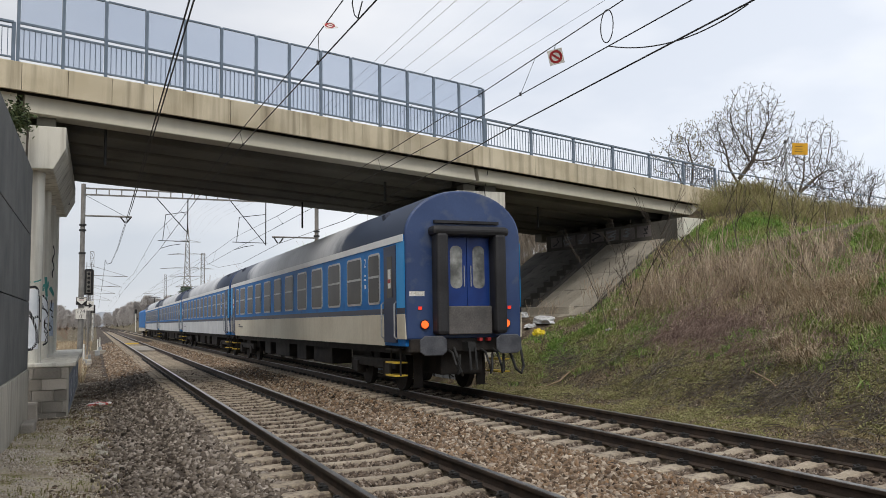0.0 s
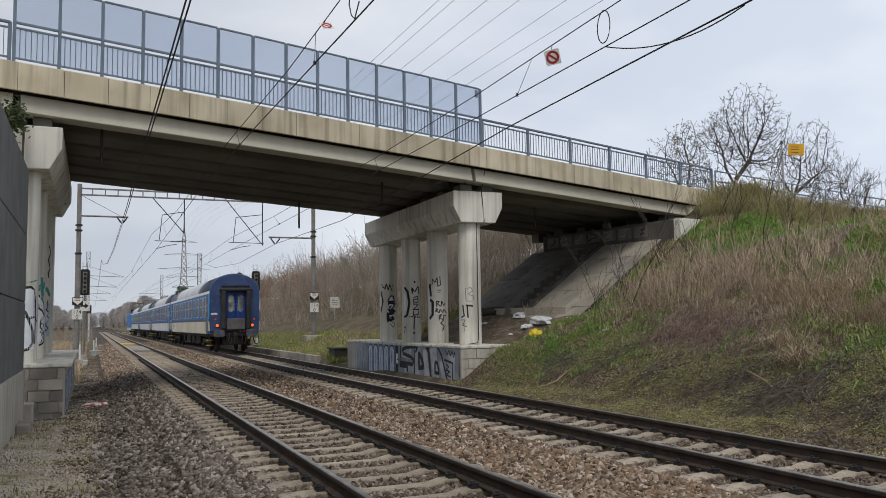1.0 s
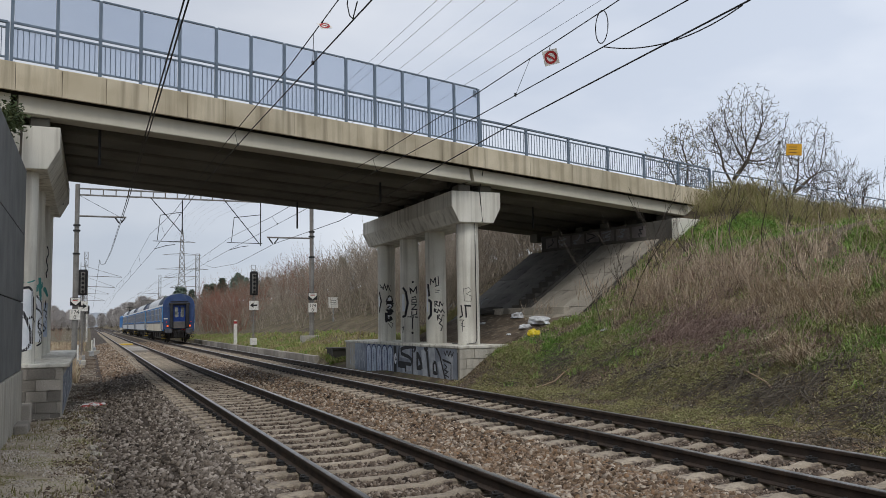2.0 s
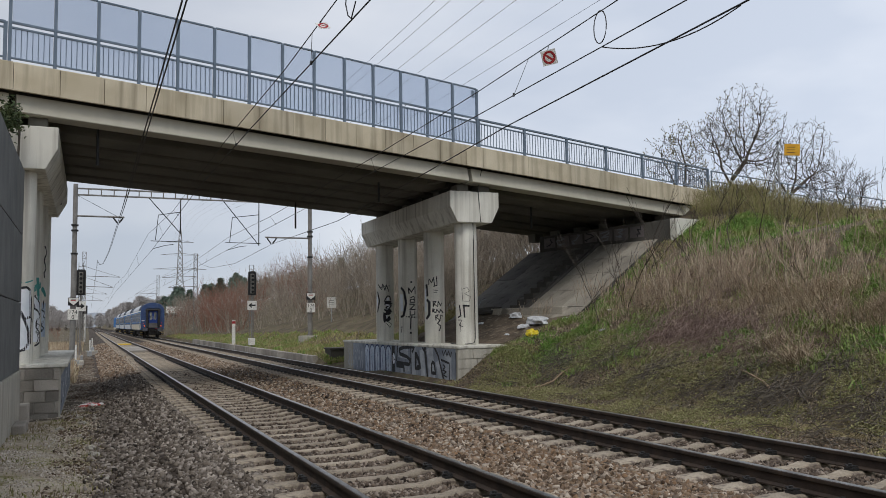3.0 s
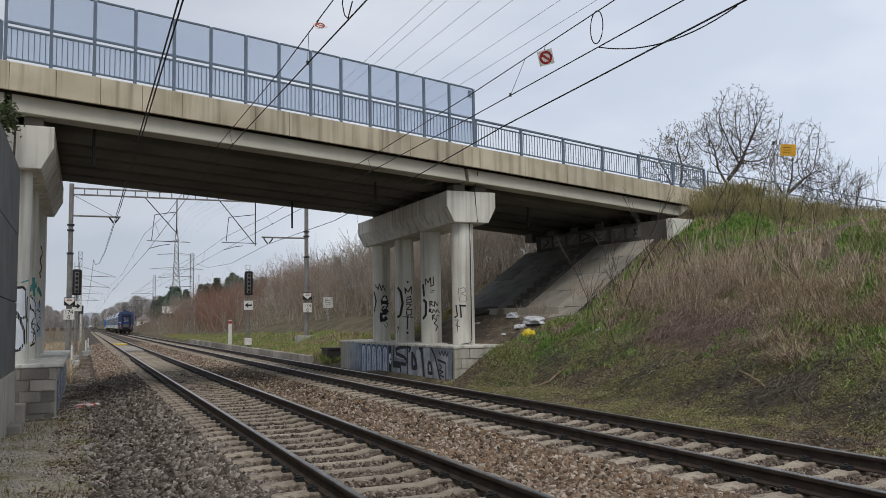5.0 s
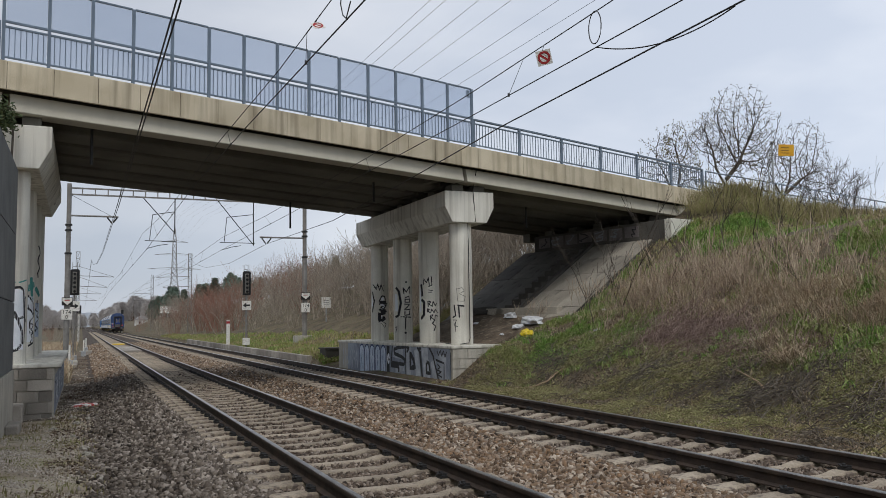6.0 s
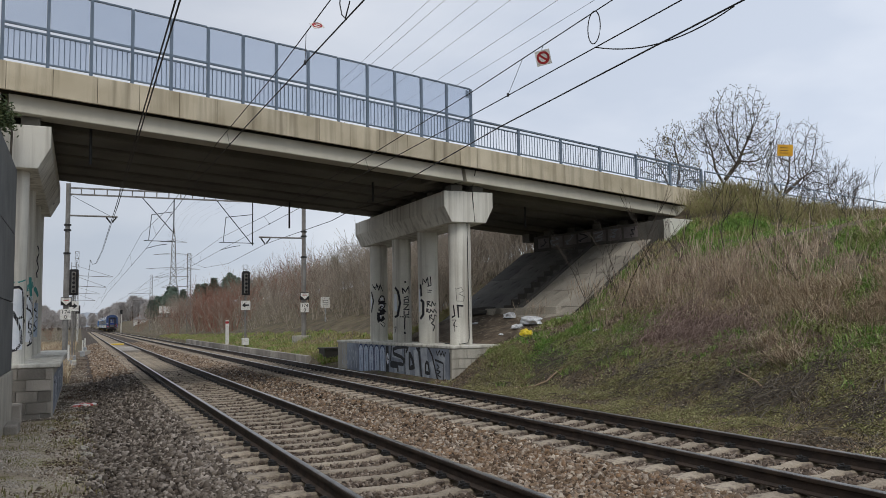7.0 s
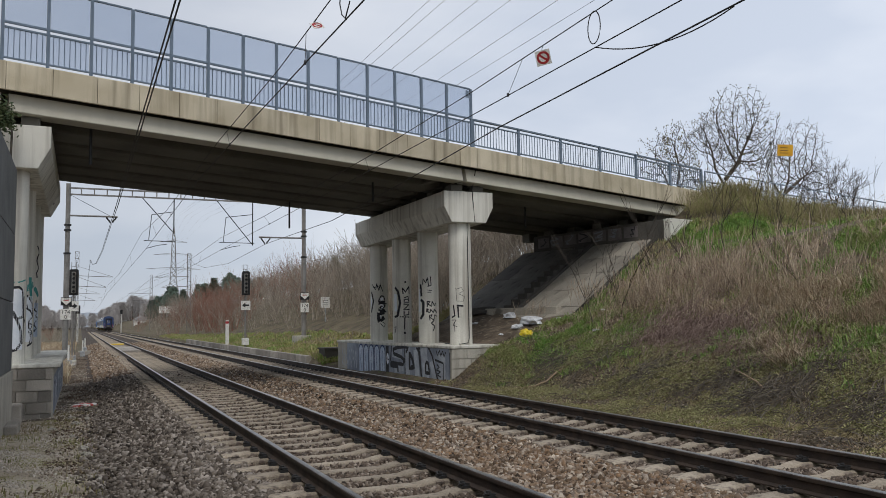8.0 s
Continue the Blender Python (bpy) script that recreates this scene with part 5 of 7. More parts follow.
        b = part("chalk_stroke", ribbon(dense(scribble(rg, 0, 0, .16, .32, 5), 2), 0.035), surf_named("faint_blue_spray"), ab)
        b.matrix_basis = Matrix.Translation((3.3, 0, 1.37)) @ Matrix.Rotation(-ang, 4, "Y") @ Matrix.Translation((u, v, 0.012)) @ Matrix.Rotation(radians(-90), 4, "Z")


_named = {}


def surf_named(n):
    if n not in _named:
        c = {"dark_blue_spray": ((0.02, 0.03, 0.10), (0.04, 0.06, 0.16)), "faint_pink_spray": ((0.13, 0.115, 0.115), (0.19, 0.165, 0.165)),
             "pale_grey_spray": ((0.33, 0.355, 0.40), (0.50, 0.53, 0.57)), "pale_blue_spray": ((0.42, 0.50, 0.62), (0.62, 0.68, 0.76)),
             "faint_blue_spray": ((0.19, 0.21, 0.235), (0.26, 0.28, 0.30))}[n]
        _named[n] = surf(n, c[0], c[1], 3, 0.85, 0.05, 50)
    return _named[n]


# ---------------------------------------------------------------- overhead line
def wire(name, pts, r, label, material=None):
    w = thing(name, label, "wire")
    part("strand", Geo().tube(pts, r, 6), material or WIREM, w)
    return w


def build_wires():
    cat = "black overhead contact wire strung along the track"
    mes = "black stranded messenger wire above the track"
    right_c = [(7.5, -6, 5.68), (7.68, 7.7, 5.61), (7.94, 14.9, 5.6), (8.42, 22, 5.56), (8.95, 31, 5.56), (10.25, 50, 6.42), (10.6, 66, 6.35), (11.2, 84, 7.2), (12.1, 100, 8.7), (12.9, 112, 10.4), (12.7, 172, 10.8), (12.7, 400, 10.4)]
    right_b = [(6.9, -6, 5.56), (6.88, 8, 5.58), (6.86, 14, 5.54), (6.85, 22, 5.53), (6.9, 32, 5.58), (7.4, 50, 5.9), (7.1, 110, 5.6), (7.4, 170, 5.6), (7.3, 420, 5.5)]
    right_m = [(7.3, -6, 6.55), (7.3, 10, 6.40), (7.1, 14.5, 6.15), (6.75, 20, 5.86), (6.7, 33, 5.9), (7.6, 50, 6.75), (7.4, 80, 6.2), (7.3, 112, 6.8), (7.3, 140, 6.2), (7.3, 170, 7.0), (7.3, 420, 6.9)]
    left_c = [(3.25, -6, 5.5), (3.1, 9.3, 5.52), (3.05, 17, 5.66), (3.05, 26, 5.8), (3.3, 50, 5.9), (2.9, 110, 5.6), (3.2, 170, 5.5), (3.0, 420, 5.5)]
    left_m = [(3.1, -6, 6.3), (3.1, 10.8, 6.07), (3.1, 14, 6.04), (2.95, 20, 5.98), (2.95, 33, 6.0), (3.1, 50, 6.85), (3.1, 80, 6.25), (3.1, 112, 6.8), (3.1, 140, 6.2), (3.1, 170, 7.0), (3.1, 420, 6.9)]
    for n, p, r, l in (("feeder_wire", right_c, 0.013, "thick black feeder wire hung from a mast"), ("contact_wire", right_b, 0.009, cat), ("messenger_wire", right_m, 0.009, mes), ("contact_wire", left_c, 0.011, cat), ("messenger_wire", left_m, 0.009, mes)):
        wire(n, p, r, l)

    def at(pts, y):
        return Vector([np.interp(y, [p[1] for p in pts], [p[k] for p in pts]) for k in range(3)])

    for a, b, ys in ((right_m, right_b, (12.55, 20.2, 33, 58, 68, 90)), (left_m, left_c, (12.1, 18.9, 33, 41, 62, 75, 90, 100, 125, 150))):
        for y in ys:
            d = thing("dropper", "thin vertical dropper between overhead wires", "wire dropper", group="droppers")
            part("dropper_wire", Geo().tube([at(a, y), at(b, y)], 0.005, 5), WIREM, d)
            part("clamp", Geo().tube([at(b, y) + Vector((0, 0, .04)), at(b, y) + Vector((0, 0, -.02))], 0.02, 6), BLACK, d)
    # feeder pair beside the tracks, held by the left mast
    for dx in (-0.03, 0.03):
        wire("feeder_wire", [(1.30 + dx, -6, 6.7), (1.20 + dx, 10, 6.3), (1.13 + dx, 21, 6.02), (1.16 + dx, 33, 6.1), (1.47 + dx, 50, 7.42), (1.36 + dx, 66, 7.2), (1.22 + dx, 84, 7.5), (1.05 + dx, 100, 8.5), (0.95 + dx, 112, 9.9), (1.0 + dx, 172, 9.4), (1.0 + dx, 400, 9.6)], 0.014, "thick black feeder wire hung from a mast")
    # high power line
    for rt in (0.69, 0.745, 0.83, 0.90, 0.985, 1.03):
        x = 12.4 / rt
        wire("power_line", [(x, -10, 14.6), (x, 20, 13.8), (x, 60, 14.2), (x + 4, 160, 22), (x + 14, 296, 30)], 0.008, "thin grey high power line wire")
    wire("jumper", [tuple(Vector((7.3, 10.45, 6.13)) + Vector((-.02, .17 * math.cos(a), .26 * math.sin(a)))) for a in [2 * math.pi * i / 20 for i in range(21)]], 0.009, "black looped jumper cable between wires")
    wire("jumper", [(6.88 + .82 * k / 14, 9.85 - 1.95 * k / 14, 5.57 + .03 * k / 14 - .85 * (k / 14) * (1 - k / 14)) for k in range(15)], 0.009, "black sagging jumper cable between wires")
    wire("jumper", [(3.1, 10.2, 6.1), (3.1, 10.3, 5.85), (3.1, 10.2, 5.66), (3.1, 10.05, 5.56), (3.1, 9.85, 5.72)], 0.009, "black looped jumper cable between wires")
    for c, nrm, twist, hook in ((Vector((7.25, 11.95, 6.1)), Vector((-.45, -.85, -.28)), 12, (7.25, 11.95, 6.32)), (Vector((3.1, 11.45, 5.95)), Vector((-.1, -.72, .68)), 20, (3.1, 11.45, 6.06))):
        m = Matrix.Translation(c) @ nrm.to_track_quat("Z", "Y").to_matrix().to_4x4() @ Matrix.Rotation(radians(twist), 4, "Z") @ Matrix.Scale(0.72 if c.x > 5 else 0.5, 4)
        s = thing("wire_sign", "white square warning sign with red ring hanging from a wire", "sign", m, group="wire signs")
        pl = part("plate", Geo().box(-.18, .18, -.18, .18, -.004, .004), WHITEPAINT, s, bevel=0.002)
        for z in (0.0065, -0.0065):
            g = Geo()
            for i in range(28):
                a, b = 2 * math.pi * i / 28, 2 * math.pi * (i + 1) / 28
                g.add([(r * math.cos(t), r * math.sin(t), z) for r, t in ((.10, a), (.155, a), (.155, b), (.10, b))], [(0, 1, 2, 3)])
            part("ring", g, REDPAINT, s, "red ring")
            bar = part("slash", ribbon([(-.085, .085), (.085, -.085)], 0.05), REDPAINT, s)
            bar.matrix_basis = Matrix.Translation((0, 0, z * 1.15))
        inv = m.inverted()
        top = inv @ Vector(hook)
        part("hanger", Geo().tube([(0, .17, 0), top], 0.008, 6), BLACK, s)


def lattice(g, x, y, z0, z1, w, n, r=0.03):
    c = [Vector((x + sx * w / 2, y + sy * w / 2, 0)) for sx, sy in ((-1, -1), (1, -1), (1, 1), (-1, 1))]
    for p in c:
        g.tube([p + Vector((0, 0, z0)), p + Vector((0, 0, z1))], r, 4)
    for k in range(n):
        a, b = z0 + (z1 - z0) * k / n, z0 + (z1 - z0) * (k + 1) / n
        for i in range(4):
            p, q = c[i], c[(i + 1) % 4]
            g.tube([p + Vector((0, 0, a)), q + Vector((0, 0, b))], r * 0.6, 3)
            g.tube([p + Vector((0, 0, b)), q + Vector((0, 0, b))], r * 0.6, 3)


def insulator_v(parent, x, y, z, w=0.22, d=0.4):
    for sx in (-1, 1):
        a, b = Vector((x + sx * w, y, z)), Vector((x + sx * .03, y, z - d))
        pts = [a + (b - a) * k / 10 for k in range(11)]
        part("insulator", Geo().tube(pts, [0.02] + [0.055 if k % 2 else 0.03 for k in range(9)] + [0.02], 8), BLACK, parent, "ribbed dark insulator")


def build_portal(y, x0, x1, zb, lattice_masts, full):
    p = thing("catenary_portal", "grey steel portal over the tracks carrying overhead wires", "catenary portal", group="catenary portals")
    for x in (x0, x1):
        if lattice_masts:
            g = Geo()
            lattice(g, x, y, float(ground_z(x, y)) - .2, zb + 1.6, 0.45, 14)
            part("mast", g, MASTPAINT, p, "grey lattice mast")
        else:
            zg = float(ground_z(x, y)) if x > 5 else -0.5
            g = Geo().tube([(x, y, zg - .2), (x, y, 5.6)], 0.15, 14).tube([(x, y, 5.6), (x, y, zb + .6)], 0.125, 14)
            m = part("mast", g, MASTPAINT, p, "grey tubular steel mast")
            for zz in (5.6, 6.9, 7.2):
                part("band", Geo().tube([(x, y, zz), (x, y, zz + .09)], 0.19, 14), BLACK, m, "dark clamp band")
            part("footing", Geo().box(x - .6, x + .6, y - .6, y + .6, zg - .5, zg + .2), CONCRETE, p, "square concrete footing", bevel=0.03)
    g = Geo()
    for dz in (0, 0.36):
        g.box(x0, x1, y - .05, y + .05, zb + dz - .04, zb + dz + .04)
    n = int((x1 - x0) / 0.65)
    for k in range(n + 1):
        x = x0 + (x1 - x0) * k / n
        g.box(x - .03, x + .03, y - .03, y + .03, zb, zb + .36)
    if not lattice_masts:
        part("beam", g, MASTPAINT, p, "grey steel girder beam")
    else:
        for xa, xb, z in ((x0, x0 + 4.2, 7.9), (x1, x1 - 4.2, 7.9), (x0, x0 + 3.4, 6.6), (x1, x1 - 3.4, 6.6)):
            part("arm", Geo().tube([(xa, y, z), (xb, y, z - .15)], 0.04, 6), MASTPAINT, p)
            part("stay", Geo().tube([(xa, y, z + 1.2), (xb, y, z - .12)], 0.02, 4), MASTPAINT, p)
        return p
    for cx, c0, z0, z1 in ((TRACKS[0], 4.88, 8.96, 6.9), (TRACKS[1], 9.46, 8.96, 6.3)):
        part("hanger", Geo().tube([(c0, y, zb), (c0, y, z1)], 0.032, 8), BLACK, p, "dark hanging post")
        part("strut", Geo().tube([(cx, y, zb), (c0 - .05, y, z1 + .1)], 0.026, 8), BLACK, p)
        part("arm", Geo().tube([(cx + .55, y, 7.98), (c0, y, 8.2)], 0.022, 6), BLACK, p)
        part("arm", Geo().tube([(cx + .55, y, 7.98), (cx + .4, y, 6.5)], 0.02, 6), BLACK, p)
        part("arm", Geo().tube([(cx + .15, y, 6.46), (c0 + .1, y, 6.44)], 0.022, 6), BLACK, p)
        part("steady_arm", Geo().tube([(cx + .25, y, 6.0), (cx + .9, y, 6.2), (cx + 1.4, y, 6.28)], 0.02, 6), BLACK, p)
    if full:
        part("bracket", Geo().tube([(x0, y, 7.78), (1.8, y, 7.78)], 0.05, 8), MASTPAINT, p, "steel bracket arm")
        part("stay", Geo().tube([(x0, y, 9.0), (1.4, y, 7.82)], 0.012, 5), BLACK, p)
        insulator_v(p, 1.47, y, 7.76, 0.28, 0.34)
        part("bracket", Geo().tube([(x1, y, 6.83), (9.85, y, 6.83)], 0.05, 8), MASTPAINT, p, "steel bracket arm")
        insulator_v(p, 10.25, y, 6.8, 0.3, 0.38)
    return p


def build_signs():
    # kilometre boards and diamond markers on the masts
    for x, side in ((-0.70, -1), (12.63, 1)):
        zt, zb = (2.75, 2.1)
        size = Matrix.Translation((0, 0, 2.8 if side > 0 else 2.55)) @ Matrix.Scale(0.78, 4) @ Matrix.Translation((0, 0, -2.8))
        b = thing("kilometre_board", "white enamel kilometre board with black numbers on a mast", "sign", pose(x + (-.08 if side < 0 else 0), 49.79, 0) @ size, group="kilometre boards")
        part("plate", Geo().box(-.34, .34, -.01, .01, zb - .05, zt + .05), WHITEPAINT, b, bevel=0.01)
        face = pose(0, -0.014, 0, 90, 0, 0)
        lettering("number", "174", 0.40, BLACKPAINT, b, face @ Matrix.Translation((0, 2.45, 0)), 0.95)
        lettering("number", "0", 0.40, BLACKPAINT, b, face @ Matrix.Translation((0, 2.1, 0)), 0.95)
        d = thing("marker_board", "white marker board with a pointed lower edge on a dark plate", "sign", pose(x + (-.06 if side < 0 else 0), 49.79, 0) @ size, group="marker boards")
        part("back_plate", Geo().box(-.36, .36, -.005, .01, 3.05, 3.62), BLACKPAINT, d)
        sh = [(-.32, 3.58), (.32, 3.58), (.32, 3.36), (0, 3.08), (-.32, 3.36)]
        part("plate", Geo().profile(sh, lambda y, a, c: Vector((a, y, c)), [-.02, -.008]), WHITEPAINT, d)
        for k in range(2):
            part("bar", Geo().box(-.16, .16, -.024, -.021, 3.38 + .1 * k, 3.43 + .1 * k), REDPAINT if k == 0 else BLACKPAINT, d)
    # block signals
    for x, z0, zb, right in ((-0.44, 3.45, -0.5, True), (9.77, 3.42, 0.3, False)):
        s = thing("railway_signal", "black railway signal head on a slim post with an arrow board", "signal", pose(x, 54, 0), group="railway signals")
        part("post", Geo().tube([(0, 0, zb - .2), (0, 0, 5.0)], 0.06, 10), MASTPAINT, s)
        h = part("head", Geo().profile([(-.26, z0), (.26, z0), (.26, z0 + 1.48), (.18, z0 + 1.56), (-.18, z0 + 1.56), (-.26, z0 + 1.48)], lambda y, a, c: Vector((a, y, c)), [-.16, -.10]), BLACKPAINT, s, "black signal backboard")
        part("housing", Geo().box(-.12, .12, -.24, -.16, z0 + .12, z0 + 1.40), MASTPAINT, h, "grey lamp housing", bevel=0.01)
        for k in range(5):
            part("hood", Geo().tube([(0, -.16, z0 + .24 + .26 * k), (0, -.36, z0 + .22 + .26 * k)], 0.085, 12), BLACKPAINT, h)
        part("board", Geo().box(-.30, .30, -.12, -.10, z0 - .95, z0 - .36), WHITEPAINT, s, "white square board")
        sg = 1 if right else -1
        ar = [(-.22 * sg, -.05), (.02 * sg, -.05), (.02 * sg, -.17), (.24 * sg, 0), (.02 * sg, .17), (.02 * sg, .05), (-.22 * sg, .05)]
        part("arrow", Geo().profile(ar, lambda y, a, c: Vector((a, y, z0 - .65 + c)), [-.13, -.122]), BLACKPAINT, s, "black arrow")
        part("junction_box", Geo().box(-.2, .2, -.2, .2, zb - .1, zb + .35), GALV if right else WHITEPAINT, s, bevel=0.02)
        part("ladder", ladder(z0, zb), MASTPAINT, s)
    for x, y, zt in ((-0.4, 122, 4.4), (9.4, 225, 5.6)):
        s = thing("distance_signal", "small black signal head on a white post far along the line", "signal", pose(x, y, 0), group="distant signals")
        part("post", Geo().tube([(0, 0, -.6), (0, 0, zt - .9)], 0.11, 8), WHITEPAINT, s)
        part("head", Geo().box(-.3, .3, -.15, .15, zt - 1.1, zt), BLACKPAINT, s, bevel=0.03)
    p = thing("marker_post", "short white post with red bands beside the track", "marker post", pose(9.9, 62, 0.1))
    part("post", Geo().box(-.12, .12, -.05, .05, -.3, 1.75), WHITEPAINT, p, bevel=0.01)
    for z in (1.5,):
        part("band", Geo().box(-.124, .124, -.055, .055, z, z + .18), REDPAINT, p)
    for x, y, z in ((-0.55, 46.5, -0.45), (0.35, 75, -0.5), (0.15, 64, -.5)):
        w = thing("white_post", "small white plastic marker post with a box", "marker post", pose(x, y, z), group="white posts")
        part("post", Geo().tube([(0, 0, -.2), (0, 0, 1.1)], 0.05, 10), WHITEPAINT, w)
        part("box", Geo().box(-.16, .16, -.12, .12, -.05, .32), GALV, w, bevel=0.02)
    # yellow board up on the road
    gz = float(ground_z(28.4, 26.6))
    y = thing("yellow_board", "small orange-yellow information board on a grey post", "sign", pose(28.0, 26.95, 0, 0, 0, -32))
    part("post", Geo().tube([(0, 0.04, gz - .3), (0, 0.04, 9.15)], 0.045, 8), GALV, y)
    part("post", Geo().tube([(-.18, 0.04, gz - .3), (-.18, 0.04, 8.9)], 0.03, 8), GALV, y)
    part("plate", Geo().box(-.36, .30, -.02, .0, 8.62, 9.14, Matrix.Rotation(radians(4), 4, "Y")), SIGNYELLOW, y, bevel=0.01)
    for k in range(3):
        part("bar", Geo().box(-.26 + .66, .06 + .66, -.026, -.021, 8.74 + .12 * k, 8.765 + .12 * k, Matrix.Rotation(radians(4), 4, "Y") @ Matrix.Translation((-.64, 0, 0))), BLACKPAINT, y)
    part("cap", Geo().tube([(0, 0.04, 9.15), (0, 0.04, 9.3)], [0.1, 0.02], 8), BLACK, y)
    b = thing("white_board", "small white notice board on a post among bushes", "sign", pose(15.4, 55, float(ground_z(15.4, 55))))
    part("post", Geo().tube([(0, .03, -.3), (0, .03, 1.4)], 0.04, 8), GALV, b)
    part("plate", Geo().box(-.33, .33, -.01, .01, 0.95, 1.7), WHITEPAINT, b)
    for z in (1.15, 1.3, 1.45):
        part("bar", Geo().box(-.2, .18, -.016, -.012, z, z + .025), BLACKPAINT, b)
    # low wall past the bridge and cable trough boxes
    w = thing("low_wall", "low pale concrete kerb wall between track and bank", "wall", kind="structure")
    for k in range(24):
        y0 = 37.6 + 2 * k
        part("wall_segment", Geo().box(9.62, 9.86, y0 + .01, y0 + 1.99, -.7, 0.04 + 0.004 * k), BLOCK, w, bevel=0.015)
    bx = thing("cable_cabinet", "small dark weathered concrete cable box beside the plinth", "cabinet", pose(10.5, 36.4, -.4))
    part("box", Geo().box(-.35, .6, 0, 1.0, -.2, 0.75), DARKCONC, bx, bevel=0.02)
    part("lid", Geo().box(-.4, .65, -.05, 1.05, 0.75, 0.82), DARKCONC, bx)
    for x, y in ((0.3, 66),):
        t = thing("trough_lid", "low grey concrete cable trough box on the ground", "cable trough", pose(x, y, -.55), group="cable boxes")
        part("box", Geo().box(-.4, .4, -.3, .3, -.1, 0.28), BLOCK, t, bevel=0.02)
        part("lid", Geo().box(-.43, .43, -.33, .33, 0.28, 0.34), CONCRETE, t, bevel=0.01)
    part_f = thing("left_footing", "long grey concrete footing slab behind a mast", "footing", pose(-0.7, 45.5, -.5))
    part("slab", Geo().box(-1.2, .5, 0, 3.0, -.3, 0.15), BLOCK, part_f, bevel=0.03)
    c = thing("crossing_panel", "yellow painted plank between the rails", "panel", pose(TRACKS[0], 83, -.2))
    part("plank", Geo().box(-.62, .62, -1.0, 1.0, 0, .1), YELLOW, c)
    for k in range(2):
        d = thing("deck_panel", "grey rubber walkway panel between the rails", "panel", pose(TRACKS[0], 62 + 6 * k, -.2), group="deck panels")
        part("plate", Geo().box(-.64, .64, -2.9, 2.9, 0, .11), BLOCK, d)


def ladder(z0, zb):
    g = Geo()
    for sx in (-.13, .13):
        g.tube([(sx, .12, zb), (sx, .12, z0 + 2.0)], 0.018, 5)
    k = zb + .3
    while k < z0 + 2.0:
        g.tube([(-.13, .12, k), (.13, .12, k)], 0.012, 4)
        k += 0.3
    return g


def build_pylon():
    p = thing("power_pylon", "tall grey lattice power pylon far behind the track", "pylon", pose(29.3, 300, 0))
    g = Geo()
    for sx in (-1, 1):
        for sy in (-1, 1):
            g.tube([(sx * 3.2, sy * 3.2, 2), (sx * 1.0, sy * 1.0, 17), (sx * .5, sy * .5, 32), (0, 0, 37)], 0.09, 4)
    for k in range(16):
        z = 2 + 2.0 * k
        w = np.interp(z, (2, 17, 32, 37), (3.2, 1.0, .5, 0))
        z2 = z + 2
        w2 = np.interp(z2, (2, 17, 32, 37), (3.2, 1.0, .5, 0))
        for s1 in (-1, 1):
            g.tube([(-w, s1 * w, z), (w2, s1 * w2, z2)], 0.07, 3).tube([(w, s1 * w, z), (-w2, s1 * w2, z2)], 0.07, 3)
    part("tower", g, MASTPAINT, p)
    for z, w in ((21, 9), (26, 6.5), (30.5, 4.5)):
        part("cross_arm", Geo().tube([(-w, 0, z), (0, 0, z + .7), (w, 0, z)], 0.06, 4).tube([(-w, 0, z), (w, 0, z)], 0.05, 4), MASTPAINT, p)


# ---------------------------------------------------------------- plants
def grow(rng, wood, twig, p, d, length, r, depth, up, spread, kids):
    """A limb in three pieces that bends, with side limbs."""
    pts, rs = [p], [r]
    for i in range(3):
        wob = .16 if depth < 5 else .05
        d = (d + Vector((rng.gauss(0, wob), rng.gauss(0, wob), rng.gauss(0, .10) + up))).normalized()
        p = p + d * length / 3
        pts.append(p)
        rs.append(max(r * (1 - 0.2 * (i + 1)), 0.006))
    (wood if depth > 2 else twig).tube(pts, rs, 5 if depth > 2 else 3, caps=False)
    if depth == 0:
        return
    for k in range(kids):
        f = 1.0 if k == 0 else rng.uniform(0.3, 1.0)
        i = min(2, int(f * 3))
        q = pts[i] + (pts[i + 1] - pts[i]) * (f * 3 - i)
        a = d.orthogonal().normalized()
        a.rotate(Matrix.Rotation(rng.uniform(0, 2 * math.pi), 3, d))
        s = rng.uniform(0.4, 1.0) * spread * (0.5 if k == 0 else 1)
        nd = (d + a * s).normalized()
        grow(rng, wood, twig, q, nd, length * rng.uniform(.58, .82), rs[i] * .68, depth - 1, up, spread, kids)


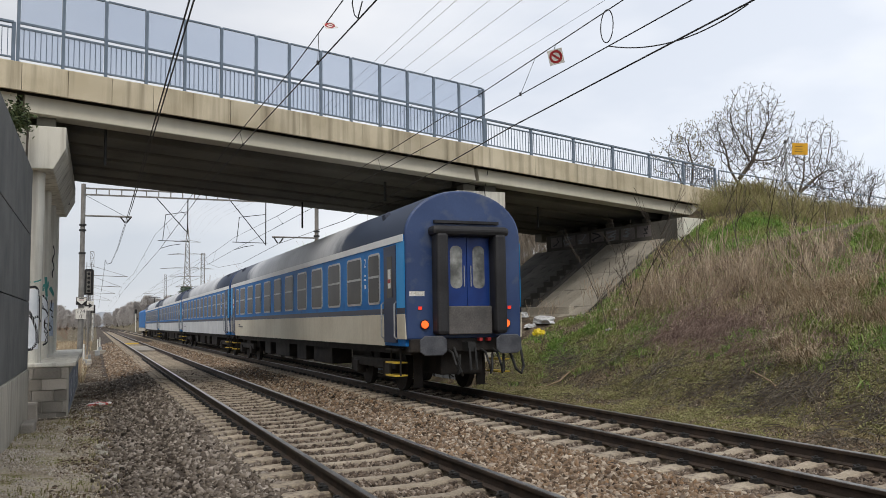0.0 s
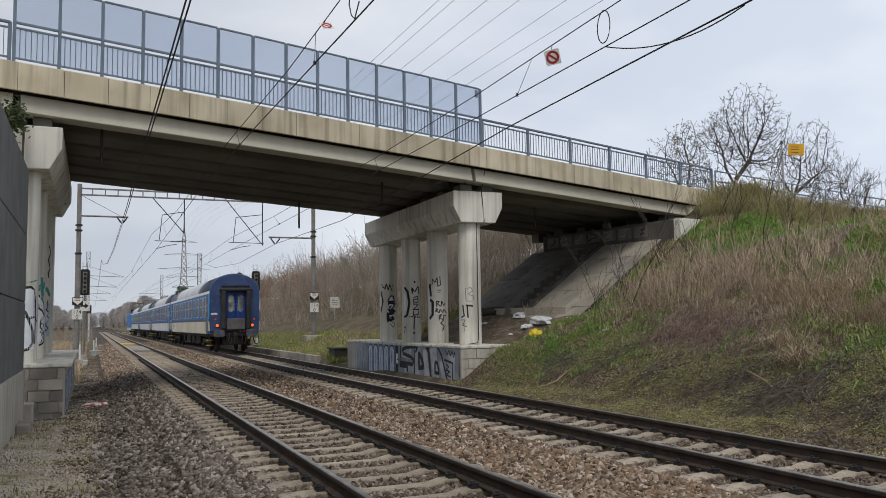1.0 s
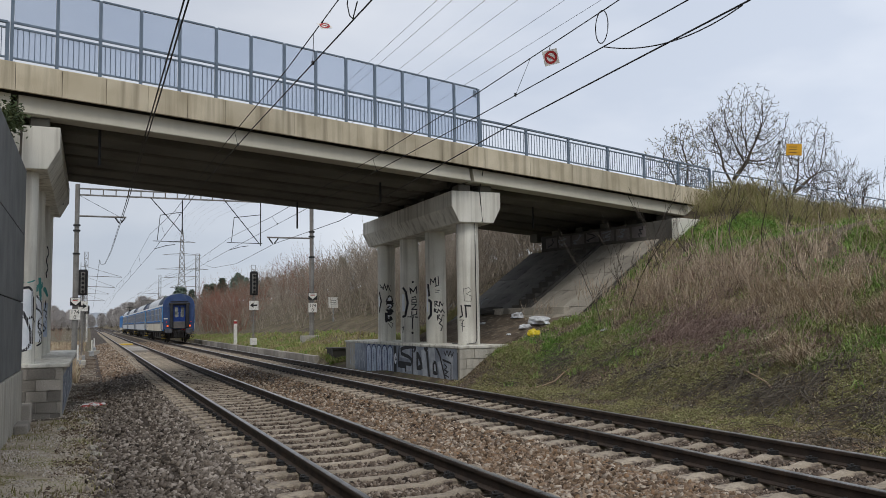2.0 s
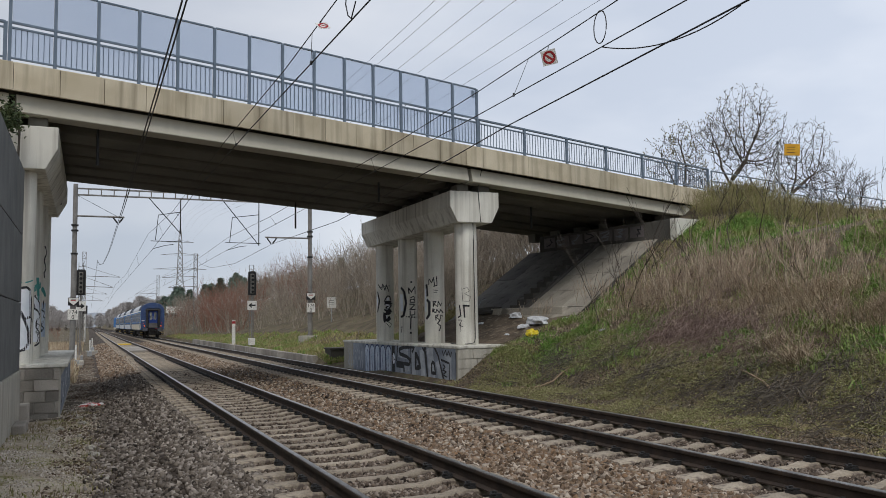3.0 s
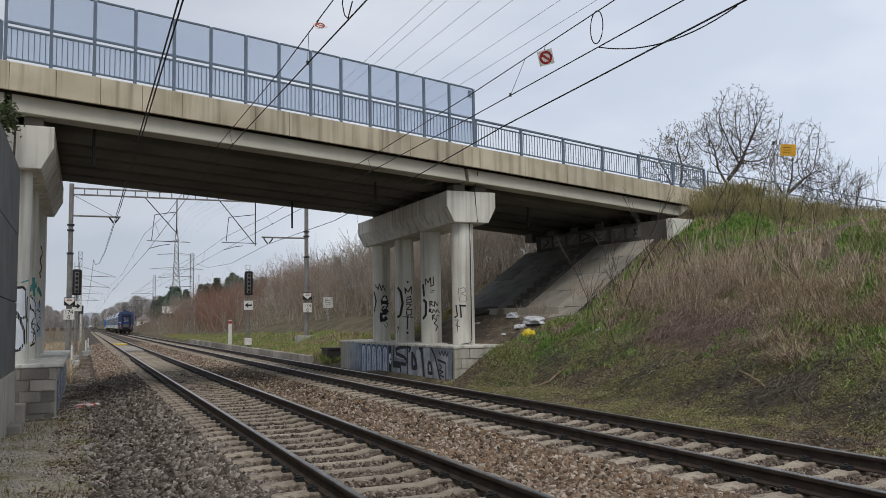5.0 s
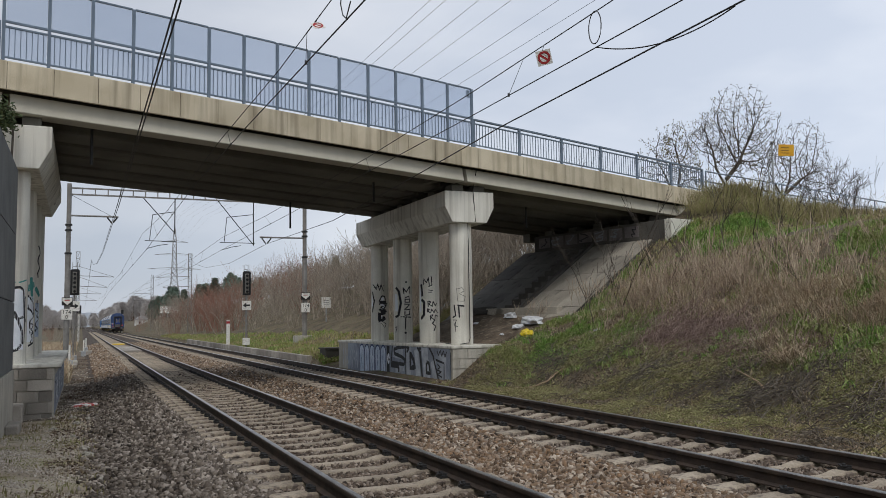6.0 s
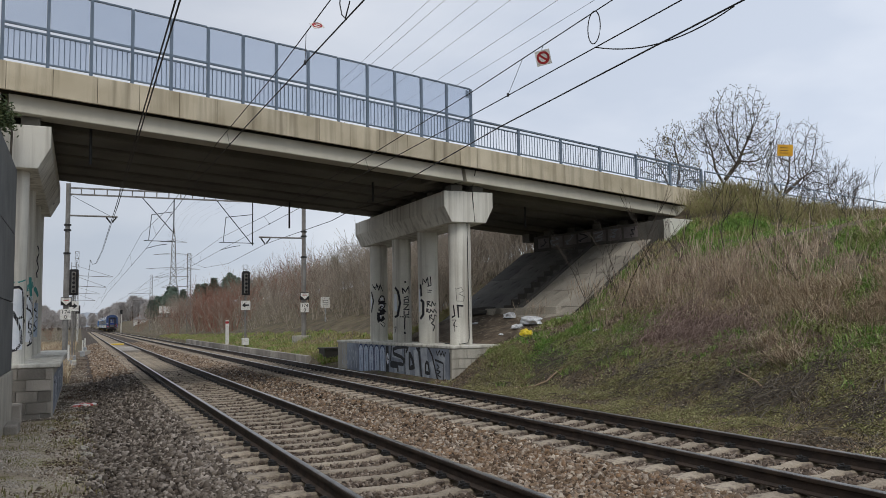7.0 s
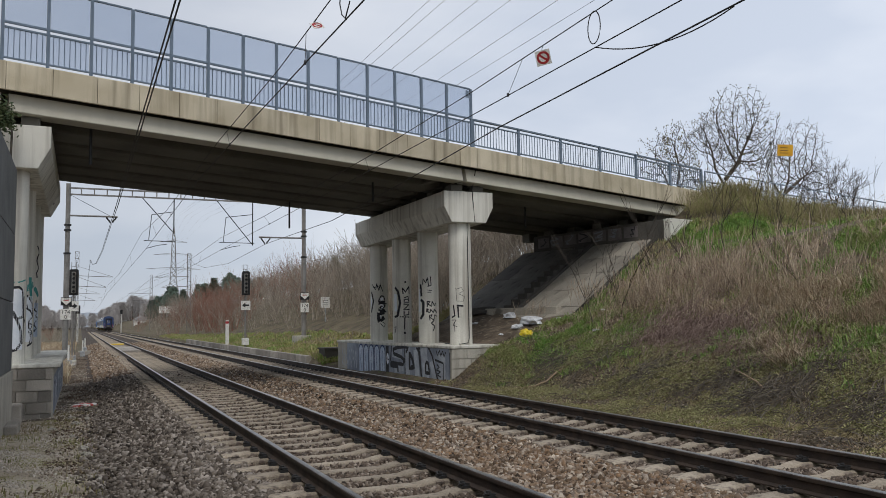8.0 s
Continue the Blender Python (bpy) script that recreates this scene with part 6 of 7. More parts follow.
def build_tree(name, label, m, seed, h, depth, kids, stems, spread, lean=(0, 0), buds=0):
    rng = random.Random(seed)
    t = thing(name, label, "tree", m, group="bare trees")
    wood, twig = Geo(), Geo()
    for s in range(stems):
        a = 2 * math.pi * s / stems + rng.uniform(-.4, .4)
        o = 0.0 if stems == 1 else 0.25
        d = Vector((o * 1.6 * math.cos(a) + lean[0], o * 1.6 * math.sin(a) + lean[1], 1)).normalized()
        grow(rng, wood, twig, Vector((o * math.cos(a), o * math.sin(a), -.15)), d, h * .33, h * .016, depth, .02, spread, kids)
    part("trunk", wood, BARK, t, "dark forking trunk and limbs")
    tw = quick_geo("crown", twig, TREETWIG, t)
    if buds:
        idx = [rng.randrange(len(twig.v)) for _ in range(buds)]
        V, F = [], []
        for i in idx:
            c = Vector(twig.v[i])
            k = len(V)
            e = rng.uniform(.02, .04)
            V += [c + Vector((e, 0, 0)), c + Vector((-e * .5, e * .8, 0)), c + Vector((-e * .5, -e * .8, 0)), c + Vector((0, 0, e * 1.4))]
            F += [(k, k + 1, k + 3), (k + 1, k + 2, k + 3), (k + 2, k, k + 3), (k, k + 2, k + 1)]
        quick("buds", V, F, BUD, t)["kind"] = "stuff"
    return t


def crown_tree(label, m, seed, stems, crowns, n, tip=.0085, buds=0):
    """A bare tree whose limbs grow towards points spread through its crown; stems: lists of trunk points; crowns: (centre, radii)."""
    rng = np.random.default_rng(seed)
    A = []
    for c, r in crowns:
        q = rng.normal(size=(n, 3))
        q /= np.linalg.norm(q, axis=1)[:, None]
        A.append(np.array(c) + q * np.array(r) * rng.uniform(.12, 1, (n, 1)) ** .45)
    A = np.concatenate(A)
    P, parent = [], []
    for st in stems:
        st = [np.array(p, float) for p in st]
        last = -1
        for a, b in zip(st[:-1], st[1:]):
            k = max(1, int(np.linalg.norm(b - a) / .2))
            for i in range(k):
                P.append(a + (b - a) * i / k)
                parent.append(last)
                last = len(P) - 1
    P = np.array(P)
    step = .15
    near = np.full(len(A), 1e9)
    who = np.zeros(len(A), int)
    fresh, born = 0, defaultdict(int)
    for _ in range(70):
        D = np.linalg.norm(A[:, None] - P[None, fresh:], axis=2)
        k = D.argmin(1)
        d = D[np.arange(len(A)), k]
        better = d < near
        near, who = np.where(better, d, near), np.where(better, k + fresh, who)
        live = (near > .2) & (np.array([born[i] for i in who]) < 3)
        if not live.any():
            break
        A, near, who = A[live], near[live], who[live]
        add, par = [], []
        for i in np.unique(who):
            v = A[who == i] - P[i]
            v = (v / np.linalg.norm(v, axis=1)[:, None]).mean(0)
            v = v / (np.linalg.norm(v) + 1e-6) + rng.normal(0, .13, 3)
            add.append(P[i] + v / np.linalg.norm(v) * step)
            par.append(int(i))
            born[int(i)] += 1
        fresh = len(P)
        P = np.concatenate([P, np.array(add)])
        parent += par
        if len(P) > 9000:
            break
    N = len(P)
    R = np.zeros(N)
    kids = np.zeros(N, int)
    for i in range(N - 1, -1, -1):
        R[i] = R[i] ** (1 / 2.25) if R[i] > 0 else tip
        if parent[i] >= 0:
            R[parent[i]] += R[i] ** 2.25
            kids[parent[i]] += 1
    R = [float(r) for r in R]
    wood, twig = Geo(), Geo()
    tips = []
    for i in range(N):
        if parent[i] >= 0:
            (wood if R[i] > .03 else twig).tube([P[parent[i]], P[i]], [R[parent[i]] if kids[parent[i]] == 1 else R[i] * 1.1, R[i]], 6 if R[i] > .03 else 3, caps=False)
        if kids[i] == 0:
            q = P[i]
            d0 = P[i] - P[parent[i]]
            for _ in range(3):
                d = d0 / np.linalg.norm(d0) + rng.normal(0, .5, 3) + (0, 0, .25)
                e = q + d / np.linalg.norm(d) * rng.uniform(.12, .34)
                twig.tube([q, e], [tip, tip * .5], 3, caps=False)
                tips.append(e)
    t = thing("bare_tree", label, "tree", m, group="bare trees")
    part("trunk", wood, BARK, t, "dark forking trunk and limbs")
    quick_geo("crown", twig, TREETWIG, t)
    if buds:
        V, F = [], []
        for i in rng.choice(len(tips), min(buds, len(tips)), replace=False):
            c, k, e = Vector(tips[i]), len(V), float(rng.uniform(.025, .05))
            V += [c + Vector((e, 0, 0)), c + Vector((-e * .5, e * .8, 0)), c + Vector((-e * .5, -e * .8, 0)), c + Vector((0, 0, e * 1.6))]
            F += [(k, k + 1, k + 3), (k + 1, k + 2, k + 3), (k + 2, k, k + 3), (k, k + 2, k + 1)]
        quick("buds", V, F, BUD, t)["kind"] = "stuff"
    return t


def shrub_mesh(seed, h, stems, mat, depth=2, kids=4):
    rng = random.Random(seed)
    twig = Geo()
    for s in range(stems):
        a = rng.uniform(0, 2 * math.pi)
        rr = rng.uniform(0, .9)
        d = Vector((.35 * math.cos(a), .35 * math.sin(a), 1)).normalized()
        grow(rng, twig, twig, Vector((rr * math.cos(a), rr * math.sin(a), -.1)), d, h * rng.uniform(.4, .6), h * .0055, depth, .06, .55, kids)
    return twig


def build_shrubs():
    rng = random.Random(21)
    protos = []
    for k in range(6):
        red = k == 5
        t = thing("bare_shrub", "leafless reddish-brown shrub on the railway bank" if red else "leafless grey-brown shrub on the railway bank", "shrub", group="bare shrubs")
        quick_geo("crown", shrub_mesh(40 + k, 3.6 + .35 * (k % 3), 13, None), TWIGRED if red else TWIG, t)
        protos.append(t)
    spots = []
    for i in range(190):
        f = rng.random()
        y = 40 + 150 * f ** 1.6
        lo = 11.3 if y > 74 else 13.2 if y > 55 else 15.6
        x = rng.uniform(lo, 27 if y < 90 else 34) - (1.2 if y > 70 and rng.random() < .3 else 0)
        spots.append((x, y, rng.uniform(.75, 1.25)))
    for i in range(16):
        spots.append((rng.uniform(-14, -3.2), rng.uniform(58, 150), rng.uniform(.5, .8)))
    for i in range(12):
        spots.append((rng.uniform(-7.5, -3.6), rng.uniform(55, 76), rng.uniform(.8, 1.05)))
    for i in range(18):
        spots.append((rng.uniform(36, 60), rng.uniform(30, 52), rng.uniform(.5, .85)))
    for i in range(36):
        spots.append((rng.uniform(14.0, 23), rng.uniform(34.0, 43), rng.uniform(.7, 1.0)))
    for i, (x, y, s) in enumerate(spots):
        m = pose(x, y, float(ground_z(x, y)), rng.uniform(-6, 6), rng.uniform(-6, 6), rng.uniform(0, 360))
        k = rng.randrange(5 if y < 66 else 6)
        if 60 < y < 130 and x < 17:
            k = rng.choice((5, 5, 5, 1, 0)) if y > 72 else rng.choice((2, 5, 1, 0))
        if i < 6:
            protos[i].matrix_basis = m
        else:
            o = copy_thing(protos[k], m)
            o.scale = (s, s, s)


def build_conifers():
    rng = random.Random(33)
    first = None
    for i in range(40):
        if i < 8:
            x, y, h = rng.uniform(16.5, 21), rng.uniform(224, 245), rng.uniform(.55, .72)
        elif i < 16:
            x, y, h = rng.uniform(21.5, 27), rng.uniform(224, 245), rng.uniform(.7, .92)
        elif i < 35:
            x, y, h = rng.uniform(18.8, 31), rng.uniform(148, 168), rng.uniform(.46, .66)
        else:
            x, y, h = rng.uniform(24, 33), rng.uniform(66, 84), rng.uniform(.3, .45)
        if first is None:
            first = thing("pine_tree", "green pine in a distant clump, lightened in colour for haze", "tree", pose(x, y, 0), group="pines")
            part("trunk", Geo().tube([(0, 0, -1), (.1, 0, 4), (0, .1, 9)], [.22, .16, .04], 6), BARK, first)
            V, F = [], []
            for k in range(620):
                z = 2.2 + 7.4 * rng.random() ** .8
                rad = (2.5 - 2.1 * abs(z - 4.6) / 5.2) * rng.uniform(.35, 1.05)
                a = rng.uniform(0, 2 * math.pi)
                c = Vector((rad * math.cos(a), rad * math.sin(a), z + rng.uniform(-.3, .3)))
                for q in range(3):
                    d = Vector((rng.gauss(0, 1), rng.gauss(0, 1), rng.gauss(0, .5) + .2)).normalized() * rng.uniform(.35, .7)
                    e = d.orthogonal().normalized() * .16
                    k0 = len(V)
                    V += [c - e, c + e, c + d]
                    F.append((k0, k0 + 1, k0 + 2))
            quick("crown", V, F, PINE, first)
            o = first
        else:
            o = copy_thing(first, pose(x, y, float(ground_z(x, y)) - .2, 0, 0, rng.uniform(0, 360)))
        o.scale = (h, h, h)
        o.location.z = float(ground_z(x, y)) - .2


def bank_points(rng, n, x0, x1, y0, y1, near=1.0):
    """Places on the bank, denser towards the front."""
    x = rng.uniform(x0, x1, n)
    y = y0 + (y1 - y0) * rng.uniform(0, 1, n) ** near
    return np.stack([x, y, ground_z(x, y)], -1)


def blades(name, P, hmin, hmax, wid, lean, material, label, seed, bend=0.5, category="grass"):
    rng = np.random.default_rng(seed)
    n = len(P)
    a = rng.uniform(0, 2 * np.pi, n)
    h = rng.uniform(hmin, hmax, n)
    side = np.stack([np.cos(a), np.sin(a), np.zeros(n)], -1)
    b = rng.uniform(0, 2 * np.pi, n)
    ln = np.abs(rng.normal(0, lean, n))
    out = np.stack([np.cos(b), np.sin(b), np.zeros(n)], -1)
    up = np.array([0, 0, 1.0])
    w = (wid * rng.uniform(.6, 1.4, n))[:, None]
    mid = P + (out * (ln * h * .4)[:, None]) + up * (h * .55)[:, None]
    tip = P + (out * (ln * h * (1 + bend))[:, None]) + up * (h * np.clip(1 - ln * bend, .25, 1))[:, None]
    base = P - up * 0.03
    V = np.stack([base - side * w, base + side * w, mid - side * w * .75, mid + side * w * .75, tip], 1)
    k = 5 * np.arange(n)[:, None, None]
    F = (np.array([(0, 1, 3), (0, 3, 2), (2, 3, 4)])[None] + k).reshape(-1, 3)
    ob = quick(name, V.reshape(-1, 3), F, material)
    return tagged(ob, label, category, kind="stuff")


def leaves(name, P, size, height, material, label, seed, category="weeds"):
    """Small folded leaves at random angles, up to a height above their places."""
    rng = np.random.default_rng(seed)
    n = len(P)
    c = P + np.stack([np.zeros(n), np.zeros(n), height * rng.uniform(0, 1, n) ** 1.6], -1)
    u = rng.normal(size=(n, 3)) * (1, 1, .55)
    u /= np.linalg.norm(u, axis=1)[:, None]
    v = np.cross(u, rng.normal(size=(n, 3)))
    v /= np.linalg.norm(v, axis=1)[:, None]
    w = rng.uniform(size[0], size[1], (n, 1))
    fold = np.cross(u, v) * w * .25
    V = np.stack([c - u * w, c + v * w * .42 + fold, c + u * w, c - v * w * .42 + fold], 1)
    F = (np.array([(0, 1, 2), (0, 2, 3)])[None] + 4 * np.arange(n)[:, None, None]).reshape(-1, 3)
    return tagged(quick(name, V.reshape(-1, 3), F, material), label, category, kind="stuff")


def clumped(rng, P, scale, cut, seed=0):
    """Keeps the places where a slow noise is high, so that growth is patchy."""
    keep = [noise.noise(Vector((p[0] * scale + seed, p[1] * scale, seed * 1.7))) > cut + rng.normal(0, .12) for p in P]
    return P[np.array(keep)]


def off_bridge(P):
    """Leaves out the paved slope and the shade under the bridge."""
    s = (P[:, 0] - 11.32) * math.sin(BR_AZ) + (P[:, 1] - 23) * math.cos(BR_AZ)
    d = -(P[:, 0] - 11.32) * math.cos(BR_AZ) + (P[:, 1] - 23) * math.sin(BR_AZ)
    inside = (d > -0.2) & (d < 6.35) & (s > 0.4) & (s < 10.5)
    plinth = (P[:, 0] > 10.2) & (P[:, 0] < 12.1) & (P[:, 1] > 22.8) & (P[:, 1] < 35.2)
    return P[~inside & ~plinth]


def zone(rng, n, cx, cy, sx, sy):
    """Places gathered round a centre on the bank."""
    x, y = rng.normal(cx, sx, n), rng.normal(cy, sy, n)
    x = np.clip(x, 9.7, None)
    return off_bridge(np.stack([x, y, ground_z(x, y)], -1))


def arcs(P, seed, lmin, lmax, hmin, hmax, r):
    """Long thin stems that arch over and come down again."""
    g, rr = Geo(), random.Random(seed)
    for c in P:
        a, l, hh = rr.uniform(0, 2 * math.pi), rr.uniform(lmin, lmax), rr.uniform(hmin, hmax)
        d = Vector((math.cos(a), math.sin(a), 0))
        c = Vector(c)
        e = c + d * l
        drop = float(ground_z(e.x, e.y)) - c.z
        g.tube([c, c + d * l * .3 + Vector((0, 0, hh + drop * .3)), c + d * l * .7 + Vector((0, 0, hh * 1.05 + drop * .7)), e + Vector((0, 0, hh * .3 + drop))], [r, r * .9, r * .75, r * .4], 3, caps=False)
    return g


def build_bank_plants():
    rng = np.random.default_rng(77)
    low = off_bridge(bank_points(rng, 330000, 9.6, 13.6, 6.5, 24, 1.35))
    low = clumped(rng, clumped(rng, low, 2.6, -.05, 3), .8, -.12, 5)
    leaves("low_weeds", low, (.009, .026), .055, OLIVE, "low olive-green weeds and turf at the bank's foot", 1)
    tus = clumped(rng, off_bridge(bank_points(rng, 4200, 9.9, 13.6, 6.5, 23, 1.3)), .9, .04, 61)
    pts = np.repeat(tus, 70, 0) + rng.normal(0, 1, (len(tus) * 70, 3)) * (.08, .08, .02)
    leaves("weed_tufts", pts, (.011, .028), .15, TUFT, "yellow-green tufts of weeds on the turf", 21)
    br2 = clumped(rng, off_bridge(bank_points(rng, 16000, 9.7, 13.4, 6.8, 23, 1.3)), .9, -.1, 95)
    blades("low_grass", br2, .03, .10, .005, 1.2, GRASS, "short dull grass among the weeds at the bank's foot", 96)
    ds = clumped(rng, off_bridge(bank_points(rng, 15000, 9.9, 14.0, 6.8, 23, 1.3)), .8, .02, 131)
    blades("dry_low_grass", ds, .04, .16, .0045, 1.5, STRAW, "short pale dead grass at the bank's foot", 132, .7)
    dl = clumped(rng, off_bridge(bank_points(rng, 60000, 9.8, 15.5, 6.5, 24, 1.2)), 1.2, -.05, 97)
    leaves("leaf_litter", dl, (.012, .035), .03, LITTERLEAF, "brown dead leaves strewn over the bank", 98, "leaf litter")
    up = off_bridge(bank_points(rng, 90000, 12.2, 36, 8, 28.5, .8))
    blades("bank_grass", clumped(rng, up, .6, -.1, 9), .05, .20, .011, .8, GRASSUP, "rough green and yellow grass on the bank", 2)
    lush = np.concatenate([zone(rng, 36000, 13.6, 21.2, .75, 1.5), zone(rng, 16000, 13.5, 18.6, .5, .9), zone(rng, 3500, 11.9, 22.3, .3, .5), zone(rng, 7000, 14.5, 12.4, .7, .8), zone(rng, 4000, 13.3, 12.6, .4, .9)])
    blades("lush_grass", clumped(rng, lush, 1.4, -.08, 5), .05, .18, .012, .9, LUSH, "fresh green grass in patches beside the plinth", 3)
    ug = np.concatenate([zone(rng, 20000, 19.4, 17.5, 1.3, 2.8), zone(rng, 26000, 17.6, 14.3, .8, 1.4), zone(rng, 16000, 18.0, 22.4, 1.3, .8), zone(rng, 7000, 15.2, 23.0, .8, .6), zone(rng, 16000, 21.0, 21.5, 1.6, 1.0)])
    blades("upper_grass", clumped(rng, ug, .8, .02, 15), .06, .20, .014, .7, LUSH, "bright green grass near the top of the bank", 31)
    beyond = np.stack([rng.uniform(12.2, 19, 26000), rng.uniform(28, 36, 26000)], -1)
    dd = -(beyond[:, 0] - 11.32) * math.cos(BR_AZ) + (beyond[:, 1] - 23) * math.sin(BR_AZ)
    beyond = beyond[dd > 6.95]
    beyond = np.column_stack([beyond, ground_z(beyond[:, 0], beyond[:, 1])])
    blades("bank_edge_grass", clumped(rng, beyond, .9, -.2, 71), .10, .34, .012, .8, GRASSUP, "tufted grass along the far edge of the paved slope", 33)
    cen = np.concatenate([zone(rng, 60, 13.3, 13.0, .5, 1.6), zone(rng, 40, 13.7, 11.2, .5, .8), zone(rng, 60, 13.2, 20, 1.0, 2.0), zone(rng, 40, 15.5, 15, 1.2, 3)])
    pts = np.repeat(cen, 30, 0) + rng.normal(0, .09, (len(cen) * 30, 3)) * (1, 1, .3)
    blades("leafy_weeds", pts, .08, .22, .014, .9, LUSH, "leafy green weeds in small clumps", 4, category="weeds")
    far = bank_points(rng, 60000, 9.9, 15.5, 36, 120, 1.7)
    far = far[far[:, 0] < 13.6 - .03 * np.clip(far[:, 1] - 50, 0, 60)]
    blades("far_bank_turf", clumped(rng, far[::3], .5, -.05, 81), .08, .26, .022, .5, LUSH, "fresh green grass on the bank past the bridge", 51)
    blades("far_bank_grass", far[1::2], .06, .24, .02, .5, GRASSUP, "green grass on the bank past the bridge", 5)
    st = np.concatenate([zone(rng, 2600, 16.3, 18.8, 1.0, 2.0), zone(rng, 1500, 15.7, 15.6, .6, 1.4), zone(rng, 500, 20.5, 14.5, 1.0, 1.5), zone(rng, 700, 15.3, 19.8, .5, .9)])
    blades("dead_stalks", clumped(rng, st, 1.1, -.05, 14), .2, .95, .0045, .5, STALK, "thin brown dead stalks of last year's weeds", 6, .3)
    st = np.concatenate([zone(rng, 15000, 15.1, 13.2, .55, 1.7), zone(rng, 6000, 15.2, 16.6, .5, 1.0), zone(rng, 4000, 15.4, 19.8, .5, .8), zone(rng, 5000, 14.6, 11.4, .35, .7)])
    blades("dry_grass", clumped(rng, st, 1.2, -.05, 24), .12, .5, .0045, .95, STRAW, "pale dry grass bent over on the bank", 7, .6)
    th = clumped(rng, off_bridge(bank_points(rng, 16000, 12.8, 18, 8, 25)), .8, .0, 22)
    blades("dry_thatch", th, .12, .36, .005, 1.5, STALK, "matted brown dead grass lying on the bank", 8, .7)
    tuft = np.repeat(np.array([[13.0, 12.4, 0], [12.9, 12.15, 0], [13.3, 13.1, 0]]), 260, 0) + rng.normal(0, .12, (780, 3)) * (1, 1, 0)
    tuft[:, 2] = ground_z(tuft[:, 0], tuft[:, 1])
    blades("straw_tuft", tuft, .3, .6, .006, 1.3, STRAW, "drooping tuft of pale straw", 9, .8)
    br = clumped(rng, np.concatenate([zone(rng, 1700, 13.75, 15.9, .35, 1.0), zone(rng, 500, 13.2, 13.6, .35, 1.0), zone(rng, 900, 16.4, 18.4, 1.2, 1.8), zone(rng, 500, 14.6, 17.6, .5, .9)]), 1.2, -.2, 31)
    tagged(quick_geo("brambles", arcs(br, 5, .25, .8, .05, .34, .0055), BRAMBLE), "tangled purple-brown bramble stems", "brambles", kind="stuff")
    heaps = np.concatenate([zone(rng, 260, x, y, .24, .38) for x, y in ((11.95, 19.4), (12.7, 18.2), (11.95, 16.0), (12.15, 14.4), (12.5, 13.2), (12.2, 11.5), (12.7, 11.0), (11.7, 9.5), (11.5, 12.2), (12.9, 15.4), (12.5, 19.8), (12.6, 20.6))])
    tw = np.concatenate([clumped(rng, off_bridge(bank_points(rng, 1200, 10.3, 13.4, 7.5, 23)), .7, -.05, 44), clumped(rng, heaps, 1.6, -.15, 45)])
    tagged(quick_geo("dead_twigs", arcs(tw, 6, .2, .8, .02, .16, .0085), BARK), "dark dead twigs heaped and strewn over the turf", "twigs", kind="stuff")
    # ivy that hangs over the end of the wall
    iv = thing("ivy", "dark green ivy hanging over the wall by the bridge", "ivy")
    q = rng.normal(size=(700, 3)) * (.13, .25, .17) + (-1.70, 20.05, 6.16)
    lv = leaves("foliage", q, (.04, .075), .05, IVY, "dark ivy leaves", 111)
    for key in ("category", "kind", "label"):
        if key in lv:
            del lv[key]
    lv.parent = iv
    part("stem", Geo().tube([(-1.5, 20.1, 5.0), (-1.48, 20.15, 5.9), (-1.6, 20.0, 6.5)], [.03, .025, .012], 6), BARK, iv)
    # saplings and taller stalks that stand out singly
    r3 = random.Random(12)
    proto = None
    for k in range(46):
        if k < 8:
            x, y = ((15.2, 22.2), (14.6, 20.6), (15.6, 21.4), (16.6, 20.8), (17.6, 23.6), (20.5, 21.5), (18.5, 19.0), (22.5, 20.5))[k]
            s = r3.uniform(.8, 1.15)
        else:
            x, y, s = r3.uniform(15, 30), r3.uniform(14, 25), r3.uniform(.35, .75)
        m = pose(x, y, float(ground_z(x, y)), 0, 0, r3.uniform(0, 360))
        if proto is None:
            proto = thing("sapling", "thin leafless sapling growing on the bank", "sapling", m, group="saplings")
            quick_geo("crown", shrub_mesh(71, 2.9, 2, None, 2, 3), TREETWIG, proto)
        else:
            o = copy_thing(proto, m)
            o.scale = (s, s, s * r3.uniform(.9, 1.2))
    dw = None
    for k in range(42):
        x, y, s = r3.gauss(16.4, .9), r3.gauss(17.8, 2.6), r3.uniform(.6, 1.2)
        m = pose(x, y, float(ground_z(x, y)), 0, 0, r3.uniform(0, 360))
        if dw is None:
            dw = thing("dead_weed", "brown branching dead weed standing on the bank", "weed", m, group="dead weeds")
            quick_geo("crown", shrub_mesh(63, 1.15, 9, None, 1, 5), STALK, dw)
        else:
            o = copy_thing(dw, m)
            o.scale = (s, s, s)
    pr = None
    for k in range(120):
        x = 21.2 + 15 * r3.random() ** 1.4
        y = 23.0 + (x - 11.32) * .197 - .35 - abs(r3.gauss(0, 1.3))
        m = pose(x, y, float(ground_z(x, y)), 0, 0, r3.uniform(0, 360))
        if pr is None:
            pr = thing("broom_bush", "dense olive-brown broom bush at the bridge end", "shrub", m, group="broom bushes")
            quick_geo("crown", shrub_mesh(81, 1.25, 34, None, 1, 5), surf_broom(), pr)
        else:
            o = copy_thing(pr, m)
            s = r3.uniform(.4, .78) * (1 if x < 26 else .7)
            o.scale = (s, s, s)
    # left side: sparse turf by the path
    dk = clumped(rng, bank_points(rng, 14000, -.5, 1.0, 9, 60, 1.7), .8, -.1, 101)
    leaves("track_leaf_litter", dk, (.02, .05), .02, LITTERLEAF, "dark rotting leaves beside the ballast", 102, "leaf litter")
    ms = clumped(rng, bank_points(rng, 24000, -1.4, .1, 6, 21, 1.3), 1.0, .08, 103)
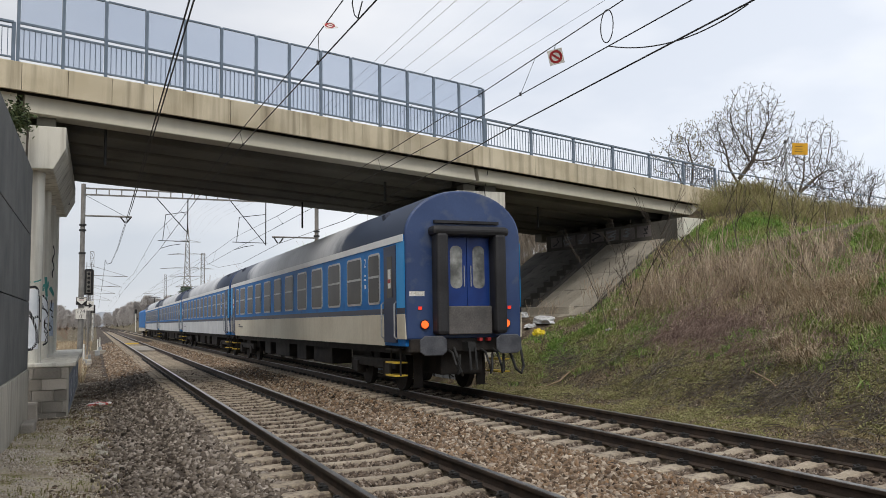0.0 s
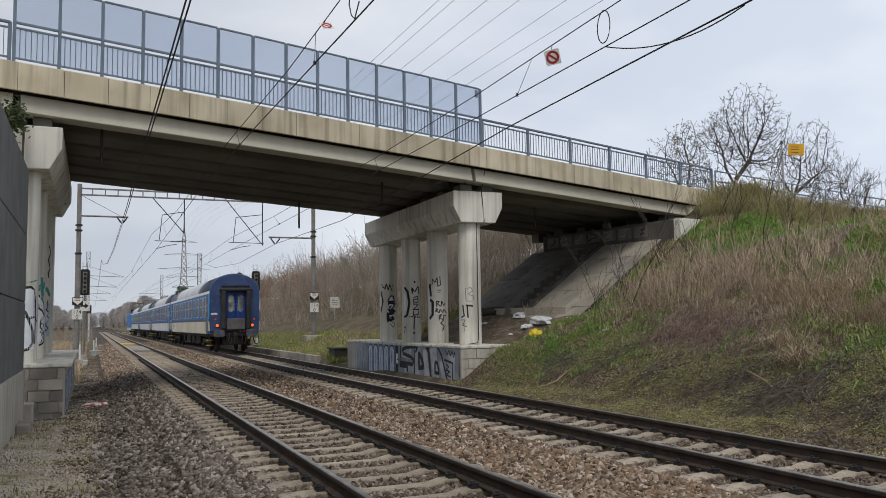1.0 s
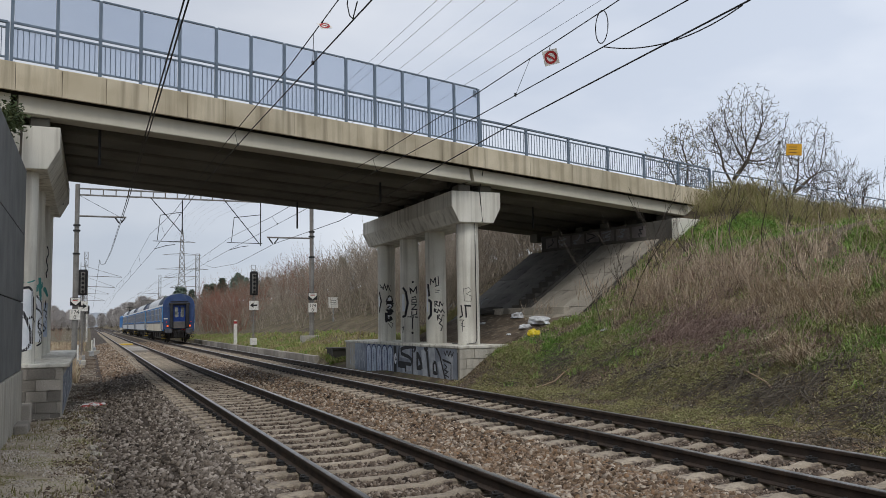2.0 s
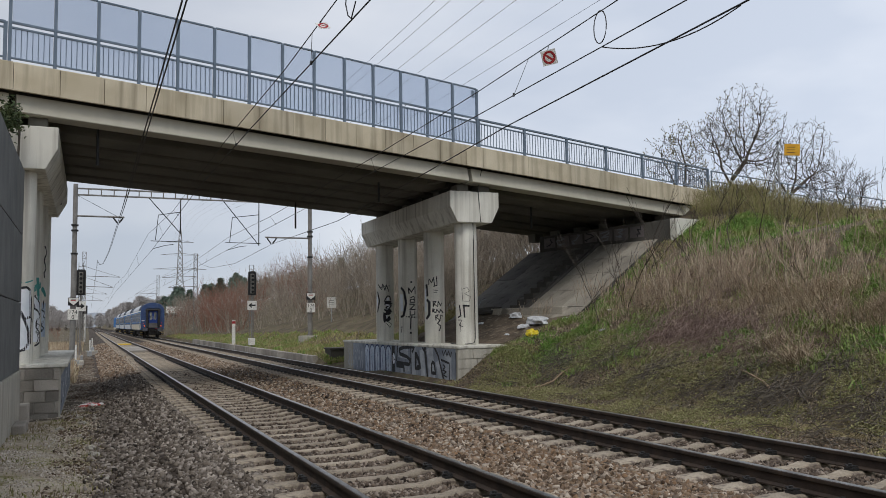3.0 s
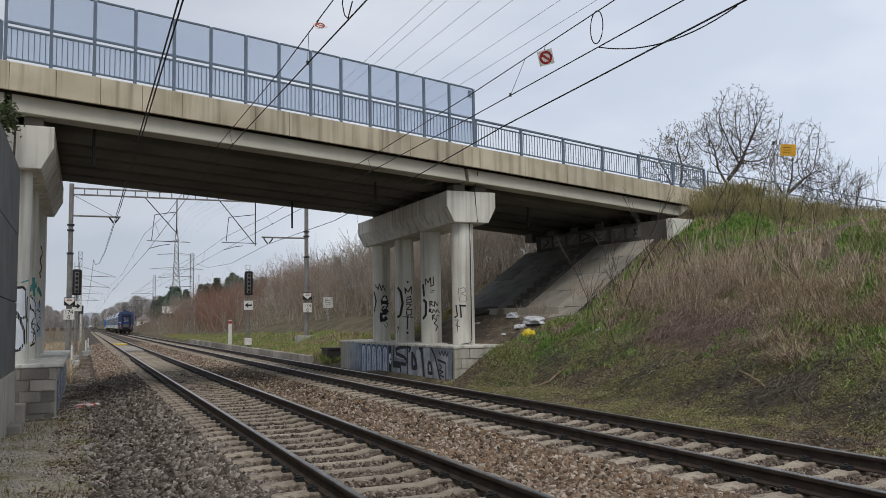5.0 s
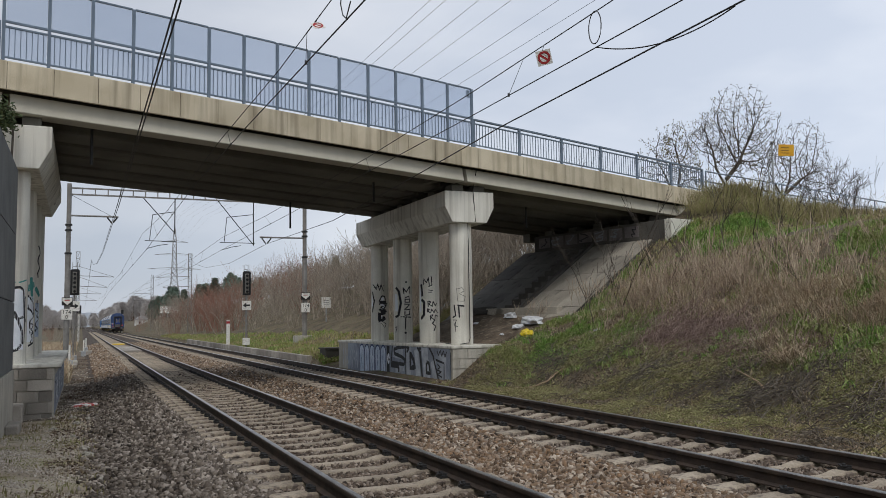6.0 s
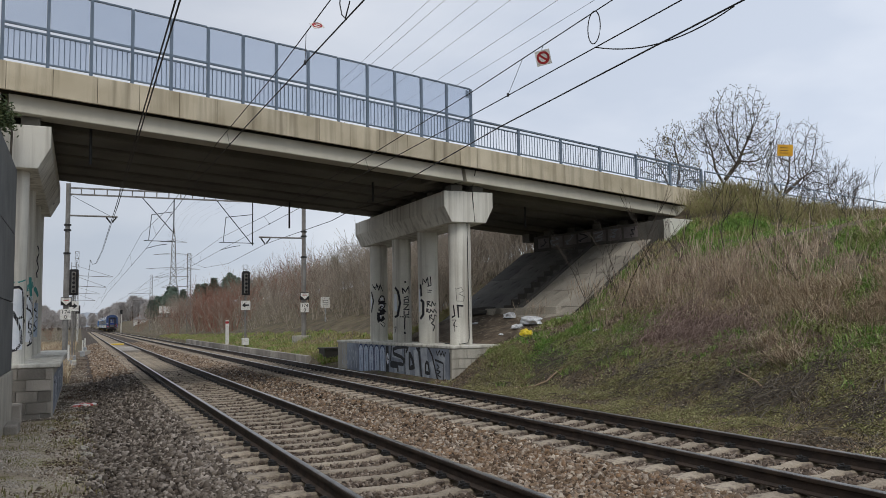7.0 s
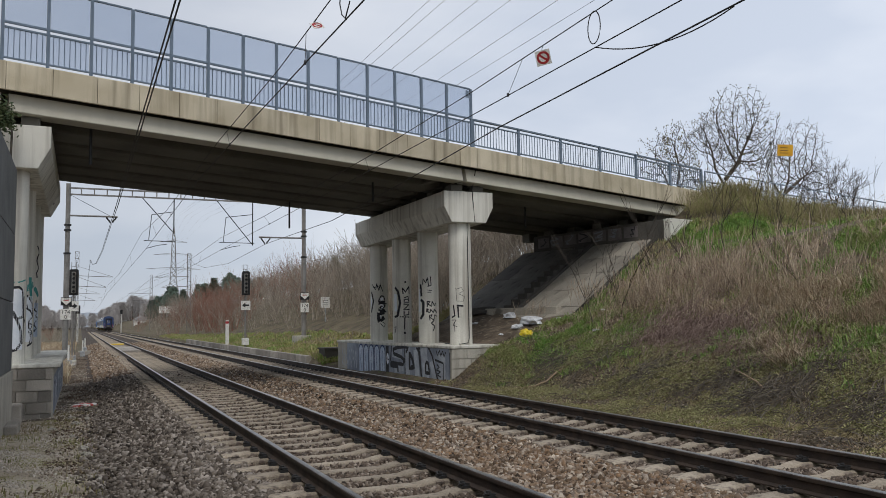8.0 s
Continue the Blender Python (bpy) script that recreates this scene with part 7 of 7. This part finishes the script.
    leaves("path_moss", ms, (.008, .02), .02, OLIVE, "olive moss and low weeds on the path", 104)
    lp = bank_points(rng, 4000, -1.4, .4, 9, 24, 1.0)
    blades("path_turf", clumped(rng, lp, .9, .05, 40), .03, .10, .008, .6, GRASS, "thin yellowish turf beside the path", 8)
    lf = bank_points(rng, 14000, -9, -.4, 34, 110, 1.5)
    blades("left_dry_grass", lf, .2, .7, .02, .4, STRAW, "dry pale grass beside the line", 9)


def surf_broom():
    if "broom" not in _named:
        _named["broom"] = island_ramp("broom_stems", ((0.19, 0.19, 0.075), (0.29, 0.28, 0.11), (0.33, 0.28, 0.16), (0.22, 0.16, 0.11)), 0.9)
    return _named["broom"]


def build_litter():
    rng = random.Random(2)

    def lump(name, label, x, y, r, sq, material, seed):
        rr = random.Random(seed)
        bm = bmesh.new()
        bmesh.ops.create_icosphere(bm, subdivisions=3, radius=1.0)
        for v in bm.verts:
            n1 = noise.noise(v.co * 1.7 + Vector((seed, 0, 0))) * .45 + noise.noise(v.co * 4.5 + Vector((0, seed, 0))) * .2
            v.co *= 1 + n1
            v.co = Vector((v.co.x * r * sq[0], v.co.y * r * sq[1], max(v.co.z, -.3) * r * sq[2]))
        me = bpy.data.meshes.new(name)
        bm.to_mesh(me)
        bm.free()
        me.materials.append(material)
        o = new(name, me)
        o.location = (x, y, float(ground_z(x, y)) + r * .2 * sq[2])
        o.rotation_euler = (0, 0, rr.uniform(0, 6))
        tagged(o, label, "litter", group="litter")

    lump("plastic_sheet", "crumpled white plastic sheet dumped under the bridge", 13.85, 24.05, .5, (1.5, .6, .4), PLASTICBAG, 3)
    lump("plastic_bag", "white plastic bag lying on the ground", 13.35, 24.1, .22, (1.3, .8, .5), PLASTICBAG, 5)
    lump("plastic_bag", "small white bag lying on the ground", 14.3, 26.4, .25, (1.2, .8, .6), PLASTICBAG, 6)
    lump("yellow_bag", "bright yellow plastic bag in the grass", 13.0, 22.95, .22, (1.1, .8, .8), surf("yellow_plastic", (0.62, 0.46, 0.01), (0.75, 0.58, 0.03), 5, 0.4, 0.3, 20), 7)
    lump("orange_rag", "small orange rag on the slope", 15.2, 24.6, .12, (1.6, .8, .5), surf("orange_cloth", (0.45, 0.13, 0.04), (0.5, 0.18, 0.06), 5, 0.8, 0.3, 20), 8)
    lump("dark_bag", "dark rubbish bag under the bridge", 14.2, 28.5, .4, (1.6, .8, .6), DARKCONC, 9)
    lump("bottle_litter", "crushed red and white packaging beside the plinth", 0.15, 23.6, .17, (1.7, .9, .45), surf("red_white_packaging", (0.5, 0.06, 0.05), (0.7, 0.68, 0.66), 9, 0.5, 0.2, 20, spread=(.47, .53)), 10)
    for k in range(16):
        x, y = rng.uniform(12.6, 17), rng.uniform(19, 30)
        lump("paper_scrap", "small pale scrap of litter", x, y, rng.uniform(.06, .13), (1.3, .9, .5), PLASTICBAG, 20 + k)
    for k in range(12):
        x, y = rng.uniform(-.6, .9), rng.uniform(8.5, 21)
        lump("stone", "pale loose stone on the path", x, y, rng.uniform(.04, .08), (1.2, .9, .7), CONCRETE, 50 + k)
    # dead branches lying on the bank
    for x, y, l, a in ((12.9, 15.5, 2.4, 20), (12.3, 19.3, 2.0, 200), (14.2, 12.2, 2.6, 60), (15.5, 12.6, 1.8, 100), (12.0, 12.0, 1.2, 75)):
        t = thing("dead_branch", "dry fallen branch lying on the bank", "branch", group="dead branches")
        pts = []
        for k in range(5):
            q = (x + math.cos(radians(a)) * l * k / 4 + rng.uniform(-.06, .06), y + math.sin(radians(a)) * l * k / 4 + rng.uniform(-.06, .06))
            pts.append((q[0], q[1], float(ground_z(*q)) + .08 + .03 * k))
        part("branch", Geo().tube(pts, [.022, .02, .017, .013, .006], 6), STRAW, t)
        part("twig", Geo().tube([pts[2], (pts[2][0] + .3, pts[2][1] + .25, pts[2][2] + .15)], [.012, .005], 5), STRAW, t)
    # dark concrete step block and low slabs beside the noise wall
    for x, y, sx, sy, h in ((-1.42, 20.58, .26, .3, .42), (-1.21, 18.6, .12, .5, .2)):
        t = thing("concrete_slab", "mossy dark concrete slab at the wall's foot", "slab", pose(x, y, float(ground_z(x, y))), group="slabs")
        part("slab", Geo().box(-sx, sx, -sy, sy, -.2, h), BLOCK, t, bevel=0.03)


def build_distance():
    # low ridge at the horizon, haze put into its pale colour
    n = 160
    xs = np.linspace(-1500, 1700, n)
    V, F = [], []
    for i, x in enumerate(xs):
        h = 22 + 16 * noise.noise(Vector((x * .004, 3, 0))) + 7 * noise.noise(Vector((x * .03, 1, 0))) + 4 * noise.noise(Vector((x * .11, 2, 0)))
        V += [(x, 1500, -2), (x, 1520, h)]
        V += [(x, 1700, -2)]
    for i in range(n - 1):
        F += [(3 * i, 3 * i + 3, 3 * i + 4, 3 * i + 1), (3 * i + 1, 3 * i + 4, 3 * i + 5, 3 * i + 2)]
    tagged(quick("backdrop", V, F, HAZEHILL), "wooded ridge on the horizon, haze put into its colour", "hills", kind="structure")
    h = thing("house", "small distant white house with a grey roof among trees", "house", pose(16.4, 262, float(ground_z(16.4, 262)) - .8) @ Matrix.Scale(0.62, 4))
    gz = 0.0
    part("wall", Geo().box(-3, 3, 0, 6, gz - 1, gz + 3.0), WHITEPAINT, h)
    part("roof", Geo().profile([(-3.5, gz + 2.9), (0, gz + 5.2), (3.5, gz + 2.9)], lambda y, a, b: Vector((a, y, b)), [-.5, 6.5]), ROOFTILE, h)
    part("window", Geo().box(-1.4, -.4, -.03, .02, gz + 1.2, gz + 2.2), T_WINDOW, h)
    b = thing("white_banner", "long white board on two posts in the distance", "sign", pose(19.5, 205, float(ground_z(19.5, 205))))
    part("board", Geo().box(-2.6, 2.6, 0, .1, 1.2, 2.8), WHITEPAINT, b)
    for x in (-2, 2):
        part("post", Geo().tube([(x, .1, -.5), (x, .1, 2.4)], .08, 6), GALV, b)
    rng = random.Random(17)
    pr = None
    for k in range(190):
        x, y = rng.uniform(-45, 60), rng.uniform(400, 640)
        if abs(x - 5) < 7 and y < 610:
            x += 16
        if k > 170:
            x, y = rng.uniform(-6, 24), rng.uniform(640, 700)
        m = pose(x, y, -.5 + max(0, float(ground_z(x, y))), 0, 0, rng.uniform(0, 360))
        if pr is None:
            pr = thing("far_tree", "bare tree far along the line, haze put into its colour", "tree", m, group="far trees")
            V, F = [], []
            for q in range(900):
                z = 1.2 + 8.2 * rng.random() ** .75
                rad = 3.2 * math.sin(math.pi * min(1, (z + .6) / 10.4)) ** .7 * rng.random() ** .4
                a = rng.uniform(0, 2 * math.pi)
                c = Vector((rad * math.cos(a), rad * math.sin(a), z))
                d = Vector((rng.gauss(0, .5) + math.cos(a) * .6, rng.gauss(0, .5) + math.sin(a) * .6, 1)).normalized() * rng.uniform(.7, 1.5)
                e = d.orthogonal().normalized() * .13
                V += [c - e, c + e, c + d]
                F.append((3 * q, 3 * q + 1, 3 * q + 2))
            quick("crown", V, F, HAZETWIG, pr)
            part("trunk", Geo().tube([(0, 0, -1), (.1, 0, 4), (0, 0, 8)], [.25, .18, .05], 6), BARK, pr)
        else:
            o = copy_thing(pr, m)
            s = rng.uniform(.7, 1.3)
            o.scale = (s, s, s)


build_graffiti()
build_wires()
build_portal(50.0, -0.78, 12.63, 8.98, False, True)
build_portal(112.0, -0.58, 12.92, 9.3, True, False)
build_portal(172.0, -0.9, 12.64, 9.9, True, False)
build_signs()
build_pylon()
_g = float(ground_z(30.3, 32.4))
crown_tree("leafless spreading tree on the road embankment", pose(30.3, 32.4, 0), 5, [[(0, 0, _g - .2), (.05, 0, 8.2), (.3, .1, 9.3)], [(.05, 0, 8.2), (-.5, .2, 9.4)], [(.1, 0, 8.6), (1.1, -.2, 9.8)]],
           [((1.1, 0, 11.3), (2.1, 2.1, 2.5)), ((1.6, .2, 10.2), (2.5, 1.8, 1.3)), ((-.8, 0, 10.8), (1.2, 1.2, 1.1))], 900, tip=.0075, buds=500)
crown_tree("leafless leaning tree beside the yellow board", pose(34.3, 32.4, 0), 11, [[(0, 0, _g - .5), (.1, 0, 8.0), (.6, 0, 9.0)], [(.05, 0, 7.8), (-.8, .1, 8.9)], [(.1, 0, 8.0), (1.6, .1, 9.0)]],
           [((1.5, 0, 10.3), (1.6, 1.4, 1.9)), ((.6, 0, 9.2), (2.6, 1.4, 1.2)), ((2.6, .2, 8.9), (1.5, 1.2, 1.0))], 620, tip=.0075, buds=90)
crown_tree("small leafless tree with dark buds behind the bridge railing", pose(27.0, 32.4, 0), 8, [[(0, 0, _g - .2), (-.1, 0, 7.6), (-.6, 0, 8.8)], [(.1, 0, _g - .2), (.3, 0, 8.2), (.5, 0, 9.3)], [(-.1, 0, 7.4), (.9, .1, 8.6)]],
           [((-.2, 0, 9.4), (1.7, 1.3, 1.5)), ((.3, 0, 10.2), (.8, .8, 1.2)), ((.8, 0, 8.6), (1.3, 1.0, 1.1))], 430, tip=.0075, buds=700)
build_tree("bare_tree", "leafless low tree on the road embankment", pose(36.5, 30.5, float(ground_z(36.5, 30.5))), 15, 4.6, 4, 4, 2, .95, (.1, 0), 40)
build_shrubs()
build_conifers()
build_bank_plants()
build_litter()
build_distance()


# ---------------------------------------------------------------- tracks and loose stone
def ballast_places(rng, n, x0, x1, crib=None):
    x = rng.uniform(x0, x1, n)
    x = np.where(x0 < 1, x - np.abs(rng.normal(0, .16, n)) * (x < x0 + .8), x)
    y = 4.4 / (1 - rng.uniform(0, 1, n) * (1 - 4.4 / 34))
    on = np.zeros(n, bool)
    for cx, ph in ((TRACKS[0], 5.0), (TRACKS[1], 5.04)):
        k = np.abs((y - ph + 0.3) % 0.6 - 0.3)
        on |= (np.abs(x - cx) < 1.3) & (k < 0.135) & (y > ph - .3)
        for sx in (-1, 1):
            on |= np.abs(x - cx - sx * GAUGE) < 0.10
    inside = (np.abs(x - TRACKS[0]) < 1.22) | (np.abs(x - TRACKS[1]) < 1.22)
    keep = ~on if crib is None else ~on & (inside if crib else ~inside)
    x, y = x[keep], y[keep]
    return np.stack([x, y, np.maximum(ballast_z(x), np.where(x < .5, ground_z(x, y), -1)) + rng.uniform(-.012, .022, len(x))], -1)


def far_ballast(rng, n):
    x = rng.uniform(.5, 9.7, n)
    y = 33 / (1 - rng.uniform(0, 1, n) * (1 - 33 / 95))
    on = np.zeros(n, bool)
    for cx in TRACKS:
        on |= np.abs(x - cx) < .95
    x, y = x[~on], y[~on]
    return np.stack([x, y, ballast_z(x) + rng.uniform(-.03, .02, len(x))], -1)


def path_places(rng, n):
    x = -1.4 + 2.4 * rng.uniform(0, 1, n) ** 1.3
    y = 5.5 / (1 - rng.uniform(0, 1, n) * (1 - 5.5 / 45))
    return clumped(rng, np.stack([x, y, ground_z(x, y) + .004], -1), 1.3, -.02, 90)


def bank_places(rng, n):
    x = 9.7 + np.abs(rng.normal(0, .55, n))
    y = rng.uniform(7, 24, n)
    return np.stack([x, y, ground_z(x, y) + .005], -1)


scatter_stones("ballast_stones", 105000, lambda r, n: ballast_places(r, n, 1.9, 9.75, False), (0.022, 0.056), STONES, "loose rust-brown and grey crushed ballast stones", 11)
scatter_stones("crib_stones", 110000, lambda r, n: ballast_places(r, n, 1.85, 8.6, True), (0.02, 0.045), STONESCRIB, "dark brown ballast stones between the sleepers", 17)
scatter_stones("shoulder_stones", 26000, lambda r, n: ballast_places(r, n, .3, 1.95), (0.024, 0.058), STONESDARK, "dark grey-brown ballast stones on the track's shoulder", 14)
scatter_stones("far_ballast_stones", 42000, far_ballast, (0.04, 0.075), STONES, "rust-brown ballast stones along the far track", 16)
scatter_stones("path_gravel", 40000, path_places, (0.010, 0.030), STONESGREY, "grey gravel scattered on the path", 12)
scatter_stones("bank_gravel", 5000, bank_places, (0.015, 0.035), STONES, "ballast stones spilled on the turf", 13)
build_track(TRACKS[0], 5.0, "ballasted track with concrete sleepers and rusty rails")
build_track(TRACKS[1], 5.04, "ballasted track with concrete sleepers and rusty rails")


def clod_places(rng, n):
    x = 9.8 + 3.9 * rng.uniform(0, 1, n)
    y = 7.5 + 16 * rng.uniform(0, 1, n) ** 1.2
    return np.stack([x, y, ground_z(x, y) + .004], -1)


scatter_stones("soil_clods", 26000, clod_places, (0.010, 0.045), CLODS, "brown soil clods and crumbs on the bank's foot", 15)


# ---------------------------------------------------------------- what moves
def motions():
    ts = [0.25 * i for i in range(33)]
    for k, ob in enumerate(COACHES + [LOCO]):
        walk(ob, [(t, pose(TRACKS[1], 16.05 + 30.74 * t - 0.0846 * t * t + 24.6 * k, 0)) for t in ts])


motions()
